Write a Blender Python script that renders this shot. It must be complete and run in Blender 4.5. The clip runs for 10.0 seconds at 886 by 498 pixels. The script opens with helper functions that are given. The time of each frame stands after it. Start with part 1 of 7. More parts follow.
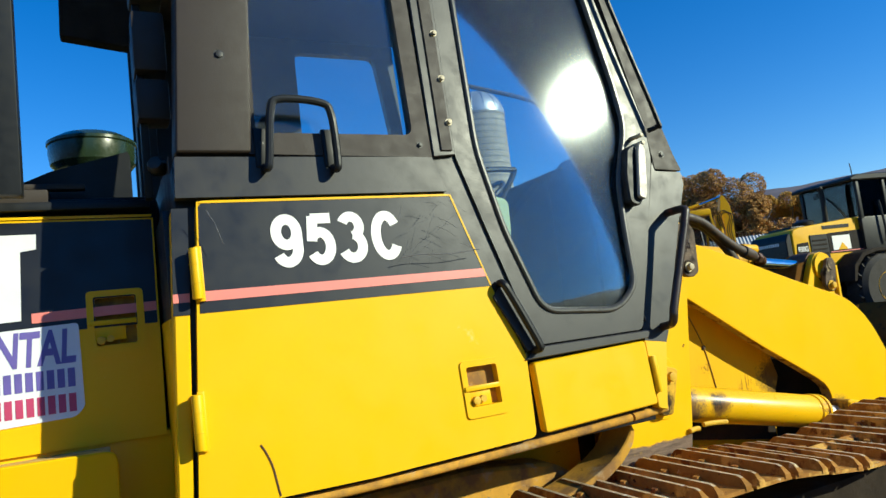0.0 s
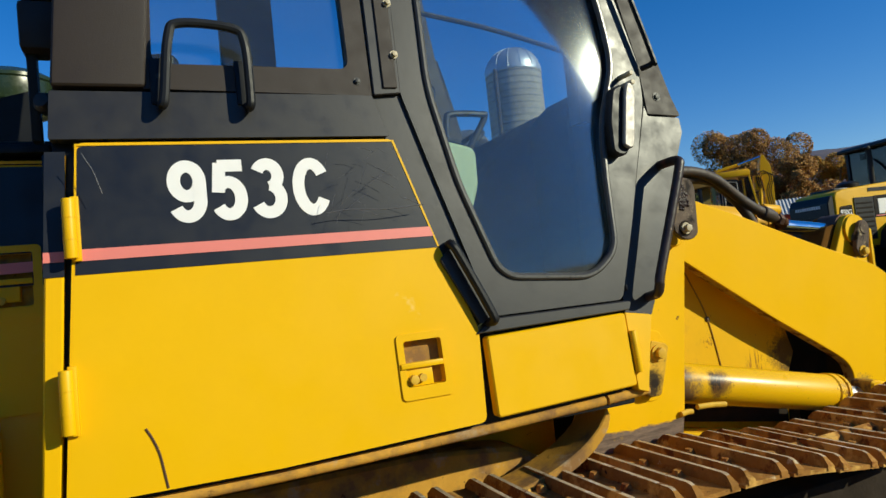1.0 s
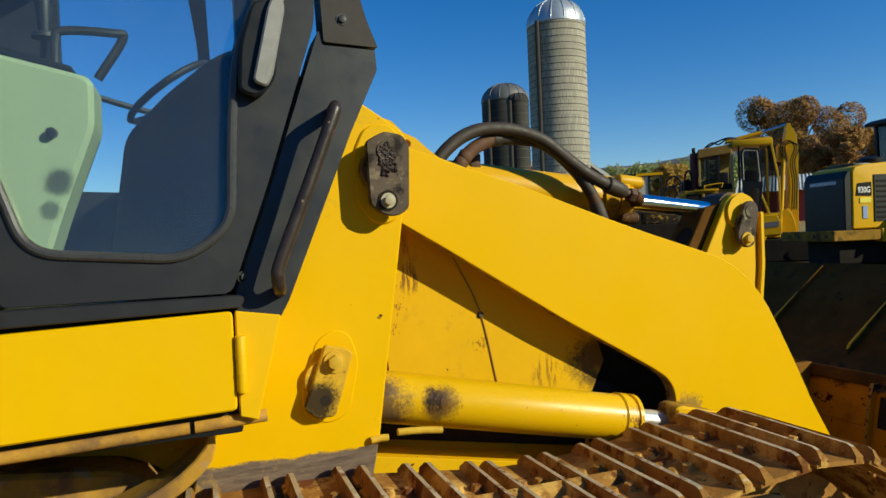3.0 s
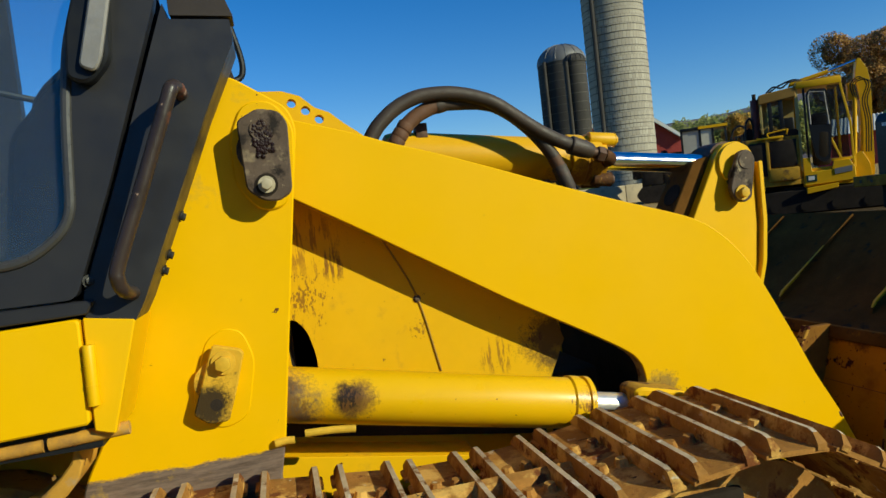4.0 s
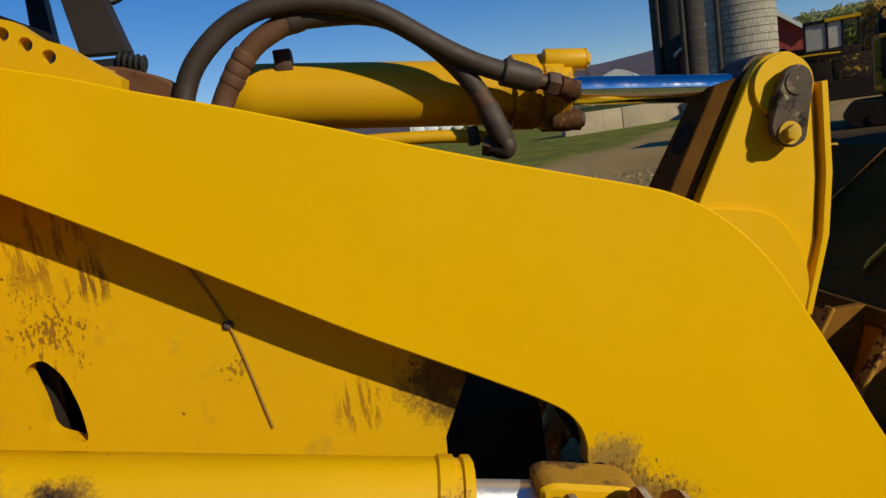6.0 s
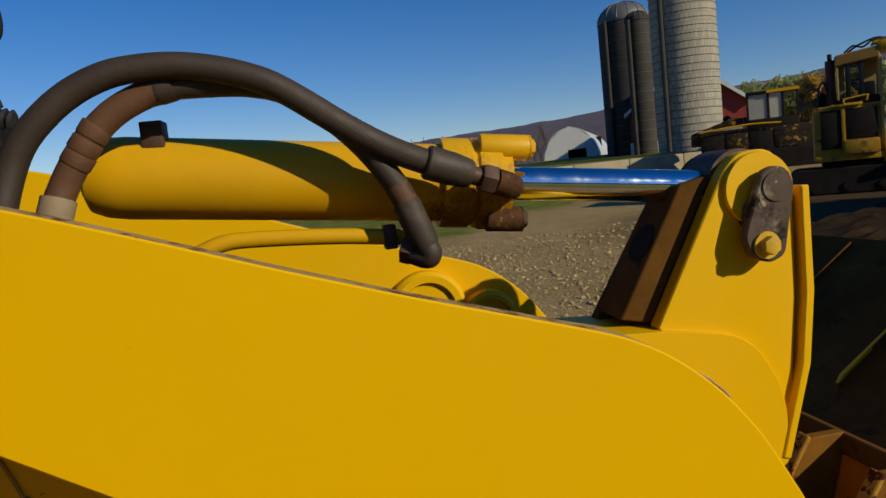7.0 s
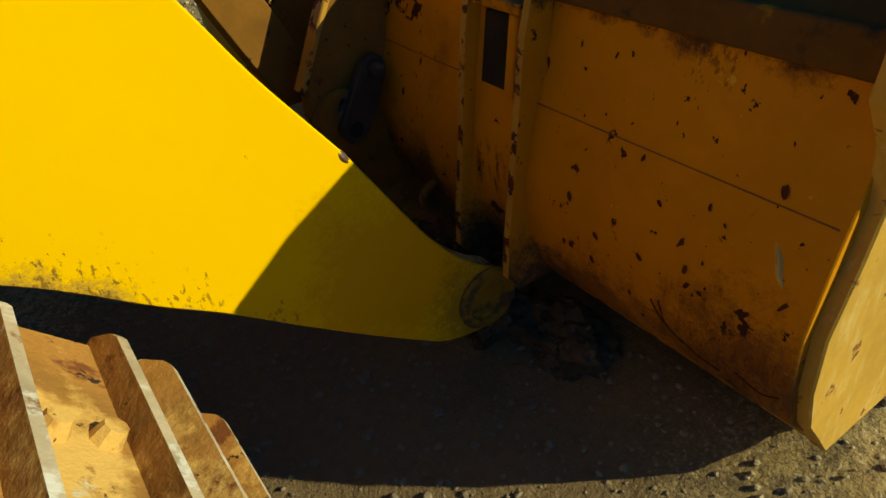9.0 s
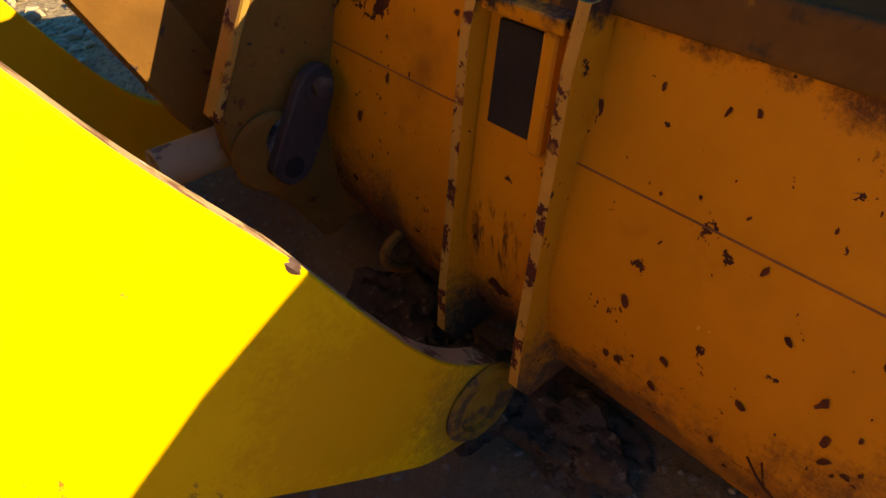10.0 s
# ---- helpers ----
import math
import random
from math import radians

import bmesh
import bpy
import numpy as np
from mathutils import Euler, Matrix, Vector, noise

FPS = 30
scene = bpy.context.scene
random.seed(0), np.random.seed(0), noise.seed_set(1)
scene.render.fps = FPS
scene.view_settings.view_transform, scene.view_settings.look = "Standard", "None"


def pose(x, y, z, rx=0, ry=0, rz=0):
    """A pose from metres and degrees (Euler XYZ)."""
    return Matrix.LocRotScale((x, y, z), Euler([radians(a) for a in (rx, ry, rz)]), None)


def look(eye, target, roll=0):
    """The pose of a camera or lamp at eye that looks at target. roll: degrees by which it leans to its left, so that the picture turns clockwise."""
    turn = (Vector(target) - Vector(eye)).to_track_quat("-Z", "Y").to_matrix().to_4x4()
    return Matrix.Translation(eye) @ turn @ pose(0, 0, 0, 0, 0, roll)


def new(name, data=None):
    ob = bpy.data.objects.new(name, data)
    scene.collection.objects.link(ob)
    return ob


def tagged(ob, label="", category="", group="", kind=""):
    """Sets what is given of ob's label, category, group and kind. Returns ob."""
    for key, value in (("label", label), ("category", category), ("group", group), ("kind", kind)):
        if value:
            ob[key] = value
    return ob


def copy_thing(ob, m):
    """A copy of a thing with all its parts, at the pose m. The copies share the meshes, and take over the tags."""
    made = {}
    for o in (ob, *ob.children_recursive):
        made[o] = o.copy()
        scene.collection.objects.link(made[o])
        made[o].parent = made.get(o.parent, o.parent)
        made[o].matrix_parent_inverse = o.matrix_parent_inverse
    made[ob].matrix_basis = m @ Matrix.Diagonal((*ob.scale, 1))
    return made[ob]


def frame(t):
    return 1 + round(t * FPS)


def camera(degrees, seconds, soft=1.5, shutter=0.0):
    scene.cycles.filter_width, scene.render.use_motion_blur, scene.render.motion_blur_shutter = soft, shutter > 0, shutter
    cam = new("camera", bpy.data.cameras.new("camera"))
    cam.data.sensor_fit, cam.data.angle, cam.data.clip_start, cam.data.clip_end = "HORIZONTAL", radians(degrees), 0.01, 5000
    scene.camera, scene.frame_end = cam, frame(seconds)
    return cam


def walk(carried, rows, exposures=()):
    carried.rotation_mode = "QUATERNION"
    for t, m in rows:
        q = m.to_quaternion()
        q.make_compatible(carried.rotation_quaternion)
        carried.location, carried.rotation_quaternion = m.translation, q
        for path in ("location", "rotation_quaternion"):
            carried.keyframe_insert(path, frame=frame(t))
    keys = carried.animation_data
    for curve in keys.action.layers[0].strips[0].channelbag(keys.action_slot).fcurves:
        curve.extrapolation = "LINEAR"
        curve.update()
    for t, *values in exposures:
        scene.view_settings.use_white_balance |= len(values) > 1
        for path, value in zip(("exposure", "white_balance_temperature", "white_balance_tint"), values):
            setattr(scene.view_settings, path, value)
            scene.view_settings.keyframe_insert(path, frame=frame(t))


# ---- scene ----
cam = camera(66.4, 10.0)
PATH = [
    (0, (-1.161, 0.343, 1.444), (-0.27, 2.122, 1.646), -6.8),
    (0.5, (-0.933, 0.492, 1.435), (-0.055, 2.285, 1.56), -5.5),
    (1, (-0.8, 0.503, 1.433), (-0.012, 2.339, 1.529), -5.9),
    (1.5, (-0.507, 0.392, 1.412), (0.164, 2.274, 1.497), -5.1),
    (2, (-0.194, 0.374, 1.418), (0.557, 2.227, 1.436), -4.7),
    (2.5, (0.105, 0.512, 1.428), (0.9, 2.347, 1.412), -1.2),
    (3.8, (0.782, 0.639, 1.422), (1.254, 2.581, 1.352), -6.5),
    (4, (0.855, 0.652, 1.412), (1.33, 2.593, 1.312), -6.5),
    (4.5, (1.074, 0.831, 1.384), (1.539, 2.769, 1.214), -5.8),
    (5, (1.225, 1.0, 1.389), (1.572, 2.948, 1.103), -6.8),
    (5.2, (1.286, 1.062, 1.382), (1.566, 3.017, 1.067), -8.6),
    (6.3, (1.667, 1.385, 1.516), (1.793, 3.357, 1.21), -7.9),
    (6.5, (1.688, 1.462, 1.541), (1.904, 3.434, 1.293), -6.3),
    (7, (1.727, 1.613, 1.563), (2.026, 3.581, 1.375), -6.0),
    (7.5, (1.791, 1.682, 1.521), (2.169, 3.625, 1.23), -6.7),
    (7.8, (1.841, 1.701, 1.452), (2.284, 3.587, 0.957), -7.4),
    (8, (1.906, 1.679, 1.423), (2.403, 3.522, 0.827), -9.7),
    (8.2, (1.972, 1.659, 1.34), (2.522, 3.438, 0.61), -10.0),
    (8.5, (2.144, 1.628, 1.248), (2.8, 3.227, 0.242), -10.5),
    (8.7, (2.186, 1.629, 1.182), (2.976, 3.138, 0.133), -7.9),
    (9, (2.273, 1.658, 1.098), (3.048, 3.042, -0.12), -10.5),
    (9.5, (2.401, 1.851, 0.986), (3.172, 3.032, -0.432), -8.2),
    (10, (2.437, 2.061, 1.027), (3.351, 3.238, -0.307), -5.7),
]
EXPOSURES = [(0, 0.40, 6250, -1), (0.5, 0.30, 6300, -1), (1, -0.05, 6500, 4), (2.5, -0.08, 6600, 1), (4, -0.08, 6500, -2), (4.5, -0.08, 6500, -2), (5.2, -0.28, 6700, 5), (6.5, -0.58, 6800, 12), (7.5, -0.6, 7000, 13), (8, -0.62, 7200, 14), (8.5, -0.45, 7200, 8), (9, 0.15, 6900, -11), (9.5, 0.85, 7300, 16), (10, 1.25, 7200, 22)]
walk(cam, [(t, look(eye, target, roll)) for t, eye, target, roll in PATH], EXPOSURES)

from mathutils.geometry import tessellate_polygon

# ---- world, sun ----
SUN_AZ, SUN_EL = -47.0, 25.0
SUN_DIR = Vector((math.cos(radians(SUN_EL)) * math.cos(radians(SUN_AZ)), math.cos(radians(SUN_EL)) * math.sin(radians(SUN_AZ)), math.sin(radians(SUN_EL))))
world = bpy.data.worlds.new("world")
scene.world = world
world.use_nodes = True
wn = world.node_tree
sky = wn.nodes.new("ShaderNodeTexSky")
sky.sky_type = "NISHITA"
sky.sun_disc = False
sky.sun_elevation = radians(SUN_EL)
sky.sun_rotation = math.atan2(SUN_DIR.x, SUN_DIR.y)
sky.air_density, sky.dust_density, sky.ozone_density = 1.0, 0.0, 4.0
wn.nodes["Background"].inputs["Strength"].default_value = 0.124
hsv = wn.nodes.new("ShaderNodeHueSaturation")
hsv.inputs["Saturation"].default_value = 1.34
hsv.inputs["Hue"].default_value = 0.508
wn.links.new(sky.outputs[0], hsv.inputs["Color"])
cool = wn.nodes.new("ShaderNodeMix")
cool.data_type, cool.blend_type = "RGBA", "MULTIPLY"
cool.inputs[0].default_value = 1.0
cool.inputs[7].default_value = (1.0, 0.97, 1.06, 1.0)
wn.links.new(hsv.outputs[0], cool.inputs[6])
wn.links.new(cool.outputs[2], wn.nodes["Background"].inputs["Color"])
sun_data = bpy.data.lights.new("sun", "SUN")
sun_data.energy, sun_data.angle, sun_data.color = 5.0, radians(0.53), (1.0, 0.945, 0.715)
sun = new("sun", sun_data)
sun.matrix_world = look(SUN_DIR * 60, (0, 0, 0))


# ---- materials ----
class Nodes:
    """A small wrapper that builds a node material."""

    def __init__(self, name):
        self.m = bpy.data.materials.new(name)
        self.m.use_nodes = True
        self.t = self.m.node_tree
        self.b = self.t.nodes["Principled BSDF"]
        self.co = self.t.nodes.new("ShaderNodeTexCoord").outputs["Object"]

    def add(self, kind, **kw):
        n = self.t.nodes.new(kind)
        for k, v in kw.items():
            n.inputs[k].default_value = v
        return n

    def link(self, a, b):
        self.t.links.new(a, b)

    def noise(self, scale, detail=4.0, rough=0.6, stretch=None):
        n = self.add("ShaderNodeTexNoise", Scale=scale, Detail=detail, Roughness=rough)
        if stretch:
            mp = self.add("ShaderNodeMapping")
            mp.inputs["Scale"].default_value = stretch
            self.link(self.co, mp.inputs["Vector"])
            self.link(mp.outputs[0], n.inputs["Vector"])
        else:
            self.link(self.co, n.inputs["Vector"])
        return n.outputs[0]

    def ramp(self, value, lo, hi, a=0.0, b=1.0):
        n = self.add("ShaderNodeMapRange", **{"From Min": lo, "From Max": hi, "To Min": a, "To Max": b})
        self.link(value, n.inputs["Value"])
        return n.outputs[0]

    def math(self, op, a, b):
        n = self.t.nodes.new("ShaderNodeMath")
        n.operation = op
        for i, v in enumerate((a, b)):
            if isinstance(v, (int, float)):
                n.inputs[i].default_value = v
            else:
                self.link(v, n.inputs[i])
        return n.outputs[0]

    def mix(self, fac, a, b, blend="MIX"):
        n = self.t.nodes.new("ShaderNodeMix")
        n.data_type = "RGBA"
        n.blend_type = blend
        for sock, v in ((n.inputs[0], fac), (n.inputs[6], a), (n.inputs[7], b)):
            if isinstance(v, (int, float)):
                sock.default_value = v
            elif isinstance(v, (tuple, list)):
                sock.default_value = (*v, 1.0)[:4]
            else:
                self.link(v, sock)
        return n.outputs[2]

    def near(self, centre, radius, wobble=1.1, scale=11.0, soft=0.65):
        """1 inside a blot of uneven outline round a place, 0 outside."""
        d = self.t.nodes.new("ShaderNodeVectorMath")
        d.operation = "DISTANCE"
        self.link(self.co, d.inputs[0])
        d.inputs[1].default_value = centre
        w = self.math("MULTIPLY", self.math("SUBTRACT", self.noise(scale, 8, 0.75), 0.5), wobble * radius * 2)
        w = self.math("ADD", w, self.math("MULTIPLY", self.math("SUBTRACT", self.noise(120, 5, 0.8), 0.5), radius * 1.5))
        dd = self.math("ADD", d.outputs["Value"], w)
        return self.ramp(dd, radius * (1 + soft * 0.5), radius * (1 - soft * 0.5))


def surf(name, col, rough=0.5, metal=0.0, var=0.12, vscale=2.5, spots=(), zones=(), bump=0.15, bscale=70.0, streak=None, island=0.0, coat=0.0, spec=0.5, low=None, runs=(), freckles=(), high=None):
    """A worn solid surface. spots: (colour, scale, threshold, softness); zones: (place, radius, colour, strength)."""
    s = Nodes(name)
    if island:
        oi = s.t.nodes.new("ShaderNodeObjectInfo")
        shift = s.t.nodes.new("ShaderNodeVectorMath")
        shift.operation = "ADD"
        s.link(s.co, shift.inputs[0])
        s.link(s.math("MULTIPLY", oi.outputs["Random"], 37.0), shift.inputs[1])
        s.co = shift.outputs[0]
    c = s.mix(s.ramp(s.noise(vscale, 5), 0.3, 0.7), tuple(v * (1 - var) for v in col), tuple(min(1, v * (1 + var)) for v in col))
    fine = s.ramp(s.noise(vscale * 17, 3), 0.35, 0.7)
    c = s.mix(s.math("MULTIPLY", fine, 0.25), c, tuple(v * (1 - 1.4 * var) for v in col))
    if island:
        c = s.mix(s.ramp(oi.outputs["Random"], 0, 1, 0, island), c, tuple(v * 0.45 for v in col))
    r = s.ramp(s.noise(vscale * 5, 4), 0.3, 0.7, max(0.02, rough - 0.08), min(1, rough + 0.1))
    if streak:
        sc, scale, st, amount = streak
        c = s.mix(s.ramp(s.noise(scale, 5, 0.7, st), 0.52, 0.72, 0, amount), c, sc)
    for place, radius, zc, strength in zones:
        c = s.mix(s.math("MULTIPLY", s.near(place, radius), strength), c, zc)
    for place, radius, zc, strength in runs:
        g = s.ramp(s.noise(55, 4, 0.7, (1, 1, 0.13)), 0.5, 0.56)
        c = s.mix(s.math("MULTIPLY", s.math("MULTIPLY", g, s.near(place, radius, 0.9)), strength), c, zc)
    if low:
        lz, ls, lc = low
        sp = s.t.nodes.new("ShaderNodeSeparateXYZ")
        s.link(s.co, sp.inputs[0])
        h = s.math("ADD", sp.outputs[2], s.math("MULTIPLY", s.math("SUBTRACT", s.noise(9, 8, 0.75, (1, 1, 3)), 0.5), 0.06))
        lm = s.mix(s.ramp(s.noise(20, 6, 0.75, (0.4, 1, 3)), 0.35, 0.65), lc, tuple(v * 2.6 for v in lc))
        c = s.mix(s.ramp(h, lz, lz - ls * 0.3), c, lm)
    for place, radius, zc, amount in freckles:
        d = s.t.nodes.new("ShaderNodeVectorMath")
        d.operation = "DISTANCE"
        s.link(s.co, d.inputs[0])
        d.inputs[1].default_value = place
        core = s.math("ADD", s.ramp(d.outputs["Value"], radius, 0.0), s.math("MULTIPLY", s.math("SUBTRACT", s.noise(16, 4), 0.5), 0.35))
        grain = s.math("ADD", s.noise(125, 4, 0.65, (1, 1, 0.5)), s.math("MULTIPLY", core, 0.34))
        c = s.mix(s.ramp(grain, 0.775, 0.82, 0, amount), c, zc)
    if high:
        hz, hc = high
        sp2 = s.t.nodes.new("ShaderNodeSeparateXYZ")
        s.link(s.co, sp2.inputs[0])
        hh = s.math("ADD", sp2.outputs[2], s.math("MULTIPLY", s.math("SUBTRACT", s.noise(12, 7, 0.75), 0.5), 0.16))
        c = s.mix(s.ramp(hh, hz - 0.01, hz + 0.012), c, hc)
    for sc, scale, thr, soft in spots:
        f = s.ramp(s.noise(scale, 6, 0.65), thr, thr + soft)
        c = s.mix(f, c, sc)
        r = s.math("ADD", r, s.math("MULTIPLY", f, 0.2))
    s.link(c, s.b.inputs["Base Color"])
    s.link(r, s.b.inputs["Roughness"])
    s.b.inputs["Metallic"].default_value = metal
    s.b.inputs["Specular IOR Level"].default_value = spec
    if coat:
        s.b.inputs["Coat Weight"].default_value = coat
        s.b.inputs["Coat Roughness"].default_value = 0.25
    if bump:
        bp = s.add("ShaderNodeBump", Strength=bump, Distance=0.004)
        s.link(s.noise(bscale, 5, 0.7), bp.inputs["Height"])
        s.link(bp.outputs[0], s.b.inputs["Normal"])
    return s.m


YEL = (0.79, 0.440, 0.002)
DIRT = (0.10, 0.06, 0.028)
RUST = (0.11, 0.035, 0.012)
GREASE = (0.018, 0.013, 0.011)
paint = surf("yellow_paint", spec=.25, col=YEL, rough=0.42, var=0.035, vscale=1.2, spots=((RUST, 26, 0.765, 0.02), ((0.55, 0.30, 0.02), 9, 0.72, 0.1)), bump=0.05, bscale=35)
paint_door = surf("yellow_door_paint", spec=.18, col=YEL, rough=0.38, var=0.03, vscale=1.6, spots=((RUST, 34, 0.745, 0.012), ((0.85, 0.62, 0.25), 4.5, 0.70, 0.12)), bump=0.04, bscale=9,
                  zones=(((-0.88, 2.13, 1.05), 0.012, (0.20, 0.17, 0.13), 0.8),))
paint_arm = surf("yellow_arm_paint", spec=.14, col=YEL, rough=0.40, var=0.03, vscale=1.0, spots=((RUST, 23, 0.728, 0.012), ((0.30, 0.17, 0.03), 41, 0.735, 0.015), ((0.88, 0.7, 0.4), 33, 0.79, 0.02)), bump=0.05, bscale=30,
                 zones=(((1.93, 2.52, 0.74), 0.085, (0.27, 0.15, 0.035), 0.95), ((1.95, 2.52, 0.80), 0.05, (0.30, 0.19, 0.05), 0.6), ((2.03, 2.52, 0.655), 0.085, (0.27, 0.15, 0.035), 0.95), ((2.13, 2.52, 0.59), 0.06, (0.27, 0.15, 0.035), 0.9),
                        # The wide orange-brown blot tints the shaded end; the small ones are grime.
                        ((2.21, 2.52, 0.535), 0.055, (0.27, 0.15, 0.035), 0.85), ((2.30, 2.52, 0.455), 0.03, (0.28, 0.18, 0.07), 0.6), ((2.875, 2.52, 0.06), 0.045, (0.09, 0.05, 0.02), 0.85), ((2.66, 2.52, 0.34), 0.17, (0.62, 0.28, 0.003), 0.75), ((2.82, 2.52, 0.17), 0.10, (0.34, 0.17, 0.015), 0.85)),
                 freckles=(((1.95, 2.52, 0.72), 0.23, (0.17, 0.085, 0.015), 0.85), ((2.06, 2.52, 0.66), 0.19, (0.17, 0.085, 0.015), 0.85), ((2.18, 2.52, 0.575), 0.16, (0.18, 0.09, 0.015), 0.85), ((2.30, 2.52, 0.465), 0.14, (0.20, 0.10, 0.015), 0.8), ((2.42, 2.52, 0.36), 0.10, (0.24, 0.13, 0.02), 0.7)))
paint_worn = surf("yellow_worn_paint", spec=.15, freckles=(((0.90, 2.65, 1.22), 0.17, (0.20, 0.08, 0.015), 0.8), ((1.60, 2.65, 1.0), 0.08, (0.10, 0.045, 0.015), 0.8), ((1.24, 2.65, 1.08), 0.07, (0.20, 0.08, 0.015), 0.7)), col=(0.74, 0.41, 0.006), rough=0.5, var=0.07, vscale=2.2, spots=((RUST, 17, 0.685, 0.015), (DIRT, 6, 0.70, 0.12), ((0.10, 0.04, 0.015), 44, 0.69, 0.02), ((0.50, 0.28, 0.02), 7, 0.6, 0.15)), bump=0.1, bscale=40,
                  runs=(((0.93, 2.65, 1.37), 0.09, (0.30, 0.13, 0.015), 0.75), ((1.0, 2.65, 1.30), 0.04, (0.16, 0.06, 0.015), 0.8), ((1.47, 2.65, 0.96), 0.05, (0.22, 0.09, 0.015), 0.7)),
                  zones=(((1.66, 2.65, 0.98), 0.09, (0.06, 0.035, 0.02), 0.85),))
paint_tower = surf("yellow_tower_paint", spec=.16, col=YEL, rough=0.42, var=0.04, vscale=1.5, spots=((RUST, 22, 0.715, 0.015), ((0.12, 0.05, 0.02), 55, 0.70, 0.015), ((0.55, 0.33, 0.03), 8, 0.62, 0.12)), bump=0.06, bscale=30,
                   low=(0.893, 0.025, (0.085, 0.060, 0.045)))
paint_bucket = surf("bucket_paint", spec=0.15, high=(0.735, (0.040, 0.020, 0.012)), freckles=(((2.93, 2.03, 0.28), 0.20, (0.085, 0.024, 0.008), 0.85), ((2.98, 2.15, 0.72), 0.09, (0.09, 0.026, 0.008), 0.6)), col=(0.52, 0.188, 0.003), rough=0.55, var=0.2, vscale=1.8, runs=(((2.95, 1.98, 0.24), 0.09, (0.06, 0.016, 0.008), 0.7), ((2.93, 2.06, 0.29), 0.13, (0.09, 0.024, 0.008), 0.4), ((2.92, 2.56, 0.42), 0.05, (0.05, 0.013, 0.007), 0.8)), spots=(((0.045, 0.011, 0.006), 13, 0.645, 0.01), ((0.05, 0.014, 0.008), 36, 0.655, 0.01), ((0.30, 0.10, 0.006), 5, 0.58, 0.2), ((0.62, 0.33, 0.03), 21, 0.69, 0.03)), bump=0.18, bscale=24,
                    zones=(((2.93, 2.0, 0.27), 0.15, (0.06, 0.02, 0.01), 0.7), ((2.93, 2.55, 0.16), 0.16, (0.05, 0.03, 0.022), 0.95), ((2.95, 2.3, 0.22), 0.12, (0.08, 0.035, 0.02), 0.8),
                           ((2.93, 2.85, 0.26), 0.13, (0.05, 0.03, 0.02), 0.9), ((2.99, 2.2, 0.745), 0.035, (0.05, 0.014, 0.008), 0.9), ((2.99, 2.05, 0.75), 0.04, (0.05, 0.014, 0.008), 0.9), ((2.99, 2.35, 0.75), 0.03, (0.05, 0.014, 0.008), 0.9), ((2.99, 2.8, 0.75), 0.04, (0.05, 0.014, 0.008), 0.8)))
# Dirt on the upper plate; on the gusset sides it stands for shade.
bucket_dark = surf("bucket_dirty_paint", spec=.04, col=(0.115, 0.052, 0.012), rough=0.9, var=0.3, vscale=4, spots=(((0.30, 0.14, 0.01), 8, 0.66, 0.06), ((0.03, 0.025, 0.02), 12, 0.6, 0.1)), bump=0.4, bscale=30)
bucket_edge = surf("bucket_worn_edge", spec=.15, col=(0.43, 0.215, 0.03), rough=0.65, var=0.2, vscale=6, spots=(((0.08, 0.02, 0.01), 26, 0.535, 0.02), ((0.45, 0.2, 0.02), 9, 0.55, 0.1)), bump=0.25, bscale=60)
cyl_paint = surf("cylinder_paint", (0.78, 0.44, 0.004), 0.33, spec=0.35, var=0.05, vscale=2, spots=((RUST, 16, 0.695, 0.015), ((0.25, 0.12, 0.02), 40, 0.70, 0.02)), bump=0.06, bscale=26,
                 freckles=(((0.83, 2.345, 0.99), 0.15, (0.20, 0.10, 0.02), 0.8), ((1.0, 2.345, 0.975), 0.10, (0.15, 0.07, 0.02), 0.85), ((1.62, 2.37, 0.85), 0.09, (0.22, 0.09, 0.015), 0.8)),
                 zones=(((0.815, 2.36, 0.99), 0.085, (0.20, 0.125, 0.055), 0.95), ((0.835, 2.36, 0.955), 0.05, (0.13, 0.085, 0.05), 0.8), ((0.825, 2.36, 1.04), 0.03, (0.08, 0.05, 0.03), 0.8), ((1.0, 2.355, 0.975), 0.045, (0.17, 0.085, 0.025), 0.9), ((0.985, 2.35, 0.985), 0.030, GREASE, 0.95), ((1.63, 2.4, 0.84), 0.04, (0.3, 0.13, 0.02), 0.6)))
tilt_paint = surf("tilt_cylinder_paint", spec=.25, col=(0.70, 0.37, 0.006), rough=0.45, var=0.08, vscale=3, spots=((RUST, 12, 0.70, 0.05),), bump=0.08, bscale=30,
                  zones=(((1.92, 3.05, 1.50), 0.07, (0.13, 0.05, 0.02), 0.6), ((2.02, 3.02, 1.49), 0.10, (0.16, 0.065, 0.02), 0.85), ((1.94, 3.03, 1.46), 0.06, (0.22, 0.09, 0.02), 0.7), ((1.19, 3.0, 1.66), 0.05, (0.20, 0.09, 0.02), 0.45)))
greasy = surf("greasy_steel", (0.10, 0.068, 0.048), 0.6, metal=0.0, spec=0.25, var=0.35, vscale=10, spots=(((0.30, 0.23, 0.14), 11, 0.55, 0.12), (GREASE, 15, 0.54, 0.1), ((0.38, 0.30, 0.18), 32, 0.64, 0.05)), bump=0.3, bscale=90)
dusty_plate = surf("dusty_plate", (0.64, 0.37, 0.03), 0.6, spec=0.15, var=0.18, vscale=10, spots=((GREASE, 14, 0.62, 0.08),), bump=0.25, bscale=80, zones=(((0.66, 2.30, 1.03), 0.05, GREASE, 0.95),))
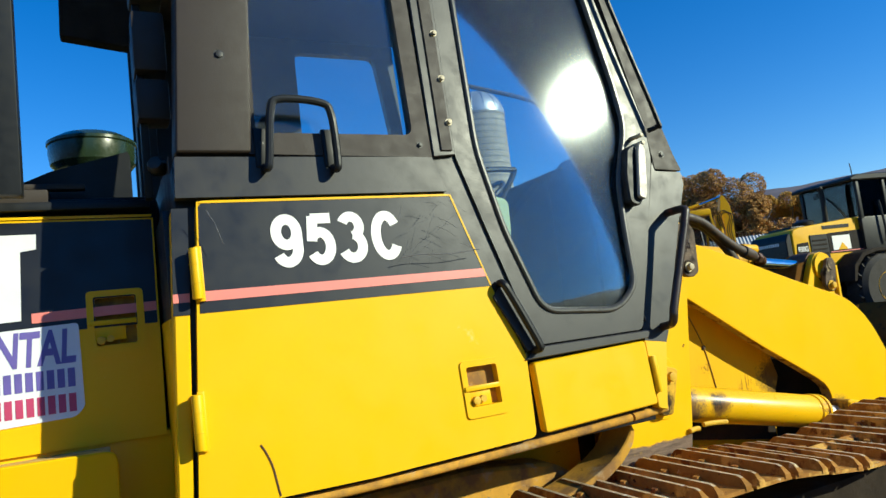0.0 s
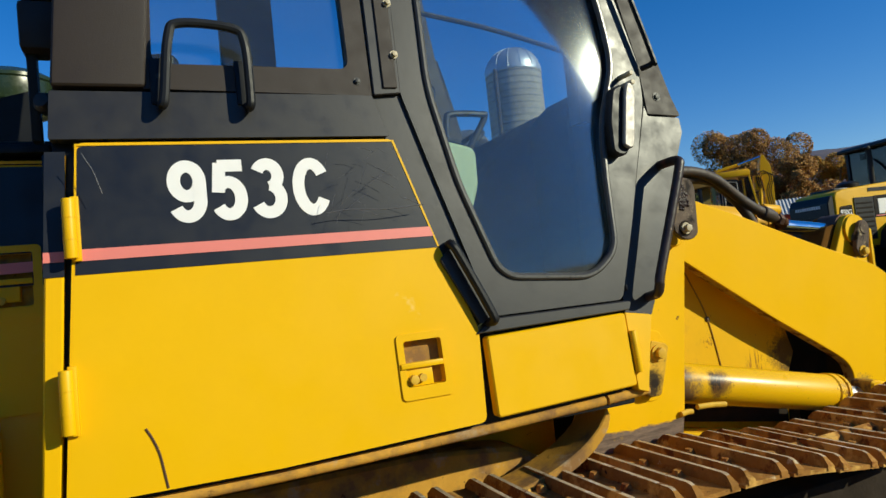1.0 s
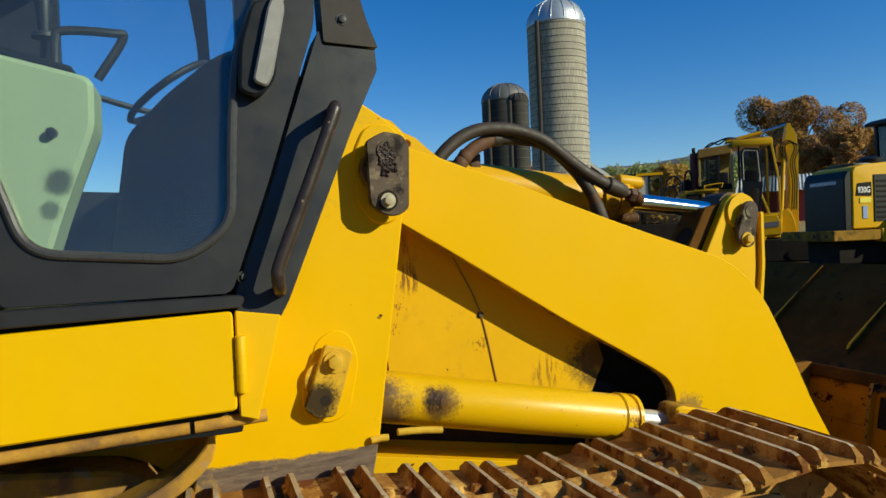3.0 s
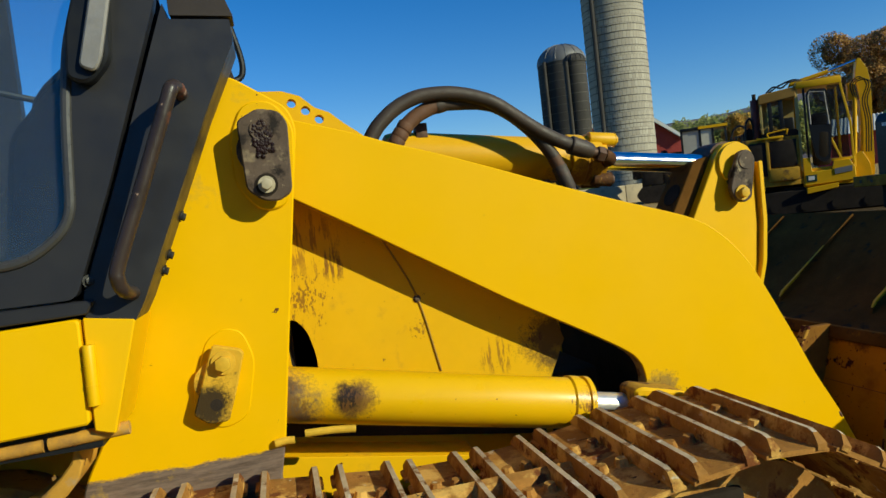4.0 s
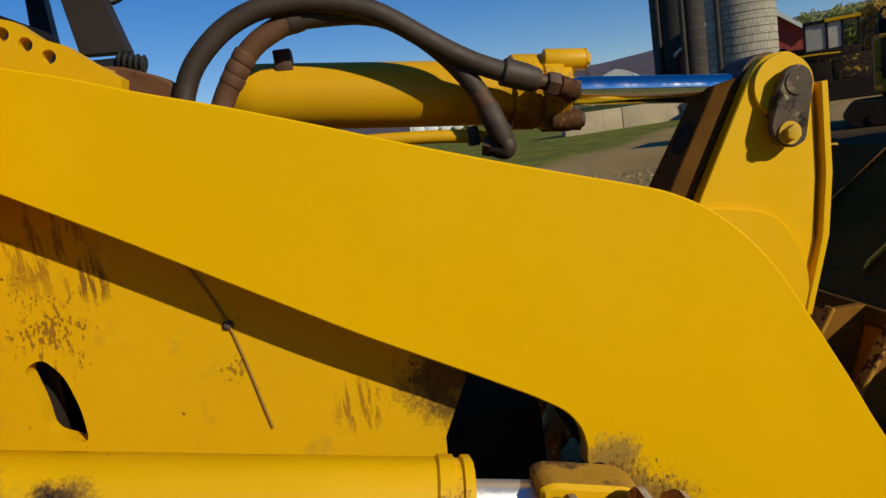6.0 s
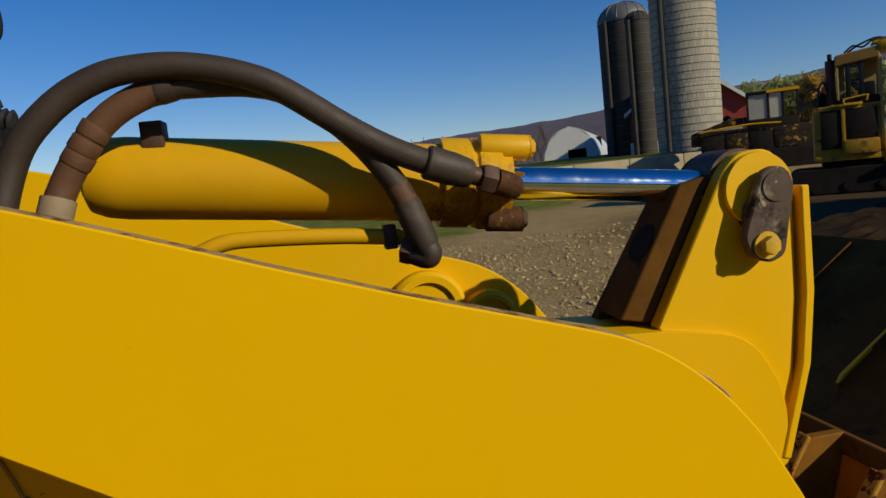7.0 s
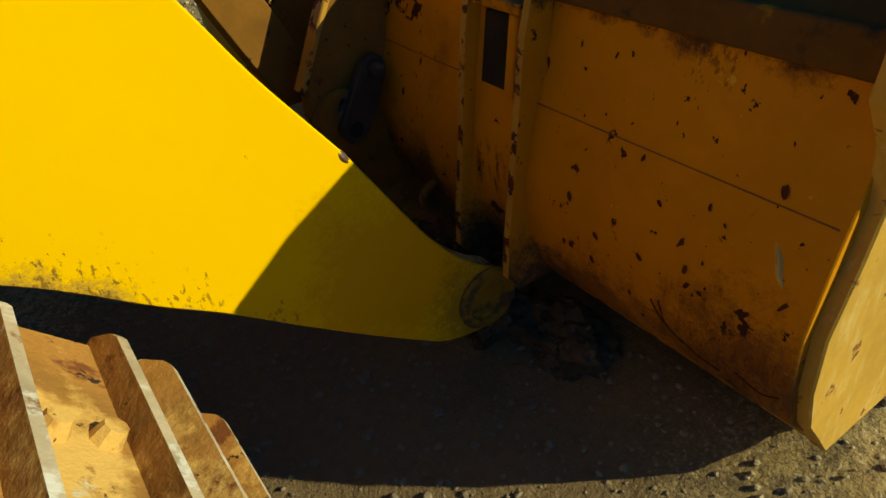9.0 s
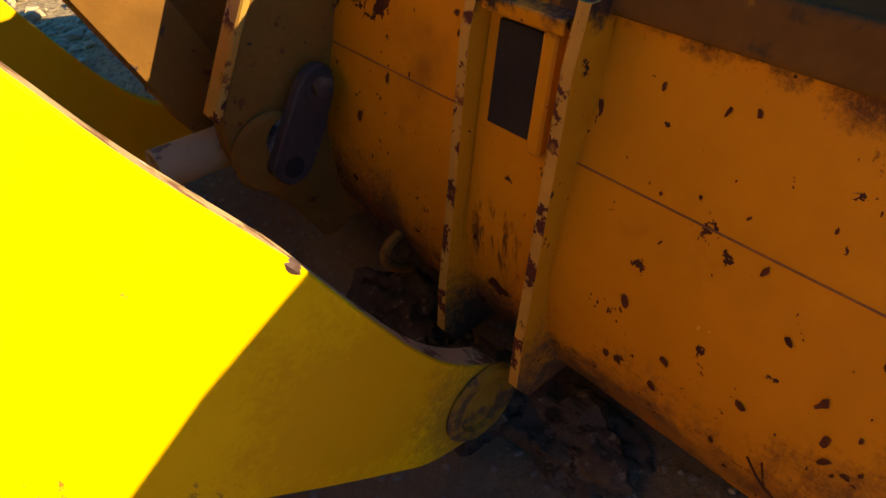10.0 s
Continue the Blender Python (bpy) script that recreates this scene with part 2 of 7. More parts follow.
black = surf("black_paint", (0.010, 0.011, 0.014), 0.45, spec=0.25, var=0.2, vscale=6, spots=(((0.12, 0.12, 0.13), 42, 0.77, 0.03),), bump=0.04, bscale=50)
decal_black = surf("black_decal", (0.010, 0.012, 0.02), 0.42, spec=0.35, var=0.08, vscale=3, spots=(((0.10, 0.10, 0.12), 22, 0.76, 0.04),), bump=0.02,
                   streak=((0.30, 0.30, 0.34), 26, (1, 1, 9), 0.0))
pink = surf("pink_stripe", (0.72, 0.20, 0.17), 0.5, var=0.06, vscale=6, spots=(((0.8, 0.5, 0.45), 18, 0.70, 0.08),), bump=0)
white_ink = surf("white_lettering", (0.82, 0.80, 0.80), 0.5, var=0.03, vscale=20, bump=0)
cab_grey = surf("dark_grey_cab_paint", (0.021, 0.020, 0.0225), 0.42, spec=0.42, var=0.12, vscale=3, spots=(((0.11, 0.10, 0.095), 30, 0.76, 0.04),), bump=0.05, bscale=60)
trim_brown = surf("brown_grey_plastic_trim", (0.033, 0.0245, 0.021), 0.55, spec=0.3, var=0.10, vscale=4, bump=0.12, bscale=220)
rubber = surf("black_rubber", (0.018, 0.017, 0.017), 0.5, var=0.25, vscale=12, spots=(((0.10, 0.085, 0.07), 22, 0.66, 0.1),), bump=0.12, bscale=120)
seal = surf("window_seal", (0.05, 0.047, 0.045), 0.33, var=0.2, vscale=20, bump=0.05)
hose_mat = surf("hydraulic_hose", (0.046, 0.030, 0.021), 0.6, var=0.25, vscale=9, spots=(((0.10, 0.06, 0.045), 13, 0.62, 0.15),), bump=0.3, bscale=160)
hose_rust = surf("rusty_hose_sleeve", (0.115, 0.050, 0.022), 0.7, var=0.25, vscale=9, spots=(((0.05, 0.03, 0.025), 12, 0.6, 0.1),), bump=0.3, bscale=120)
sleeve = surf("dusty_hose_sleeve", (0.30, 0.22, 0.13), 0.75, var=0.2, vscale=12, bump=0.3, bscale=90)
rust_metal = surf("rusty_fitting", (0.10, 0.05, 0.03), 0.6, metal=0.3, var=0.3, vscale=16, bump=0.3, bscale=90)
chrome = surf("chrome_rod", (0.82, 0.82, 0.84), 0.09, metal=1.0, var=0.02, bump=0)
bolt_yel = surf("bolt_yellow", (0.64, 0.38, 0.035), 0.5, spec=0.2, var=0.2, vscale=30, spots=((GREASE, 60, 0.66, 0.05),), bump=0.1)
bolt_pale = surf("bolt_pale", (0.44, 0.37, 0.25), 0.5, var=0.2, vscale=30, bump=0.1)
console_green = surf("sage_green_console", (0.42, 0.50, 0.30), 0.55, var=0.05, vscale=4, spots=(((0.05, 0.05, 0.04), 34, 0.73, 0.03),), bump=0.05,
                     zones=(((0.09, 2.42, 1.60), 0.03, (0.03, 0.03, 0.03), 0.85), ((0.07, 2.42, 1.53), 0.02, (0.04, 0.04, 0.035), 0.7)))
shoe_mat = surf("rusty_track_steel", (0.40, 0.185, 0.042), 0.8, var=0.35, vscale=9, spots=(((0.60, 0.35, 0.09), 7, 0.52, 0.08), ((0.17, 0.058, 0.018), 9, 0.55, 0.06), ((0.55, 0.45, 0.28), 15, 0.64, 0.05), ((0.04, 0.022, 0.015), 34, 0.65, 0.03)), bump=1.0, bscale=32, island=0.3, spec=0.15)
grouser_mat = surf("worn_grouser_steel", (0.50, 0.38, 0.24), 0.7, spec=0.2, var=0.3, vscale=14, spots=(((0.60, 0.53, 0.43), 20, 0.56, 0.08), ((0.20, 0.09, 0.03), 16, 0.58, 0.05)), bump=0.5, bscale=70, island=0.2)
dusty_yellow = surf("dusty_yellow_ledge", (0.52, 0.27, 0.04), 0.8, spec=0.15, var=0.25, vscale=5, spots=(((0.24, 0.13, 0.05), 7, 0.47, 0.15), ((0.38, 0.28, 0.17), 11, 0.58, 0.12), ((0.10, 0.05, 0.02), 26, 0.64, 0.04)), bump=0.3, bscale=60)
# Dark dirt; also fills holes and gaps where only shade would show.
mud_and_shade = surf("dark_dirt", (0.028, 0.021, 0.016), 0.95, spec=0.1, var=0.3, vscale=9, bump=0.6, bscale=40)
green_plastic = surf("dark_green_translucent_bowl", (0.02, 0.035, 0.016), 0.25, var=0.2, vscale=6, bump=0)


def glass_mat(name, tint, rough=0.0, haze=0.0, dust_veil=0.0):
    s = Nodes(name)
    tr = s.t.nodes.new("ShaderNodeBsdfTransparent")
    tr.inputs[0].default_value = (*tint, 1)
    gl = s.add("ShaderNodeBsdfGlossy", Roughness=rough)
    gl.inputs[0].default_value = (1, 1, 1, 1)
    soft = s.add("ShaderNodeBsdfGlossy", Roughness=0.25)
    two = s.add("ShaderNodeMixShader", Fac=haze)
    s.link(gl.outputs[0], two.inputs[1])
    s.link(soft.outputs[0], two.inputs[2])
    fr = s.add("ShaderNodeFresnel", IOR=1.5)
    mx = s.t.nodes.new("ShaderNodeMixShader")
    f = s.math("MULTIPLY", fr.outputs[0], 1.0)
    s.link(f, mx.inputs[0])
    # Pale film: dust, and the glare that veils the pane put in as colour.
    film = s.t.nodes.new("ShaderNodeBsdfDiffuse")
    film.inputs[0].default_value = (0.62, 0.66, 0.68, 1)
    dusty = s.t.nodes.new("ShaderNodeMixShader")
    s.link(s.ramp(s.noise(5, 6, 0.7), 0.3, 0.75, dust_veil * 0.7, dust_veil * 1.4), dusty.inputs[0])
    s.link(tr.outputs[0], dusty.inputs[1])
    s.link(film.outputs[0], dusty.inputs[2])
    s.link(dusty.outputs[0], mx.inputs[1])
    s.link(two.outputs[0], mx.inputs[2])
    s.link(mx.outputs[0], s.t.nodes["Material Output"].inputs[0])
    return s.m


glass = glass_mat("tinted_glass", (0.78, 0.86, 0.90), 0.030, 0.0, 0.018)
glass_far = glass_mat("dark_tinted_glass", (0.52, 0.56, 0.58))


# ---- mesh helpers ----
def bevel(bm, width, seg=2, angle=25):
    bmesh.ops.recalc_face_normals(bm, faces=bm.faces)
    edges = [e for e in bm.edges if len(e.link_faces) == 2 and e.calc_face_angle(0) > radians(angle)]
    if edges:
        bmesh.ops.bevel(bm, geom=edges, offset=width, segments=seg, affect="EDGES", clamp_overlap=True, profile=0.6)
    return bm


def rounded(pts, radius, n=5):
    """A polygon with its corners rounded; radius: one number or one a corner."""
    out, k = [], len(pts)
    for i, p in enumerate(pts):
        r = radius[i] if isinstance(radius, (list, tuple)) else radius
        p = Vector(p)
        if r <= 0:
            out.append(tuple(p))
            continue
        a, b = Vector(pts[i - 1]) - p, Vector(pts[(i + 1) % k]) - p
        d = min(r, a.length * 0.45, b.length * 0.45)
        p0, p1 = p + a.normalized() * d, p + b.normalized() * d
        for j in range(n + 1):
            t = j / n
            out.append(tuple(p0 * (1 - t) ** 2 + p * 2 * t * (1 - t) + p1 * t ** 2))
    return out


def prism(pts, y0, y1, bev=0.0, holes=(), bm=None, seg=1):
    """An XZ outline, with holes, between two depths."""
    b = bmesh.new()
    loops = [list(pts)] + [list(h) for h in holes]
    if holes:
        flat = [p for lp in loops for p in lp]
        tris = tessellate_polygon([[Vector((p[0], p[1], 0)) for p in lp] for lp in loops])
        f0 = [b.verts.new((p[0], y0, p[1])) for p in flat]
        f1 = [b.verts.new((p[0], y1, p[1])) for p in flat]
        for t in tris:
            if len(set(t)) == 3:
                b.faces.new([f0[i] for i in t])
                b.faces.new([f1[i] for i in reversed(t)])
        o = 0
        for lp in loops:
            k = len(lp)
            for i in range(k):
                j = (i + 1) % k
                b.faces.new((f0[o + i], f0[o + j], f1[o + j], f1[o + i]))
            o += k
    else:
        f0 = [b.verts.new((p[0], y0, p[1])) for p in pts]
        f1 = [b.verts.new((p[0], y1, p[1])) for p in pts]
        k = len(pts)
        b.faces.new(f0)
        b.faces.new(list(reversed(f1)))
        for i in range(k):
            j = (i + 1) % k
            b.faces.new((f0[i], f0[j], f1[j], f1[i]))
    bmesh.ops.recalc_face_normals(b, faces=b.faces)
    if bev and not holes:
        bevel(b, bev, seg)
    return merge(bm, b)


def merge(bm, b):
    if bm is None:
        return b
    me = bpy.data.meshes.new("tmp")
    b.to_mesh(me)
    b.free()
    bm.from_mesh(me)
    bpy.data.meshes.remove(me)
    return bm


def box(x0, x1, y0, y1, z0, z1, bev=0.0, bm=None, seg=2):
    b = bmesh.new()
    bmesh.ops.create_cube(b, size=1, matrix=Matrix.Translation(((x0 + x1) / 2, (y0 + y1) / 2, (z0 + z1) / 2)) @ Matrix.Diagonal((abs(x1 - x0), abs(y1 - y0), abs(z1 - z0), 1)))
    if bev:
        bevel(b, bev, seg)
    return merge(bm, b)


def rod(p, q, r, r2=None, n=24, bm=None, bev=0.0):
    p, q = Vector(p), Vector(q)
    b = bmesh.new()
    m = Matrix.Translation((p + q) / 2) @ (q - p).to_track_quat("Z", "Y").to_matrix().to_4x4()
    bmesh.ops.create_cone(b, cap_ends=True, segments=n, radius1=r, radius2=r if r2 is None else r2, depth=(q - p).length, matrix=m)
    if bev:
        bevel(b, bev, 2, 50)
    return merge(bm, b)


def lathe(profile, origin, axis=(0, 0, 1), n=32, bm=None):
    """Spin (radius, height) pairs round an axis."""
    b = bmesh.new()
    m = Matrix.Translation(origin) @ Vector(axis).to_track_quat("Z", "Y").to_matrix().to_4x4()
    rings = []
    for r, h in profile:
        rings.append([b.verts.new(m @ Vector((r * math.cos(2 * math.pi * i / n), r * math.sin(2 * math.pi * i / n), h))) for i in range(n)])
    for a, c in zip(rings, rings[1:]):
        for i in range(n):
            b.faces.new((a[i], a[(i + 1) % n], c[(i + 1) % n], c[i]))
    b.faces.new(list(reversed(rings[0])))
    b.faces.new(rings[-1])
    bmesh.ops.remove_doubles(b, verts=b.verts, dist=1e-5)
    bmesh.ops.recalc_face_normals(b, faces=b.faces)
    return merge(bm, b)


def smooth_path(pts, per=8):
    pts = [Vector(p) for p in pts]
    ext = [pts[0] * 2 - pts[1]] + pts + [pts[-1] * 2 - pts[-2]]
    out = []
    for i in range(1, len(ext) - 2):
        p0, p1, p2, p3 = ext[i - 1:i + 3]
        for j in range(per):
            t = j / per
            out.append(0.5 * ((2 * p1) + (p2 - p0) * t + (2 * p0 - 5 * p1 + 4 * p2 - p3) * t * t + (3 * p1 - p0 - 3 * p2 + p3) * t ** 3))
    out.append(pts[-1])
    return out


def tube(pts, r, n=12, per=8, bm=None, smooth=True, squash=None):
    """A round bar or hose along a path."""
    path = smooth_path(pts, per) if smooth else [Vector(p) for p in pts]
    b = bmesh.new()
    rings = []
    up = Vector((0.013, 1, 0.02))
    for i, p in enumerate(path):
        d = (path[min(i + 1, len(path) - 1)] - path[max(i - 1, 0)]).normalized()
        if abs(d.dot(up.normalized())) > 0.97:
            up = Vector((1, 0.02, 0.01))
        s = d.cross(up).normalized()
        u = s.cross(d).normalized()
        up = u
        rr = r if squash is None else r * squash(i / (len(path) - 1))
        rings.append([b.verts.new(p + (s * math.cos(2 * math.pi * k / n) + u * math.sin(2 * math.pi * k / n)) * rr) for k in range(n)])
    for a, c in zip(rings, rings[1:]):
        for k in range(n):
            b.faces.new((a[k], a[(k + 1) % n], c[(k + 1) % n], c[k]))
    b.faces.new(rings[0])
    b.faces.new(rings[-1])
    bmesh.ops.recalc_face_normals(b, faces=b.faces)
    return merge(bm, b)


def hexbolt(p, axis, r, h, bm=None, washer=True):
    p, axis = Vector(p), Vector(axis).normalized()
    if washer:
        bm = rod(p, p + axis * h * 0.25, r * 1.45, n=20, bm=bm)
    return rod(p + axis * h * 0.25, p + axis * h, r, n=6, bm=bm, bev=r * 0.12)


def lean(bm, slope=0.1, z0=1.273):
    """The cab's side leans inward as it rises."""
    for v in bm.verts:
        v.co.y += slope * (v.co.z - z0)
    return bm


def thing(name, place, label, category, group="", kind=""):
    ob = new(name)
    ob.empty_display_size = 0.2
    ob.location = place
    return tagged(ob, label, category, group, kind)


def placed(name, place, heading, label, category, group="", kind=""):
    """A thing whose parts are built in its own axes: x ahead, y to its left; heading: degrees from +y towards +x."""
    ob = thing(name, place, label, category, group, kind)
    ob.rotation_euler = (0, 0, radians(90 - heading))
    LOCAL.add(ob.name)
    return ob


def mesh_of(name, bm, material):
    me = bpy.data.meshes.new(name)
    bm.to_mesh(me)
    bm.free()
    me.materials.append(material)
    me.shade_smooth()
    me.set_sharp_from_angle(angle=radians(32))
    return me


LOCAL = set()


def adopt(ob, parent):
    ob.parent = parent
    if parent.name in LOCAL:
        return ob
    if parent.type == "EMPTY" and parent.parent is None:
        ob.matrix_parent_inverse = Matrix.Translation(-Vector(parent.location))
    return ob


def edge_faces(ob, material):
    """Give the narrow rim faces of a plate a worn, dusty surface."""
    ob.data.materials.append(material)
    for p in ob.data.polygons:
        if abs(p.normal.y) < 0.35:
            p.material_index = 1
    return ob


def part(name, bm, material, parent, label=""):
    ob = adopt(new(name, mesh_of(name, bm, material)), parent)
    return tagged(ob, label) if label else ob


def pane(bm, material, parent, label=""):
    ob = part("pane", bm, material, parent, label)
    ob.visible_shadow = False
    return ob


def solo(name, bm, material, label, category, group="", kind=""):
    """A thing that is one mesh; its origin is moved to its base."""
    lo = Vector([min(v.co[i] for v in bm.verts) for i in range(3)])
    hi = Vector([max(v.co[i] for v in bm.verts) for i in range(3)])
    o = Vector(((lo.x + hi.x) / 2, (lo.y + hi.y) / 2, lo.z))
    for v in bm.verts:
        v.co -= o
    ob = new(name, mesh_of(name, bm, material))
    ob.location = o
    return tagged(ob, label, category, group, kind)


def lettering(text, x0, z0, width, height, y, bold=0.0, depth=0.0015, shear=0.0):
    """Raised lettering that faces -y, fitted to a width and a height."""
    cu = bpy.data.curves.new("lettering", "FONT")
    cu.body, cu.size, cu.extrude, cu.offset, cu.shear = text, 1.0, 0.01, bold, shear
    tmp = new("lettering", cu)
    me = bpy.data.meshes.new_from_object(tmp.evaluated_get(bpy.context.evaluated_depsgraph_get()))
    bpy.data.objects.remove(tmp)
    bpy.data.curves.remove(cu)
    b = bmesh.new()
    b.from_mesh(me)
    bpy.data.meshes.remove(me)
    xs, ys = [v.co.x for v in b.verts], [v.co.y for v in b.verts]
    for v in b.verts:
        X = (v.co.x - min(xs)) / (max(xs) - min(xs)) * width + x0
        Z = (v.co.y - min(ys)) / (max(ys) - min(ys)) * height + z0
        v.co = (X, y - (depth if v.co.z > 0 else 0.0), Z)
    bmesh.ops.recalc_face_normals(b, faces=b.faces)
    return b


# ---- ground ----
def ground_height(x, y):
    d = math.hypot(x - 1.0, y - 2.0)
    rise = 0.036 * min(105.0, max(0.0, d - 5.0))
    w = min(1.0, max(0.0, (d - 7.0) / 20.0))
    z = rise + 0.25 * w * noise.noise(Vector((x * 0.05, y * 0.05, 0.3)))
    if d < 4.2:
        k = min(1.0, (4.2 - d) / 0.6)
        z += k * (0.010 * noise.noise(Vector((x * 4, y * 4, 1.3))) + 0.009 * noise.noise(Vector((x * 13, y * 13, 4.1))) + 0.006 * noise.noise(Vector((x * 31, y * 31, 7.7))) - 0.004)
    # soil pushed up against the back of the bucket
    bank = min(1.0, max(0.0, (x - 2.75) / 0.35)) * min(1.0, max(0.0, (5.2 - x) / 0.8)) * min(1.0, max(0.0, (y - 1.45) / 0.45)) * min(1.0, max(0.0, (5.2 - y) / 0.6))
    return z + 0.055 * bank * bank * (3 - 2 * bank)


def build_ground():
    bm = bmesh.new()
    rings = [0.0, 0.4, 0.8] + [1.0 + 0.04 * k for k in range(66)] + [3.9, 4.3, 5, 6, 8, 10, 13, 17, 22, 30, 40, 55, 75, 100, 140, 200, 300, 500, 900, 1600, 3000]
    n = 320
    prev = None
    for r in rings:
        if r == 0:
            prev = [bm.verts.new((1.0, 2.0, 0.0))]
            continue
        cur = []
        for i in range(n):
            a = 2 * math.pi * i / n
            x, y = 1.0 + r * math.cos(a), 2.0 + r * math.sin(a)
            cur.append(bm.verts.new((x, y, ground_height(x, y))))
        for i in range(n):
            j = (i + 1) % n
            if len(prev) == 1:
                bm.faces.new((prev[0], cur[i], cur[j]))
            else:
                bm.faces.new((prev[i], cur[i], cur[j], prev[j]))
        prev = cur
    s = Nodes("gravel_and_grass")
    base = s.mix(s.ramp(s.noise(0.9, 6), 0.35, 0.65), (0.41, 0.27, 0.10), (0.54, 0.37, 0.155))
    base = s.mix(s.ramp(s.noise(38, 5, 0.75), 0.45, 0.62), base, (0.17, 0.11, 0.05))
    base = s.mix(s.ramp(s.noise(90, 3, 0.6), 0.60, 0.7, 0, 0.7), base, (0.66, 0.52, 0.34))
    base = s.mix(s.ramp(s.noise(17, 7, 0.8), 0.52, 0.62, 0, 0.45), base, (0.14, 0.085, 0.038))
    grass = s.mix(s.ramp(s.noise(1.6, 6, 0.7), 0.35, 0.65), (0.09, 0.115, 0.014), (0.24, 0.225, 0.04))
    sep = s.t.nodes.new("ShaderNodeSeparateXYZ")
    s.link(s.co, sep.inputs[0])
    edge = s.math("ADD", sep.outputs[1], s.math("MULTIPLY", s.math("SUBTRACT", s.noise(0.25, 5), 0.5), 7.0))
    edge = s.math("ADD", edge, s.math("MULTIPLY", sep.outputs[0], -1.0))
    # Darker disc under bucket and arm end: the shade there put into the colour.
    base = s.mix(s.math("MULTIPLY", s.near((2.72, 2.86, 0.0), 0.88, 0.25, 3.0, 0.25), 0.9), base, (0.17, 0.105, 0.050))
    # Unseen grass added behind the viewpoint to cut light bounced off the ground.
    behind = s.math("ADD", sep.outputs[1], s.math("MULTIPLY", s.math("SUBTRACT", s.noise(0.9, 5), 0.5), 1.2))
    base = s.mix(s.ramp(behind, -0.3, -0.9), base, grass)
    # Wide dark blot before the far machines: their shadow put into the ground colour.
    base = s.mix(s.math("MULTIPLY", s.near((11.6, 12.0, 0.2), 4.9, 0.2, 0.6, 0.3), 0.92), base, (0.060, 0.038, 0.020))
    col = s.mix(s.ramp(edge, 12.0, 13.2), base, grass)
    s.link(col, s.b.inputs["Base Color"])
    s.b.inputs["Roughness"].default_value = 0.95
    s.b.inputs["Specular IOR Level"].default_value = 0.1
    bp = s.add("ShaderNodeBump", Strength=0.7, Distance=0.03)
    s.link(s.math("ADD", s.math("ADD", s.math("MULTIPLY", s.noise(30, 6, 0.75), 0.55), s.math("MULTIPLY", s.noise(115, 4, 0.7), 0.45)), s.noise(7, 4)), bp.inputs["Height"])
    s.link(bp.outputs[0], s.b.inputs["Normal"])
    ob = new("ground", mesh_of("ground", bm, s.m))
    tagged(ob, "dusty gravel yard that turns to grass further off", "ground", kind="structure")


build_ground()

# ---- the track loader ----
YC = 3.10
loader = thing("track_loader", (0.6, YC, 0), "worn yellow track loader with dark grey cab and lowered bucket", "track loader")

D0 = 2.137

# body shell behind the doors
part("body", lean(box(-1.0, 0.47, D0 + 0.034, 2 * YC - D0 - 0.03, 1.02, 1.29, 0.01)), black, loader, "dark inner body shell")
part("inner_panel", lean(box(-0.99, -0.20, D0 + 0.034, D0 + 0.12, 1.29, 1.93, 0.005)), black, loader)

# service door with lettering
door_pts = rounded([(-1.000, 1.050), (-0.56, 1.045), (-0.033, 1.058), (-0.018, 1.300), (-0.100, 1.527), (-0.190, 1.826), (-0.941, 1.826)], [0.012, 0, 0.02, 0.02, 0, 0.015, 0.02])
door_hole = rounded([(-0.236, 1.177), (-0.133, 1.177), (-0.133, 1.292), (-0.236, 1.292)], 0.008)
service_door = part("service_door", lean(prism(door_pts, D0, D0 + 0.03, holes=(door_hole,))), paint_door, loader, "closed yellow service door with black band")
band = rounded([(-0.956, 1.528), (-0.1005, 1.526), (-0.190, 1.818), (-0.937, 1.818)], [0, 0, 0.012, 0.015])
part("decal_band", lean(prism(band, D0 - 0.0015, D0 + 0.001)), decal_black, service_door, "scratched black band")
part("stripe", lean(prism([(-0.955, 1.558), (-0.111, 1.557), (-0.119, 1.583), (-0.953, 1.584)], D0 - 0.003, D0)), pink, service_door, "faded pink stripe")
part("edge_line", lean(prism([(-0.941, 1.823), (-0.188, 1.823), (-0.099, 1.528), (-0.104, 1.528), (-0.193, 1.8185), (-0.937, 1.8185), (-0.953, 1.56), (-0.957, 1.56)], D0 - 0.003, D0)), paint, service_door, "thin yellow line")


def ribbon(path, width, y, depth, bm, closed=False):
    """A flat stroke of even width along a path in the x-z plane."""
    n = len(path)
    lo, hi = [], []
    for i, (x, z) in enumerate(path):
        a = path[(i - 1) % n] if closed or i > 0 else path[i]
        c = path[(i + 1) % n] if closed or i < n - 1 else path[i]
        d = (Vector(c) - Vector(a)).normalized()
        lo.append((x - d.y * width / 2, z + d.x * width / 2))
        hi.append((x + d.y * width / 2, z - d.x * width / 2))
    front = [(bm.verts.new((p[0], y - depth, p[1])), bm.verts.new((q[0], y - depth, q[1])), bm.verts.new((q[0], y, q[1])), bm.verts.new((p[0], y, p[1]))) for p, q in zip(lo, hi)]
    for i in range(n if closed else n - 1):
        a, c = front[i], front[(i + 1) % n]
        for k in range(4):
            m = (k + 1) % 4
            bm.faces.new((a[k], a[m], c[m], c[k]))
    if not closed:
        bm.faces.new(front[0])
        bm.faces.new(list(reversed(front[-1])))
    bmesh.ops.recalc_face_normals(bm, faces=bm.faces)


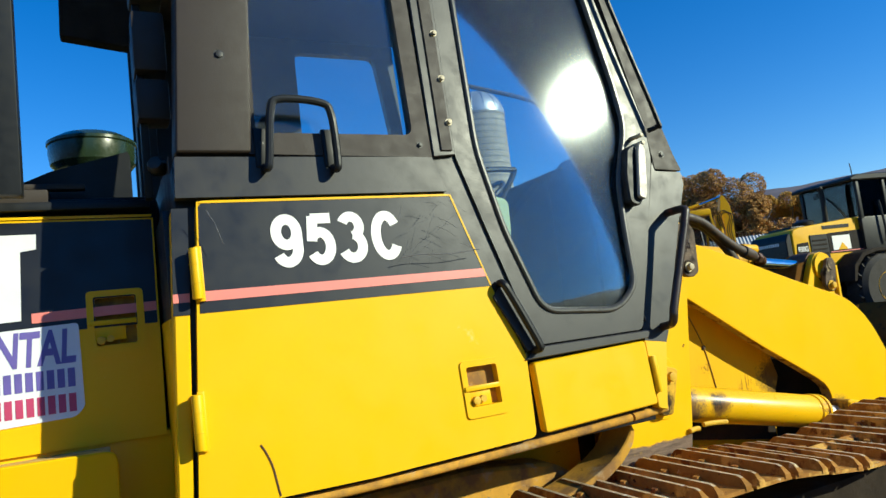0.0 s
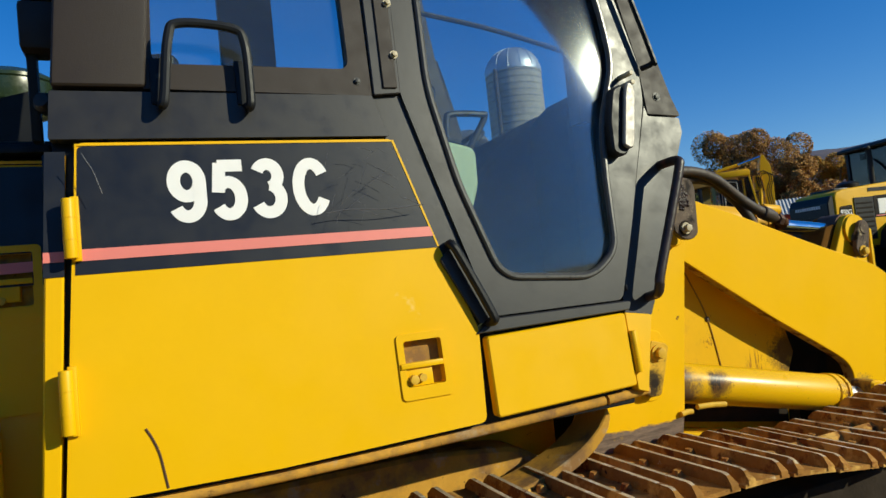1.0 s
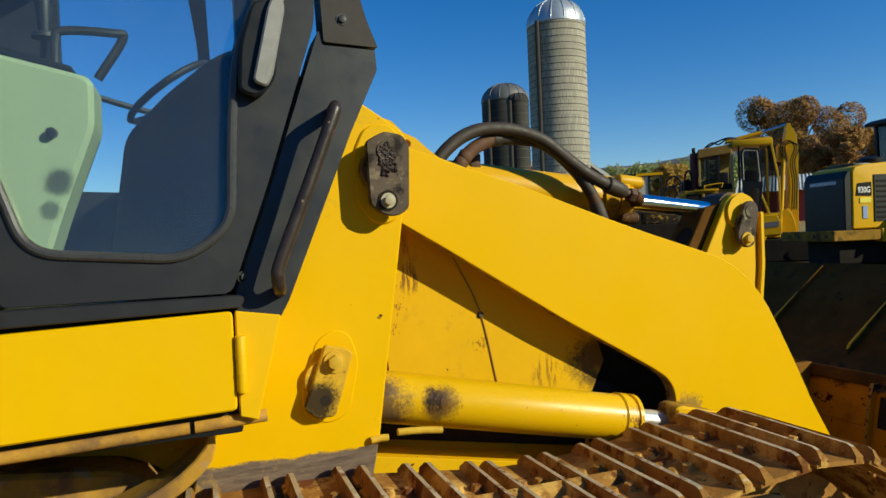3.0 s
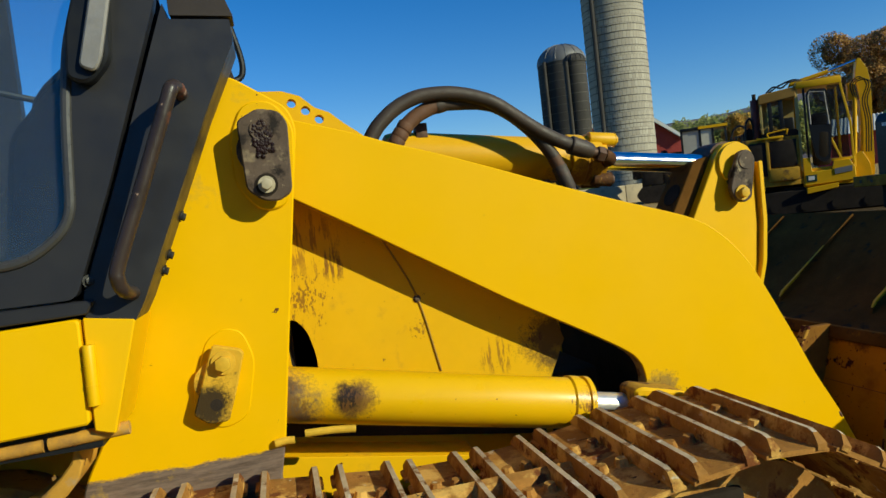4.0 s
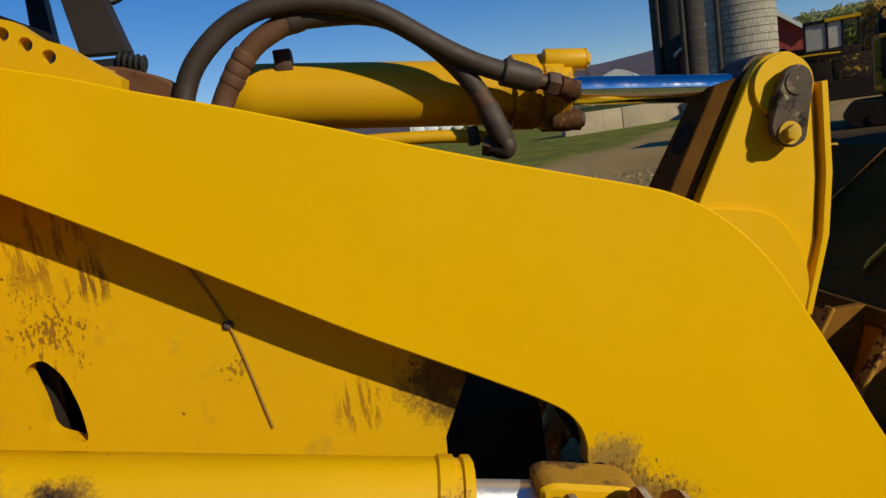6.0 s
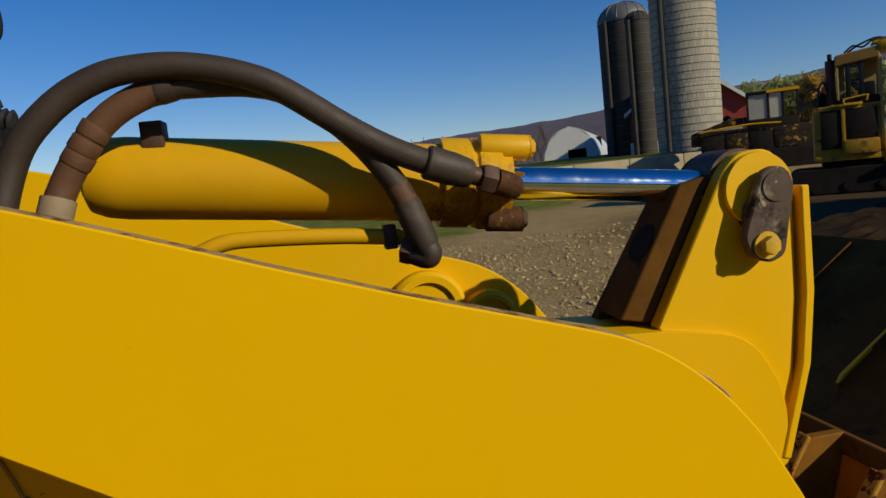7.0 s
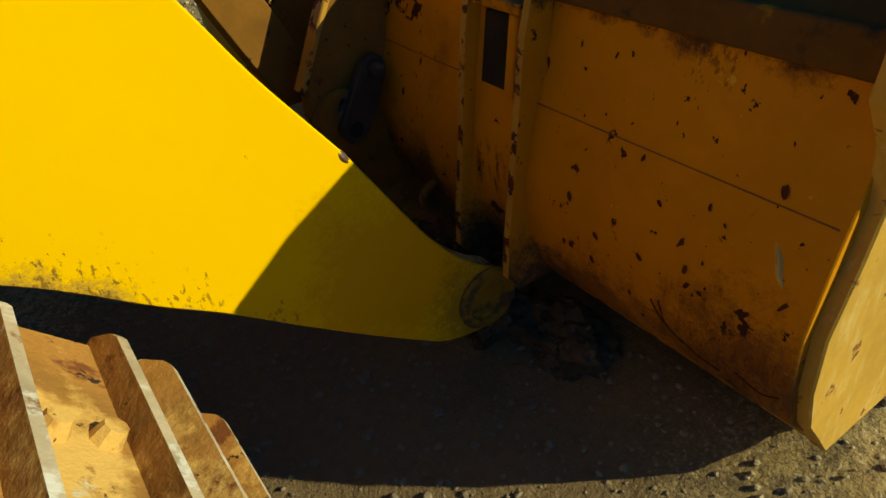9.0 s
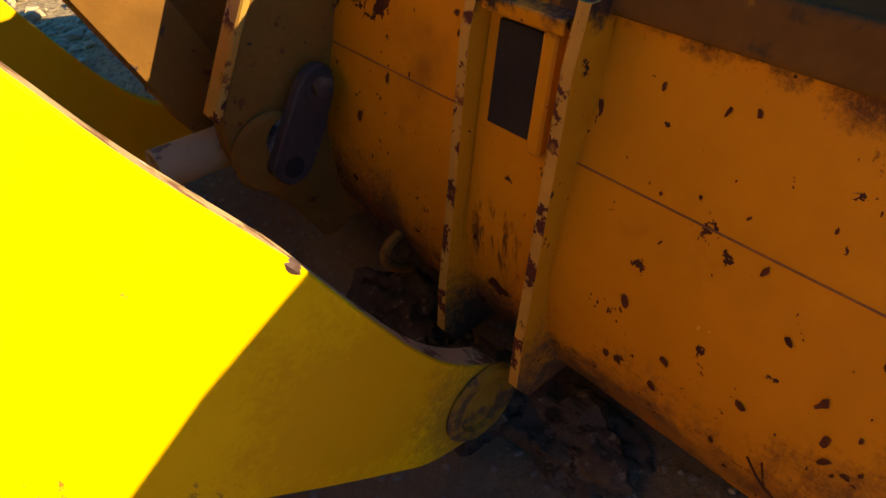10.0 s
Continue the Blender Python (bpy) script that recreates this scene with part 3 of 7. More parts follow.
def bow(cx, cz, rx, rz, a0, a1, n=20):
    return [(cx + rx * math.cos(radians(a0 + (a1 - a0) * i / n)), cz + rz * math.sin(radians(a0 + (a1 - a0) * i / n))) for i in range(n + 1)]


GLYPHS = {
    "9": [(bow(0.5, 0.665, 0.33, 0.245, 0, 342, 26), True), ([(0.83, 0.68), (0.83, 0.52)] + bow(0.49, 0.36, 0.34, 0.27, 10, -150, 18), False)],
    "5": [([(0.92, 0.905), (0.23, 0.905)], False), ([(0.285, 0.95), (0.20, 0.46)], False), (bow(0.48, 0.36, 0.35, 0.27, 143, -148, 26), False)],
    "3": [(bow(0.48, 0.715, 0.31, 0.20, 155, -82, 22), False), (bow(0.48, 0.325, 0.36, 0.235, 82, -155, 22), False)],
    "C": [(bow(0.5, 0.5, 0.36, 0.405, 33, 327, 34), False)],
}
for ch, lx, lw in (("9", -0.757, 0.086), ("5", -0.661, 0.082), ("3", -0.567, 0.082), ("C", -0.466, 0.092)):
    gl = bmesh.new()
    for k, (path, closed) in enumerate(GLYPHS[ch]):
        ribbon([(lx + lw * px, 1.631 + 0.147 * pz) for px, pz in path], 0.0295, D0 - 0.0012, 0.0014 + 0.0005 * k, gl, closed)
    part("lettering", lean(gl), white_ink, service_door, "white painted character of the model number")
rng = random.Random(31)
scr = None
for k in range(24):
    sx, sz = rng.uniform(-0.40, -0.15), rng.uniform(1.60, 1.80)
    if sx > -0.12 - (sz - 1.56) * 0.30 - 0.03:
        continue
    sa, sl = rng.choice((-0.5, -0.35, 0.9, 1.2, 0.6)) + rng.uniform(-0.25, 0.25), rng.uniform(0.02, 0.085)
    ex, ez = min(sx + sl * math.cos(sa), -0.15), min(max(sz + sl * math.sin(sa), 1.59), 1.81)
    scr = tube([(sx, D0 - 0.0016, sz), ((sx + ex) / 2, D0 - 0.0016, (sz + ez) / 2 + 0.003), (ex, D0 - 0.0016, ez)], rng.choice((0.0003, 0.0004, 0.0006)), n=4, per=3, bm=scr)
for p in ([(-0.925, 1.79), (-0.915, 1.77), (-0.905, 1.75), (-0.89, 1.70)], [(-0.40, 1.63), (-0.34, 1.636), (-0.24, 1.632), (-0.14, 1.64)]):
    scr = tube([(x, D0 - 0.0016, z) for x, z in p], 0.0011, n=4, per=4, bm=scr)
tagged(part("scratches", scr, surf("scratched_grey", (0.11, 0.11, 0.125), 0.6, bump=0), service_door), kind="stuff")
for hz, hx in ((1.630, 0.003), (1.264, -0.022)):
    hg = rod((hx - 0.962, D0 - 0.022, hz - 0.066), (hx - 0.962, D0 - 0.022, hz + 0.066), 0.014, n=16, bev=0.002)
    for k in (-0.024, 0.024):
        rod((hx - 0.962, D0 - 0.022, hz + k - 0.001), (hx - 0.962, D0 - 0.022, hz + k + 0.001), 0.0152, n=16, bm=hg)
    box(hx - 0.960, hx - 0.943, D0 - 0.012, D0 + 0.001, hz - 0.072, hz + 0.072, 0.002, bm=hg)
    part("hinge", lean(hg), paint, service_door)
part("scratch", lean(tube([(-0.842, D0, 1.183), (-0.830, D0, 1.160), (-0.818, D0, 1.126), (-0.812, D0, 1.09), (-0.806, D0, 1.052)], 0.0028, n=5)), rust_metal, service_door, "thin rusty scratch")
# latch: a recessed pan with a paddle and a key cylinder
LX0, LX1, LZ0, LZ1 = -0.254, -0.113, 1.145, 1.310


def latch_hole(x0, x1, z0, z1):
    return rounded([(x0 + 0.018, z0 + 0.032), (x1 - 0.020, z0 + 0.032), (x1 - 0.020, z1 - 0.018), (x0 + 0.018, z1 - 0.018)], 0.008)


def latch(x0, x1, z0, z1, y, mat_pan, parent):
    """A recessed pan with a paddle bar, a bolt and a key cylinder."""
    rim = rounded([(x0, z0), (x1, z0), (x1, z1), (x0, z1)], 0.014)
    hole = latch_hole(x0, x1, z0, z1)
    lt = part("latch", lean(prism(rim, y - 0.005, y + 0.0005, holes=(hole,))), mat_pan, parent, "recessed paddle latch")
    part("latch_pan", lean(prism(hole, y + 0.024, y + 0.029)), dusty_yellow, lt, "dusty recess")
    zm = (z0 + z1) / 2
    b = box(x0 + 0.004, x1 - 0.022, y - 0.010, y + 0.006, zm - 0.004, zm + 0.010, 0.002)
    box(x0 + 0.018, x1 - 0.052, y - 0.001, y + 0.024, zm - 0.050, zm + 0.0, 0.003, bm=b)
    part("paddle", lean(b), mat_pan, lt)
    b = rod((x0 + 0.034, y + 0.002, z0 + 0.050), (x0 + 0.034, y - 0.016, z0 + 0.050), 0.012, n=16, bev=0.002)
    rod((x0 + 0.058, y + 0.002, z0 + 0.053), (x0 + 0.058, y - 0.012, z0 + 0.053), 0.010, n=16, bm=b)
    part("key_cylinder", lean(b), bolt_yel, lt)
    return lt


latch(LX0, LX1, LZ0, LZ1, D0, paint_door, service_door)

# small box door under the cab, with its hinge
step_box = part("lower_door", lean(prism(rounded([(0.0, 1.062), (0.458, 1.078), (0.457, 1.288), (0.0, 1.274)], 0.012), D0 - 0.004, D0 + 0.03, 0.004)), paint_door, loader, "small closed yellow access door")
hg = rod((0.470, D0 - 0.006, 1.115), (0.470, D0 - 0.006, 1.235), 0.012, n=14, bev=0.002)
for k in (1.155, 1.195):
    rod((0.470, D0 - 0.006, k - 0.001), (0.470, D0 - 0.006, k + 0.001), 0.0132, n=14, bm=hg)
part("hinge", lean(hg), paint, step_box)
part("side_panel", lean(prism([(0.462, 1.062), (0.50, 1.05), (0.56, 1.272), (0.462, 1.288)], D0 + 0.004, D0 + 0.19, 0.003)), paint, loader)

# rounded lip and arch below the doors
lip = tube([(-1.02, D0 + 0.012, 1.020), (-0.5, D0 + 0.012, 1.020), (0.0, D0 + 0.012, 1.032), (0.36, D0 + 0.012, 1.045)], 0.014, n=12)
part("fender_lip", lip, dusty_yellow, loader)
lip = tube([(0.37, D0 + 0.012, 1.045), (0.52, D0 + 0.014, 1.052)], 0.014, n=12)
part("fender_lip", lip, dusty_yellow, loader)
arch = []
for i in range(13):
    a = i / 12
    arch.append((0.40 - 0.62 * a ** 1.6, 1.02 - 0.21 * math.sin(a * math.pi / 2) ** 0.9))
arch_pts = arch + [(x + 0.012, z - 0.035) for x, z in reversed(arch)]
part("arch_flange", prism(arch_pts, D0 + 0.06, D0 + 0.20, 0.004), dusty_yellow, loader, "dusty curved fender arch")
part("tank", prism(rounded([(-1.3, 0.62), (0.30, 0.62), (0.36, 0.80), (0.20, 0.90), (-0.1, 0.935), (-1.3, 0.935)], 0.05), D0 + 0.26, D0 + 0.42, 0.03, seg=3), dusty_yellow, loader, "dusty rounded tank below the doors")
dusty_grey = surf("dusty_grey_steel", (0.34, 0.27, 0.19), 0.85, spec=0.15, var=0.25, vscale=7, spots=(((0.17, 0.125, 0.09), 9, 0.52, 0.15), ((0.52, 0.43, 0.30), 16, 0.6, 0.1)), bump=0.4, bscale=50)
part("track_guard", prism(rounded([(-1.3, 0.56), (0.80, 0.56), (0.80, 0.78), (0.44, 0.86), (0.34, 0.80), (0.12, 0.745), (-0.2, 0.725), (-1.3, 0.715)], [0, 0, 0, 0.03, 0.04, 0.05, 0.05, 0]), 2.353, 2.375, 0.003), dusty_grey, loader, "dusty grey guard plate above the track")
part("inner_guard", box(-1.35, 0.42, D0 + 0.40, D0 + 0.46, 0.55, 1.06, 0.01), paint_worn, loader)

# black panel over the service door and the rear post
part("sill_panel", lean(prism(rounded([(-0.992, 1.833), (-0.198, 1.833), (-0.232, 1.947), (-0.985, 1.947)], 0.006), D0 - 0.006, D0 + 0.05, 0.004)), cab_grey, loader, "dark grey sill panel")
part("hinge_column", lean(prism([(-1.046, 1.03), (-1.010, 1.03), (-0.962, 1.806), (-1.002, 1.806)], D0 + 0.012, D0 + 0.09, 0.004)), paint_door, loader, "narrow yellow hinge column")
part("column_band", lean(prism([(-1.0185, 1.528), (-0.9785, 1.528), (-0.962, 1.808), (-1.0025, 1.808)], D0 + 0.0095, D0 + 0.02)), decal_black, loader)
part("column_stripe", lean(prism([(-1.017, 1.560), (-0.977, 1.560), (-0.976, 1.583), (-1.016, 1.583)], D0 + 0.0075, D0 + 0.02)), pink, loader)

# engine panel to the rear, recessed
E0 = D0 + 0.39
eng_hole = rounded([(-1.199, 1.482), (-1.092, 1.482), (-1.092, 1.620), (-1.199, 1.620)], 0.008)
eng = part("engine_panel", lean(prism([(-2.6, 1.229), (-1.033, 1.206), (-1.024, 1.858), (-2.6, 1.876)], E0, E0 + 0.03, holes=(eng_hole,))), paint_door, loader, "yellow engine side panel with black band and stickers")
part("decal_band", lean(prism([(-2.6, 1.543), (-1.034, 1.533), (-1.029, 1.853), (-2.6, 1.868)], E0 - 0.0015, E0 + 0.001, holes=(rounded([(-1.199, 1.548), (-1.092, 1.548), (-1.092, 1.620), (-1.199, 1.620)], 0.004),))), decal_black, eng)
part("stripe", lean(prism([(-1.357, 1.564), (-1.034, 1.570), (-1.034, 1.598), (-1.357, 1.592)], E0 - 0.003, E0)), pink, eng)
part("top_line", lean(prism([(-2.6, 1.874), (-1.028, 1.862), (-1.028, 1.869), (-2.6, 1.884)], E0 - 0.004, E0)), paint, eng)
latch(-1.221, -1.069, 1.446, 1.642, E0, paint_door, eng)
sticker_mat = surf("sticker_white", (0.72, 0.72, 0.76), 0.35, var=0.04, vscale=15, bump=0)
purple = surf("sticker_purple", (0.13, 0.10, 0.36), 0.4, var=0.1, vscale=15, bump=0)
magenta = surf("sticker_magenta", (0.45, 0.05, 0.13), 0.4, var=0.1, vscale=15, bump=0)
stk = part("sticker", lean(prism(rounded([(-1.81, 1.279), (-1.262, 1.294), (-1.238, 1.318), (-1.243, 1.555), (-1.81, 1.537)], 0.012), E0 - 0.003, E0)), sticker_mat, eng, "white rental sticker with purple lettering")
part("lettering", lean(lettering("RENTAL", -1.536, 1.444, 0.283, 0.098, E0 - 0.003, bold=0.03, depth=0.001, shear=0.12)), purple, stk)
for k in range(8):
    x = -1.455 + k * 0.0255
    part("bar", lean(box(x, x + 0.018, E0 - 0.0042, E0 - 0.0028, 1.378, 1.430, 0.0)), purple, stk)
    part("bar", lean(box(x, x + 0.018, E0 - 0.0042, E0 - 0.0028, 1.310, 1.360, 0.0)), magenta, stk)
part("plate", lean(prism([(-1.670, 1.565), (-1.382, 1.574), (-1.378, 1.770), (-1.339, 1.776), (-1.337, 1.820), (-1.670, 1.822)], E0 - 0.004, E0)), sticker_mat, eng, "pale glossy sticker")
step_edge = surf("chipped_yellow_edge", spec=0.2, col=(0.62, 0.42, 0.16), rough=0.75, var=0.2, vscale=9, spots=(((0.16, 0.08, 0.03), 18, 0.58, 0.04), ((0.75, 0.66, 0.45), 14, 0.62, 0.06)), bump=0.4, bscale=60)
part("engine_step", prism(rounded([(-2.6, 0.90), (-1.164, 0.90), (-1.164, 1.198), (-2.6, 1.226)], [0, 0, 0.035, 0]), D0 + 0.273, D0 + 0.30, 0.004), paint_door, loader, "yellow lower rear panel with chipped top edge")
part("step_ledge", box(-2.6, -1.182, D0 + 0.276, E0 + 0.02, 1.172, 1.198, 0.006), step_edge, loader, "dusty chipped ledge")
part("engine_lower", lean(box(-2.6, -1.02, E0 + 0.012, E0 + 0.08, 0.8, 1.216, 0.004)), paint_door, loader)
part("column_side", lean(box(-1.022, -1.004, D0 + 0.09, E0 + 0.05, 0.9, 1.526, 0.003)), paint_door, loader)
part("column_side", lean(box(-1.018, -1.0, D0 + 0.09, E0 + 0.05, 1.526, 1.82, 0.003)), decal_black, loader)
part("hood_rail", lean(box(-2.6, -1.03, E0 - 0.03, E0 + 0.20, 1.886, 1.912, 0.006)), black, loader)
part("hood_rail", box(-2.6, -1.30, E0 + 0.04, E0 + 0.30, 1.905, 1.950, 0.006), trim_brown, loader)
part("hood_rail", box(-2.6, -1.205, E0 + 0.10, E0 + 0.14, 1.962, 1.980, 0.004), trim_brown, loader)
part("hood", box(-2.6, -1.0, E0 + 0.10, 2 * YC - E0 - 0.1, 1.2, 1.94, 0.03), black, loader, "black engine hood")

# precleaner bowl, guard and brackets behind the cab
bowl = lathe([(0.02, 0.0), (0.12, 0.0), (0.137, 0.02), (0.142, 0.06), (0.141, 0.085), (0.146, 0.09), (0.146, 0.10), (0.138, 0.105), (0.105, 0.125), (0.06, 0.137), (0.0, 0.14)], (-1.180, 3.0, 2.108))
part("precleaner_bowl", bowl, green_plastic, loader, "dark green precleaner bowl")
part("precleaner_neck", rod((-1.18, 3.0, 1.88), (-1.18, 3.0, 2.12), 0.08), black, loader)
guard = prism([(-1.95, 1.88), (-1.07, 1.88), (-1.07, 2.09), (-1.078, 2.105), (-1.30, 2.040), (-1.45, 1.97), (-1.95, 1.94)], 2.72, 2.74)
part("guard_plate", guard, black, loader, "black perforated guard")
part("guard_post", box(-1.56, -1.349, 2.40, 2.46, 1.90, 3.0, 0.004), black, loader)
part("exhaust_box", prism([(-1.262, 2.612), (-1.036, 2.583), (-1.02, 2.70), (-1.00, 3.1), (-1.25, 3.1)], 3.0, 3.06, 0.005), mud_and_shade, loader)
knob = lathe([(0.0, 0.0), (0.022, 0.0), (0.026, 0.012), (0.026, 0.035), (0.018, 0.05), (0.0, 0.054)], (-1.004, 2.42, 1.968), (-0.4, -1, 0.2), 20)
part("rubber_stop", knob, rubber, loader)
for z0, z1 in ((2.100, 2.222), (2.245, 2.425), (2.46, 2.6)):
    part("bracket", box(-1.058, -0.968, 2.36, 2.46, z0, z1, 0.012), trim_brown, loader)
part("bracket_post", box(-1.050, -1.028, 2.40, 2.44, 1.88, 2.9, 0.003), black, loader)

# ---- cab ----
C0 = 2.135
part("rear_post", lean(prism([(-0.982, 1.957), (-0.784, 1.957), (-0.735, 2.55), (-0.70, 3.12), (-0.93, 3.12), (-0.945, 2.45)], C0 - 0.014, C0 + 0.11, 0.012, seg=3)), trim_brown, loader, "brown-grey plastic rear cab post")
fr_in = rounded([(-0.768, 2.018), (-0.286, 2.018), (-0.286, 3.02), (-0.72, 3.02)], 0.03)
side_frame = part("side_window_frame", lean(prism([(-0.79, 1.955), (-0.232, 1.945), (-0.232, 3.12), (-0.70, 3.12)], C0 - 0.004, C0 + 0.04, holes=(fr_in,))), trim_brown, loader, "brown-grey side window frame")
pane(lean(prism(fr_in, C0 + 0.018, C0 + 0.023)), glass, side_frame, "tinted glass")
for bx, bz in ((-0.755, 1.985), (-0.268, 1.985)):
    part("screw", lean(hexbolt((bx, C0 - 0.004, bz), (0, -1, 0), 0.007, 0.007)), rubber, side_frame)
part("post_screw", lean(hexbolt((-0.845, C0 - 0.012, 2.245), (0, -1, 0), 0.011, 0.008)), rubber, loader)
strip = lean(prism([(-0.228, 1.945), (-0.150, 1.952), (-0.122, 3.12), (-0.215, 3.12)], C0 - 0.008, C0 + 0.05, 0.003))
part("hinge_strip", strip, cab_grey, loader, "steel hinge strip beside the cab door")
part("hinge_strip_face", lean(prism([(-0.200, 1.965), (-0.160, 1.965), (-0.140, 3.12), (-0.185, 3.12)], C0 - 0.014, C0 - 0.006, 0.002)), trim_brown, loader)
for hz in (2.06, 2.21, 2.37, 2.52):
    part("strip_bolt", lean(hexbolt((-0.158, C0 - 0.012, hz), (0, -1, 0), 0.008, 0.014)), bolt_pale, loader)

part("front_sill", lean(prism([(-0.208, 1.83), (-0.112, 1.53), (-0.03, 1.30), (0.04, 1.33), (-0.07, 1.70), (-0.140, 1.96), (-0.236, 1.95)], D0 + 0.006, D0 + 0.03, 0.002)), cab_grey, loader, "dark grey panel between the doors")
# cab door
door_out = rounded([(0.028, 1.327), (0.458, 1.327), (0.545, 1.56), (0.672, 1.94), (0.678, 2.07), (0.545, 2.68), (0.50, 3.12), (-0.118, 3.12), (-0.150, 1.955), (-0.08, 1.70)], [0.012, 0.02, 0, 0.03, 0.03, 0, 0, 0, 0.02, 0])
glass_pts = rounded([(0.072, 1.430), (0.370, 1.404), (0.464, 1.475), (0.476, 1.70), (0.494, 1.86), (0.575, 2.06), (0.565, 2.22), (0.51, 2.60), (0.46, 3.04), (-0.05, 3.04), (-0.069, 1.97), (-0.018, 1.70)], [0.06, 0.06, 0.05, 0.05, 0.06, 0.06, 0.05, 0.05, 0.05, 0.05, 0.06, 0.05], 6)
cab_door = part("cab_door", lean(prism(door_out, C0 - 0.002, C0 + 0.034, holes=(glass_pts,))), cab_grey, loader, "closed dark grey cab door with tall window")


def bowed_pane(pts, y, thick, xc, half, sag, zc=0.0, zbow=0.0):
    """A pane that bulges outward a little."""
    cx, cz = sum(p[0] for p in pts) / len(pts), sum(p[1] for p in pts) / len(pts)
    b = bmesh.new()
    sheets = []
    for dy in (0.0, thick):
        rings = []
        for k in range(1, 17):
            s = k / 16
            ring = []
            for px, pz in pts:
                x, z = cx + (px - cx) * s, cz + (pz - cz) * s
                ring.append(b.verts.new((x, y + dy - sag * (1 - ((x - xc) / half) ** 2) + zbow * (z - zc) ** 2, z)))
            rings.append(ring)
        mid = b.verts.new((cx, y + dy - sag * (1 - ((cx - xc) / half) ** 2) + zbow * (cz - zc) ** 2, cz))
        n = len(pts)
        for i in range(n):
            b.faces.new((mid, rings[0][i], rings[0][(i + 1) % n]))
        for r0, r1 in zip(rings, rings[1:]):
            for i in range(n):
                j = (i + 1) % n
                b.faces.new((r0[i], r1[i], r1[j], r0[j]))
        sheets.append(rings[-1])
    for i in range(len(pts)):
        j = (i + 1) % len(pts)
        b.faces.new((sheets[0][i], sheets[0][j], sheets[1][j], sheets[1][i]))
    bmesh.ops.recalc_face_normals(b, faces=b.faces)
    return b


pane(lean(bowed_pane(glass_pts, C0 + 0.014, 0.005, 0.36, 0.40, 0.003, 1.9, 0.0)), glass, cab_door, "tinted door glass")
sealp = [(x, C0 - 0.002, z) for x, z in glass_pts]
part("window_seal", lean(tube(sealp + sealp[:1], 0.0105, n=10, smooth=False)), seal, cab_door, "glossy black rubber window seal")
lk = prism(rounded([(0.522, 1.785), (0.552, 1.772), (0.566, 1.80), (0.600, 1.955), (0.594, 1.985), (0.576, 1.985), (0.562, 1.955)], 0.012), C0 - 0.058, C0 - 0.042, 0.004)
part("door_handle", lean(lk), surf("handle_steel", (0.28, 0.26, 0.24), 0.5, metal=0.4, var=0.2, vscale=14, bump=0.1), cab_door, "long steel door pull")
lk2 = prism(rounded([(0.492, 1.765), (0.535, 1.752), (0.575, 1.80), (0.585, 1.955), (0.570, 1.985), (0.53, 1.97), (0.50, 1.87)], 0.02), C0 - 0.040, C0 + 0.0, 0.006)
part("handle_base", lean(lk2), black, cab_door)
for z in (1.985, 2.015):
    part("handle_bolt", lean(rod((0.595, C0 - 0.062, z), (0.595, C0 - 0.0, z), 0.008, n=14, bev=0.002)), bolt_pale, cab_door)
part("door_sill", lean(prism([(-0.03, 1.285), (0.475, 1.295), (0.49, 1.322), (0.02, 1.322)], C0 - 0.004, C0 + 0.06, 0.003)), cab_grey, loader, "worn dark door sill")
# front corner panel and post
part("corner_panel", lean(prism(rounded([(0.468, 1.278), (0.560, 1.268), (0.581, 1.305), (0.662, 1.492), (0.744, 1.683), (0.819, 1.839), (0.817, 1.888), (0.690, 1.894), (0.683, 1.93), (0.55, 1.55), (0.468, 1.33)], 0.006), C0 + 0.010, C0 + 0.145, 0.004)), cab_grey, loader, "dark grey front corner panel")
for bx, bz in ((0.660, 1.476), (0.624, 1.393), (0.609, 1.359)):
    part("panel_bolt", hexbolt((bx - 0.004, 2.285, bz), (0.92, 0, -0.39), 0.009, 0.010), rubber, loader)
part("corner_post", lean(prism(rounded([(0.694, 1.902), (0.826, 1.895), (0.803, 1.96), (0.645, 2.62), (0.58, 3.12), (0.520, 3.12), (0.690, 2.08)], 0.006), C0 + 0.012, C0 + 0.09, 0.006)), trim_brown, loader, "brown-grey plastic corner trim")
part("post_screw", lean(hexbolt((0.742, C0 + 0.012, 1.96), (0, -1, 0), 0.010, 0.007)), rubber, loader)
rail = tube([(0.700, 2.195, 1.730), (0.699, 2.135, 1.732), (0.693, 2.100, 1.726), (0.683, 2.090, 1.700), (0.620, 2.085, 1.543), (0.557, 2.080, 1.390), (0.551, 2.082, 1.358), (0.555, 2.100, 1.335), (0.561, 2.150, 1.325), (0.562, 2.170, 1.324)], 0.0145, n=12, per=6)
worn_rail = surf("worn_brown_rail", (0.035, 0.023, 0.020), 0.38, spec=0.45, var=0.3, vscale=9, spots=(((0.17, 0.06, 0.035), 11, 0.56, 0.08), ((0.36, 0.24, 0.17), 30, 0.63, 0.04)), bump=0.2, bscale=60)
part("front_grab_rail", rail, worn_rail, loader, "bent black grab rail worn to brown")
rail = tube([(-0.752, C0 + 0.0, 1.918), (-0.752, C0 - 0.038, 1.905), (-0.746, C0 - 0.046, 1.93), (-0.728, C0 - 0.046, 2.07), (-0.700, C0 - 0.046, 2.106), (-0.585, C0 - 0.046, 2.100), (-0.555, C0 - 0.046, 2.065), (-0.553, C0 - 0.046, 1.93), (-0.556, C0 - 0.038, 1.902), (-0.556, C0 + 0.0, 1.915)], 0.0115, n=10, per=6)
part("side_grab_rail", lean(rail), black, loader, "bent black grab rail below the side window")
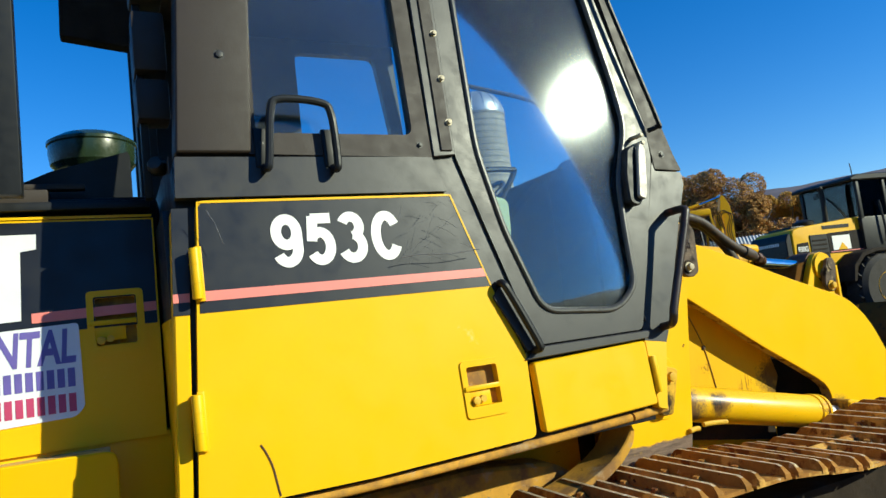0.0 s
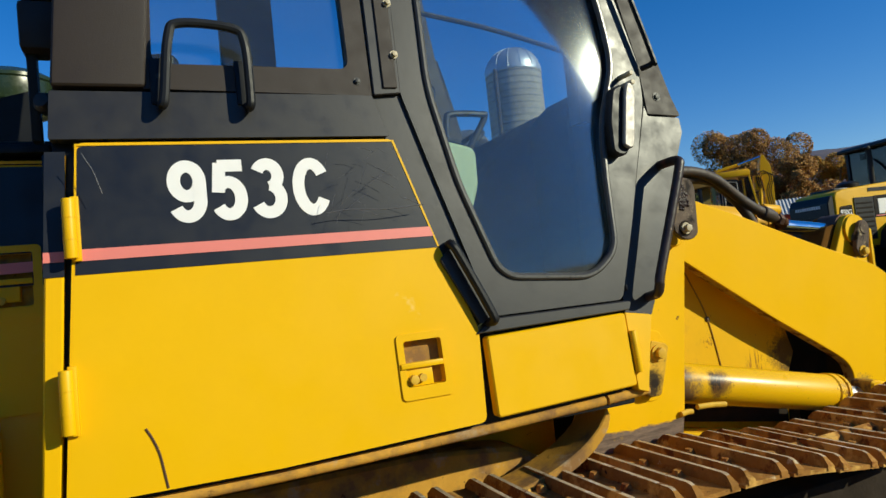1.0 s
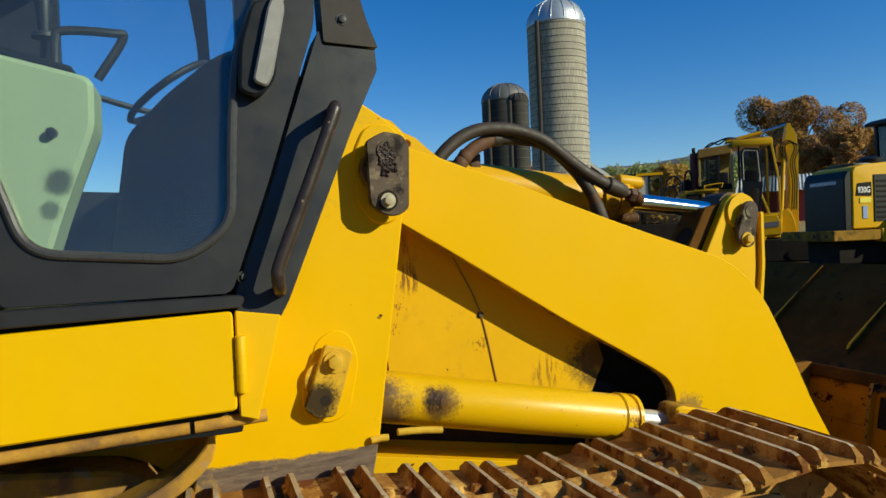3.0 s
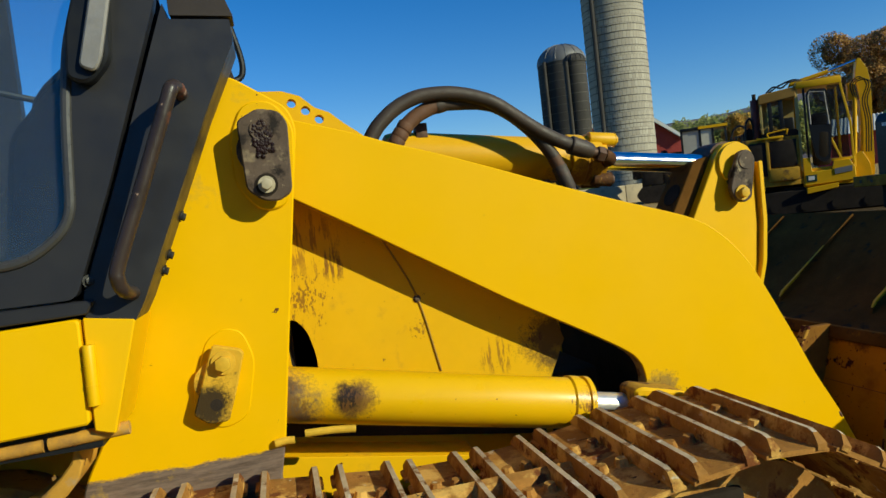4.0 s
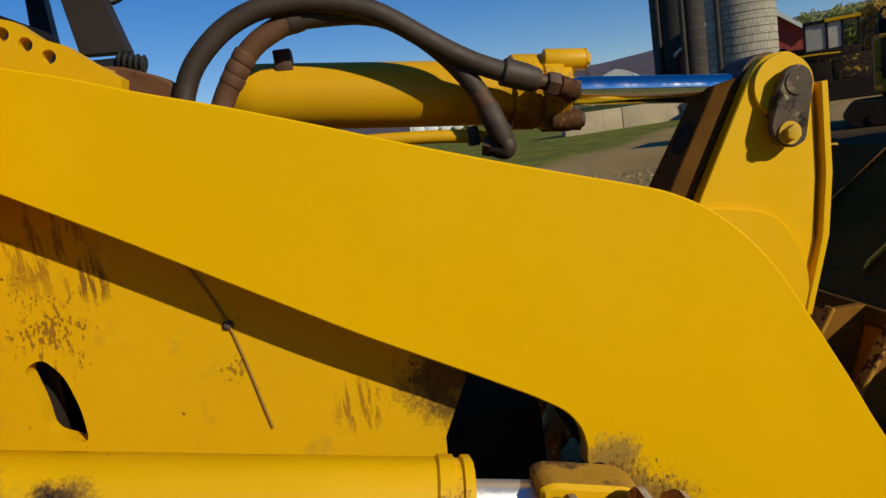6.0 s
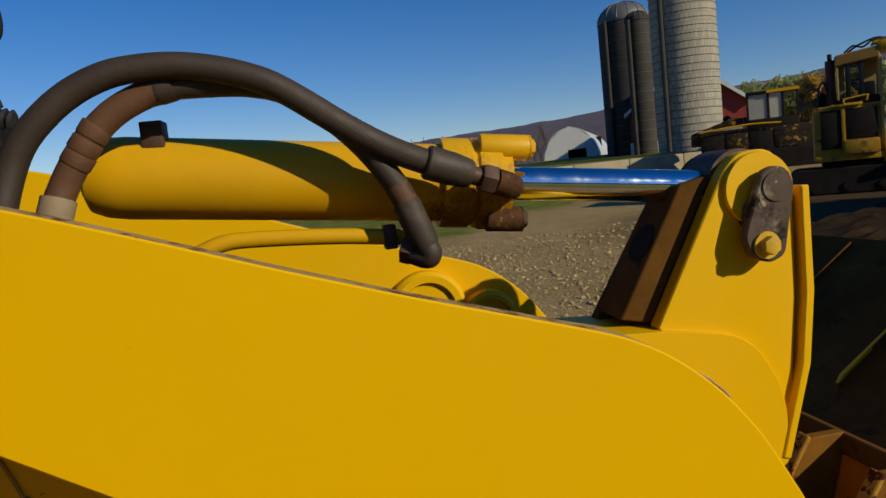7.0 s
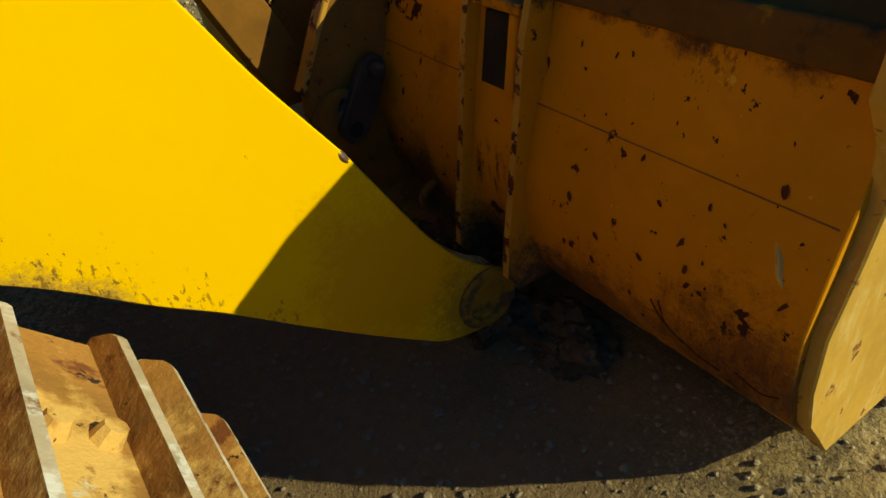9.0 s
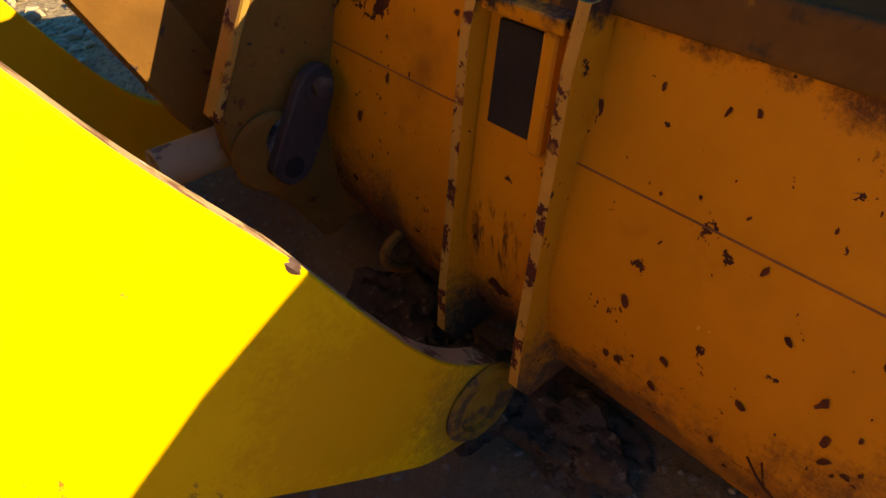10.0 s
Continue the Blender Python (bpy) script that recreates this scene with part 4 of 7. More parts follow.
for x in (-0.775, -0.58):
    part("rail_foot", lean(box(x, x + 0.035, C0 - 0.010, C0 + 0.01, 1.915, 2.03, 0.004)), black, loader)
gr = tube([(-0.070, D0 - 0.002, 1.530), (-0.074, D0 - 0.030, 1.528), (-0.060, D0 - 0.036, 1.50), (0.008, D0 - 0.036, 1.345), (0.016, D0 - 0.030, 1.318), (0.010, D0 - 0.002, 1.312)], 0.0125, n=10, per=6)
part("lower_grab_rail", lean(gr), black, loader, "short black grab rail beside the cab door")
part("rail_plate", lean(prism(rounded([(-0.105, 1.49), (-0.062, 1.53), (0.022, 1.33), (-0.015, 1.31)], 0.008), D0 - 0.012, D0 - 0.001, 0.003)), cab_grey, loader)
tr = tube([(0.69, C0 - 0.0, 2.05), (0.71, C0 - 0.035, 2.06), (0.70, C0 - 0.045, 2.10), (0.60, C0 - 0.045, 2.52), (0.55, C0 - 0.04, 2.8)], 0.009, n=8)
part("upper_grab_rail", lean(tr), black, loader)
# cab shell: floor, roof, far side, back, dash
part("cab_roof", box(-1.0, 0.62, 2.24, 2 * YC - 2.24, 3.10, 3.18, 0.02), trim_brown, loader, "cab roof")
far_hole = rounded([(-0.78, 1.93), (-0.41, 1.93), (-0.41, 3.03), (-0.74, 3.03)], 0.05)
far_hole2 = rounded([(-0.14, 1.70), (0.38, 1.68), (0.40, 1.80), (0.43, 2.35), (0.34, 3.03), (-0.14, 3.03)], 0.05)
YF = 2 * YC - 2.24
part("far_cab_side", prism([(-1.0, 1.3), (0.45, 1.3), (0.49, 1.95), (0.46, 3.14), (-1.0, 3.14)], YF, YF + 0.05, holes=(far_hole, far_hole2)), cab_grey, loader)
part("rear_cab_wall", box(-0.99, -0.95, 2.30, YF, 1.3, 1.98, 0.0), trim_brown, loader)
part("rear_cab_post", box(-0.99, -0.90, YF - 0.14, YF, 1.9, 3.12, 0.01), trim_brown, loader)
part("cab_floor", box(-0.9, 0.48, 2.25, YF, 1.30, 1.34, 0.0), black, loader)
part("far_corner_post", prism(rounded([(0.66, 1.925), (0.815, 1.918), (0.80, 1.975), (0.645, 2.62), (0.58, 3.12), (0.505, 3.12)], 0.006), 3.72, 3.79, 0.006), trim_brown, loader, "dark far corner trim of the cab")
part("far_corner_panel", prism([(0.46, 1.33), (0.56, 1.30), (0.82, 1.84), (0.815, 1.90), (0.66, 1.905)], 3.72, 3.79, 0.004), cab_grey, loader)
part("far_grab_rail", tube([(0.72, 3.80, 2.10), (0.77, 3.84, 2.115), (0.805, 3.85, 2.15), (0.80, 3.85, 2.25), (0.74, 3.84, 2.48), (0.68, 3.80, 2.62)], 0.014, n=10), black, loader, "black grab rail at the far cab corner")
for k in range(5):
    part("bellows", lathe([(0.026, 0.0), (0.034, 0.007), (0.026, 0.014), (0.0, 0.014)], (0.775 + 0.018 * k, 3.73, 1.895 - 0.006 * k), (1, 0, -0.3), 14), rubber, loader)
part("front_cab_frame", box(0.50, 0.54, 2.30, 2.36, 1.9, 3.12, 0.0), cab_grey, loader)
dash = prism(rounded([(0.16, 1.34), (0.66, 1.34), (0.66, 1.90), (0.58, 2.02), (0.46, 1.97), (0.33, 1.86), (0.22, 1.74)], 0.04), 2.62, YF - 0.25, 0.02)
dull_black = surf("dull_black_plastic", (0.012, 0.013, 0.016), 0.85, spec=0.1, var=0.2, vscale=5, bump=0.1)
part("dash", dash, dull_black, loader, "dark dash and footwell")
part("cowl", prism(rounded([(0.50, 1.34), (0.66, 1.34), (0.66, 2.0), (0.60, 2.05), (0.50, 1.96)], 0.03), 2.37, 2.63, 0.01), dull_black, loader, "dark front cowl")
console = prism(rounded([(-0.32, 1.36), (0.05, 1.38), (0.095, 1.52), (0.172, 1.73), (0.174, 1.835), (0.158, 1.852), (-0.03, 1.898), (-0.32, 1.93)], 0.02), 2.42, 2.58, 0.012)
part("console", console, console_green, loader, "worn sage green side console")
part("console_top", prism([(-0.32, 1.928), (-0.03, 1.898), (0.13, 1.860), (0.13, 1.875), (-0.03, 1.917), (-0.32, 1.947)], 2.43, 2.58, 0.004), black, loader)
part("console_knob", rod((0.083, 2.425, 1.712), (0.083, 2.400, 1.712), 0.012, n=16, bev=0.003), rubber, loader)
lv = rod((0.058, 2.500, 1.910), (0.062, 2.500, 1.970), 0.009, n=12)
lathe([(0.0, 0.0), (0.030, 0.002), (0.028, 0.012), (0.014, 0.018), (0.017, 0.05), (0.021, 0.095), (0.020, 0.110), (0.0, 0.116)], (0.064, 2.500, 1.955), n=20, bm=lv)
part("control_lever", lv, rubber, loader, "upright control lever with black grip")
arm_bar = tube([(0.090, 2.450, 1.872), (0.094, 2.450, 1.942), (0.113, 2.450, 1.964), (0.218, 2.460, 1.967), (0.240, 2.470, 1.957), (0.178, 2.480, 1.857)], 0.011, n=10)
part("armrest_bar", arm_bar, rubber, loader)
part("wiper_bar", tube([(-0.026, 2.30, 2.226), (0.20, 2.30, 2.19), (0.40, 2.30, 2.145), (0.492, 2.30, 2.123)], 0.008, n=8), rubber, loader, "slim black bar behind the door glass")
part("cross_bar", tube([(-0.1, 3.2, 2.02), (0.25, 3.3, 1.93), (0.62, 3.4, 1.86)], 0.011, n=8), rubber, loader)
part("seat", box(-0.72, -0.25, 2.95, 3.45, 1.50, 1.72, 0.05, seg=3), black, loader)
part("seat_back", box(-0.78, -0.66, 2.95, 3.45, 1.65, 2.32, 0.05, seg=3), black, loader)
wheel = tube([(0.33 + 0.12 * math.cos(a), 2.95 + 0.17 * math.sin(a), 1.93 + 0.09 * math.cos(a)) for a in [i * math.pi / 8 for i in range(17)]], 0.011, n=8, smooth=False)
part("steering_grip", wheel, rubber, loader)

# ---- loader tower, arm and cylinders ----
T0 = 2.345
tower_pts = rounded([(0.32, 0.62), (0.81, 0.62), (0.802, 0.82), (0.822, 0.91), (0.912, 1.50), (0.938, 1.665), (0.922, 1.715), (0.80, 1.795), (0.745, 1.805), (0.535, 1.30), (0.455, 1.05), (0.362, 0.88)], [0, 0, 0, 0, 0, 0.05, 0.06, 0.02, 0, 0, 0.03, 0.04])
tower = part("tower_plate", prism(tower_pts, T0, T0 + 0.045, 0.004), paint_tower, loader, "tall yellow tower plate with worn lower edge")
boss = rounded([(0.780, 1.535), (0.83, 1.468), (0.895, 1.475), (0.920, 1.55), (0.932, 1.67), (0.885, 1.735), (0.815, 1.730), (0.778, 1.65)], 0.03)
part("weld_boss", prism(boss, T0 - 0.008, T0 + 0.002, 0.004), paint_tower, tower)
pp = rounded([(x + 0.0045, z - 0.0044) for x, z in ((0.802, 1.524), (0.837, 1.496), (0.873, 1.492), (0.904, 1.511), (0.911, 1.672), (0.894, 1.700), (0.845, 1.709), (0.797, 1.684))], 0.014)
PF = T0 - 0.070
pin1 = part("pin_plate", prism(pp, PF, PF + 0.024, 0.003), greasy, tower, "greasy dark pin keeper plate")
part("grease_hole", rod((0.853, PF - 0.0015, 1.655), (0.853, PF + 0.010, 1.655), 0.019, n=20), mud_and_shade, pin1)
part("hole_rim", lathe([(0.018, 0.0), (0.025, 0.0), (0.024, 0.004), (0.018, 0.003)], (0.853, PF, 1.655), (0, -1, 0), 24), greasy, pin1)
rng = random.Random(5)
goo = None
for k in range(190):
    ga, gr_ = rng.uniform(0, 6.28), rng.uniform(0.0, 1.0) ** 0.7 * 0.030
    gx, gz = 0.855 + gr_ * math.cos(ga) * 0.75, 1.640 + gr_ * math.sin(ga) * 1.2 - (rng.uniform(0.0, 0.03) if k % 3 == 0 else 0.0)
    q = rng.uniform(0.3, 0.8)
    goo = lathe([(0.0, 0.0), (0.009 * q, 0.0), (0.0075 * q, 0.0035 * q), (0.003 * q, 0.0055 * q), (0.0, 0.006 * q)], (gx, PF, gz), (rng.uniform(-0.3, 0.3), -1, rng.uniform(-0.3, 0.3)), 7, bm=goo)
tagged(part("grease", goo, surf("old_grease", (0.016, 0.006, 0.006), 0.35, spec=0.25, var=0.3, vscale=20, bump=0.4, bscale=200), pin1, "clotted dark grease"), kind="stuff")
part("washer", lathe([(0.0, 0.0), (0.026, 0.0), (0.026, 0.003), (0.0, 0.003)], (0.852, PF, 1.528), (0, -1, 0), 24), mud_and_shade, pin1, "grease-ringed washer")
part("bolt", hexbolt((0.852, PF - 0.002, 1.528), (0, -1, 0), 0.0135, 0.020), bolt_pale, pin1)
part("spacer", rod((0.848, PF + 0.02, 1.61), (0.848, T0 + 0.001, 1.61), 0.055), greasy, pin1)
boss = rounded([(0.63, 0.985), (0.69, 0.960), (0.745, 0.985), (0.775, 1.12), (0.752, 1.19), (0.71, 1.205), (0.665, 1.18), (0.62, 1.04)], 0.03)
part("weld_boss", prism(boss, T0 - 0.0035, T0 + 0.002, 0.003), paint_tower, tower)
pp = rounded([(0.623, 1.014), (0.655, 0.988), (0.700, 0.988), (0.724, 1.055), (0.751, 1.142), (0.742, 1.153), (0.682, 1.171)], 0.010)
pin2 = part("pin_plate", prism(pp, T0 - 0.038, T0 - 0.016, 0.003), dusty_plate, tower, "dusty pin keeper plate with greasy end")
part("grease_hole", rod((0.676, T0 - 0.0385, 1.031), (0.676, T0 - 0.028, 1.031), 0.014, n=16), mud_and_shade, pin2)
part("bolt", hexbolt((0.703, T0 - 0.038, 1.127), (0, -1, 0), 0.019, 0.024), bolt_yel, pin2)
part("spacer", rod((0.68, T0 - 0.02, 1.08), (0.68, T0 + 0.001, 1.08), 0.05), dusty_plate, pin2)

part("frame_edge_bolts", hexbolt((0.48, C0 + 0.02, 1.36), (0.6, -0.8, 0), 0.009, 0.01), rubber, tower)
# frame side behind the arm
slot = rounded([(0.858, 1.01), (0.932, 0.975), (0.930, 1.05), (0.912, 1.125), (0.878, 1.166), (0.840, 1.150), (0.856, 1.07)], 0.025)
frame_pts = [(0.60, 0.55), (1.62, 0.55), (1.64, 0.86), (1.70, 0.98), (1.66, 1.10), (1.10, 1.50), (1.14, 1.67), (1.09, 1.708), (1.05, 1.743), (1.01, 1.760), (0.972, 1.795), (0.923, 1.812), (0.60, 1.825)]
frame_side = part("frame_side", prism(frame_pts, 2.635, 2.675, holes=[slot] + [[(hx + 0.013 * math.cos(k * math.pi / 7), hz + 0.013 * math.sin(k * math.pi / 7)) for k in range(14)] for hx, hz in ((0.947, 1.776), (0.984, 1.753), (1.02, 1.726))]), paint_worn, loader, "yellow frame side with chipped paint and rust runs")
part("weld_bead", tube([(1.12, 2.633, 1.43), (1.168, 2.633, 1.342), (1.243, 2.633, 1.178), (1.292, 2.633, 0.945)], 0.003, n=8), surf("weld", (0.30, 0.16, 0.01), 0.6, var=0.2, bump=0.3), frame_side)
part("bolt", hexbolt((1.243, 2.635, 1.172), (0, -1, 0), 0.008, 0.008), greasy, frame_side)
# Flat black sheet put where the frame lies in the cylinder's shade.
part("greasy_recess", prism([(0.82, 0.93), (1.60, 0.80), (1.60, 0.70), (0.82, 0.835)], 2.612, 2.634), mud_and_shade, loader, "black sheet for the shade below the cylinder")
part("lower_ledge", prism(rounded([(0.78, 0.70), (1.35, 0.64), (1.35, 0.715), (0.78, 0.82)], 0.01), 2.50, 2.66, 0.005), paint_worn, loader)
for p, q in (((0.795, 2.336, 0.906), (0.842, 2.334, 0.908)), ((0.868, 2.336, 0.918), (0.992, 2.334, 0.908))):
    part("grease_pipe", tube([p, ((p[0] + q[0]) / 2, p[1], (p[2] + q[2]) / 2 + 0.002), q], 0.0095, n=10), bolt_yel, loader, "short pale yellow grease pipe")

ARM = [(0.74, 1.755), (0.90, 1.723), (1.09, 1.667), (1.185, 1.632), (1.33, 1.587), (1.485, 1.533), (1.647, 1.474), (1.815, 1.416), (2.0, 1.357), (2.06, 1.338), (2.12, 1.317), (2.185, 1.282), (2.257, 1.223), (2.322, 1.144), (2.385, 1.032), (2.47, 0.872), (2.522, 0.765), (2.616, 0.608), (2.629, 0.583), (2.676, 0.488), (2.734, 0.375), (2.783, 0.302), (2.835, 0.250), (2.878, 0.222), (2.897, 0.17), (2.885, 0.115), (2.84, 0.085), (2.781, 0.094), (2.72, 0.115), (2.58, 0.234), (2.47, 0.335), (2.36, 0.441), (2.283, 0.503), (2.20, 0.585), (2.14, 0.636), (2.068, 0.68), (1.955, 0.72), (1.903, 0.796), (1.909, 0.840), (1.90, 0.882), (1.875, 0.918), (1.822, 0.955), (1.708, 1.022), (1.50, 1.140), (1.355, 1.230), (1.09, 1.395), (0.89, 1.515), (0.74, 1.60)]
ARM = rounded(ARM, 0.05, 4)
A0 = 2.522
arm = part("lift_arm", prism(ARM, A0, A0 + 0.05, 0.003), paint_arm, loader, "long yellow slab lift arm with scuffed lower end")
dent = tube([(2.602, A0 + 0.008, 0.620), (2.614, A0 + 0.006, 0.598), (2.626, A0 + 0.008, 0.574)], 0.0075, n=8, squash=lambda t: 0.4 + 0.7 * math.sin(math.pi * t))
part("weld_bead", dent, rust_metal, arm)
rim_mat = surf("dusty_plate_rim", (0.42, 0.27, 0.10), 0.75, var=0.25, vscale=12, spots=(((0.16, 0.07, 0.025), 20, 0.52, 0.08), ((0.62, 0.52, 0.36), 16, 0.64, 0.05)), bump=0.4, bscale=70, spec=0.2)
edge_faces(arm, rim_mat)
part("pin_boss", lathe([(0.0, 0.0), (0.070, 0.0), (0.072, 0.006), (0.066, 0.012), (0.050, 0.012), (0.047, 0.004), (0.0, 0.004)], (2.838, A0 + 0.001, 0.165), (0, -1, 0), 32), surf("dirty_boss", (0.30, 0.15, 0.012), 0.8, spec=0.1, var=0.3, vscale=14, spots=((DIRT, 18, 0.5, 0.08),), bump=0.4), arm, "dirt-caked pin boss")
far_pts = [(x, z) for x, z in ARM]
far_arm = part("lift_arm", prism(far_pts, 2 * YC - A0 - 0.05, 2 * YC - A0, 0.003), paint, loader, "far yellow lift arm")
for bx, bz, br in ((1.965, 1.200, 0.115), (2.15, 1.150, 0.085)):
    bo = lathe([(0.0, 0.0), (br, 0.0), (br, 0.05), (br - 0.012, 0.06), (br * 0.72, 0.06), (br * 0.68, 0.045), (0.0, 0.045)], (bx, 2 * YC - A0 - 0.05, bz), (0, -1, 0.0), 32)
    part("boss", bo, paint, far_arm)
part("cross_tube", rod((2.30, A0 + 0.04, 0.90), (2.30, 2 * YC - A0 - 0.04, 0.90), 0.095, n=32), paint, loader, "yellow cross tube between the arms")
base = prism(rounded([(2.16, 1.22), (2.40, 1.205), (2.58, 1.17), (2.655, 1.03), (2.655, 0.87), (2.42, 0.80), (2.25, 1.02)], [0.01, 0.05, 0.09, 0.06, 0.02, 0.02, 0.02]), 2.935, 3.165, 0.006)
lb = part("lever_base", base, paint, loader, "welded yellow lever bracket base")
part("weld_bead", tube([(2.44, 2.934, 1.112), (2.47, 2.932, 1.092), (2.495, 2.934, 1.07), (2.515, 2.931, 1.045), (2.528, 2.934, 1.0)], 0.0042, n=8, squash=lambda t: 0.4 + 0.6 * abs(math.sin(7 * t))), rim_mat, lb, "rough brown weld")
# lift cylinder
CY = 2.425
ax0, ax1 = Vector((0.672, CY, 1.034)), Vector((1.96, CY, 0.767))
along = (ax1 - ax0).normalized()


def on_axis(x):
    return ax0 + along * ((x - ax0.x) / along.x)


lift = part("lift_cylinder", lathe([(0.0, 0.0), (0.066, 0.0), (0.0715, 0.01), (0.0715, 0.81), (0.077, 0.815), (0.077, 0.842), (0.071, 0.845), (0.071, 0.856), (0.077, 0.859), (0.077, 0.872), (0.069, 0.878), (0.0, 0.878)], on_axis(0.80), along, 40), cyl_paint, loader, "yellow lift cylinder with greasy spot")
part("rod", rod(on_axis(1.65), on_axis(1.90), 0.034, n=28), surf("dull_bright_steel", (0.72, 0.70, 0.67), 0.38, metal=0.75, var=0.05, vscale=20, bump=0.05), lift, "bright steel piston rod")
part("cylinder_eye", rod((0.68, CY - 0.05, 1.03), (0.68, CY + 0.05, 1.03), 0.085, n=28), cyl_paint, lift)
clev = prism(rounded([(1.775, 0.755), (1.94, 0.70), (1.972, 0.74), (1.970, 0.795), (1.94, 0.832), (1.80, 0.868), (1.775, 0.862)], [0.01, 0.05, 0.05, 0.03, 0.03, 0.01, 0.01]), 2.35, 2.45, 0.008)
cl = part("clevis", clev, paint_worn, loader, "yellow rod clevis")
edge_faces(cl, surf("greasy_clevis_top", (0.42, 0.235, 0.03), 0.75, spec=0.15, var=0.3, vscale=9, spots=(((0.10, 0.055, 0.025), 9, 0.50, 0.1),), bump=0.4))
part("clevis_hole", rod((1.925, 2.347, 0.778), (1.925, 2.36, 0.778), 0.030, n=20), mud_and_shade, cl)
part("clevis_pin", rod((1.925, 2.40, 0.778), (1.925, A0 + 0.01, 0.778), 0.024, n=20), mud_and_shade, cl)

# tilt cylinder, rod, hoses
rust_elbow = surf("rusty_elbow", (0.085, 0.035, 0.012), 0.75, spec=0.2, var=0.4, vscale=20, spots=(((0.025, 0.014, 0.01), 22, 0.55, 0.1), ((0.28, 0.15, 0.04), 26, 0.62, 0.06)), bump=0.5, bscale=80)
TY = 3.05
t0, t1 = Vector((1.25, TY, 1.650)), Vector((2.62, TY, 1.490))
ta = (t1 - t0).normalized()
tilt = part("tilt_cylinder", lathe([(0.0, 0.0), (0.045, 0.004), (0.070, 0.018), (0.079, 0.045), (0.082, 0.08), (0.082, 0.72), (0.0, 0.72)], t0, ta, 40), tilt_paint, loader, "yellow tilt cylinder with rusty gland")
part("gland", lathe([(0.0, 0.705), (0.094, 0.705), (0.096, 0.715), (0.096, 0.765), (0.090, 0.77), (0.090, 0.775), (0.096, 0.78), (0.096, 0.825), (0.086, 0.832), (0.086, 0.85), (0.052, 0.855), (0.0, 0.855)], t0, ta, 36), tilt_paint, tilt)
up = Vector((0, 0, 1))
for dz in (0.075, -0.075):
    for dy in (-0.05, 0.05):
        p = t0 + ta * 0.79 + Vector((0, dy, dz))
        part("gland_bolt", rod(p, p + ta * (0.105 if dz > 0 else 0.075), 0.027, n=16, bev=0.003), tilt_paint if dz > 0 else rust_elbow, tilt)
        part("bolt_head", hexbolt(p + ta * (0.104 if dz > 0 else 0.074), ta, 0.019, 0.014), tilt_paint if dz > 0 else rust_metal, tilt)
part("rod", rod(t0 + ta * 0.86, t0 + ta * 1.33, 0.037, n=32), chrome, tilt, "bright chrome tilt rod")
part("rod_eye", rod((2.61, TY - 0.06, 1.50), (2.61, TY + 0.06, 1.50), 0.075, n=28), rust_metal, tilt)
part("lug", box(1.378, 1.420, TY - 0.06, TY - 0.01, 1.690, 1.742, 0.004), rust_metal, tilt)
rear = prism(rounded([(0.82, 1.58), (1.14, 1.54), (1.175, 1.60), (1.165, 1.69), (1.06, 1.735), (0.82, 1.765)], 0.03), 2.89, 2.94, 0.006)
rm = part("tilt_mount", rear, surf("mount_paint", (0.15, 0.066, 0.030), 0.7, spec=0.2, var=0.3, vscale=9, spots=(((0.64, 0.34, 0.012), 11, 0.57, 0.02), ((0.07, 0.030, 0.015), 24, 0.60, 0.04)), bump=0.3), loader, "rust-worn yellow tilt cylinder mount")
part("pin_cap", hexbolt((1.013, 2.89, 1.70), (0, -1, 0), 0.026, 0.03), bolt_yel, rm)
h1 = tube([(1.150, 2.860, 1.500), (1.166, 2.875, 1.590), (1.188, 2.885, 1.663), (1.214, 2.885, 1.710), (1.252, 2.885, 1.750), (1.298, 2.885, 1.784), (1.348, 2.885, 1.807), (1.398, 2.885, 1.818), (1.471, 2.885, 1.820), (1.540, 2.885, 1.810), (1.606, 2.885, 1.790), (1.659, 2.885, 1.763), (1.752, 2.885, 1.696), (1.804, 2.885, 1.661), (1.855, 2.885, 1.632), (1.915, 2.885, 1.605), (1.985, 2.890, 1.577)], 0.0245, n=14)
hose = part("hydraulic_hose", h1, hose_mat, loader, "thick black hydraulic hose in a high arc")
part("cuff", lathe([(0.0, 0.0), (0.030, 0.0), (0.033, 0.004), (0.032, 0.055), (0.028, 0.085), (0.024, 0.092), (0.0, 0.092)], (1.905, 2.885, 1.609), (0.93, 0.06, -0.345), 20), hose_mat, hose, "crimped dark hose end")
part("neck", rod((1.985, 2.890, 1.578), (2.030, 2.893, 1.562), 0.018, n=16), rust_metal, hose)
part("fitting", lathe([(0.0, 0.0), (0.027, 0.0), (0.029, 0.004), (0.029, 0.026), (0.027, 0.030), (0.0, 0.030)], (2.008, 2.891, 1.570), (0.94, 0.08, -0.31), 6), rust_metal, hose, "rusty hexagonal nut")
part("elbow", tube([(2.034, 2.893, 1.561), (2.062, 2.905, 1.550), (2.080, 2.940, 1.546), (2.085, 3.000, 1.548)], 0.026, n=14), rust_elbow, hose, "rusty elbow")
part("cuff", tube([(1.145, 2.850, 1.450), (1.160, 2.868, 1.562)], 0.031, n=14), sleeve, hose)
h2 = tube([(1.425, 2.912, 1.782), (1.475, 2.914, 1.788), (1.560, 2.915, 1.786), (1.609, 2.915, 1.780), (1.658, 2.915, 1.765), (1.716, 2.915, 1.728), (1.772, 2.912, 1.676), (1.815, 2.905, 1.622), (1.850, 2.900, 1.565), (1.864, 2.898, 1.530)], 0.0235, n=14)
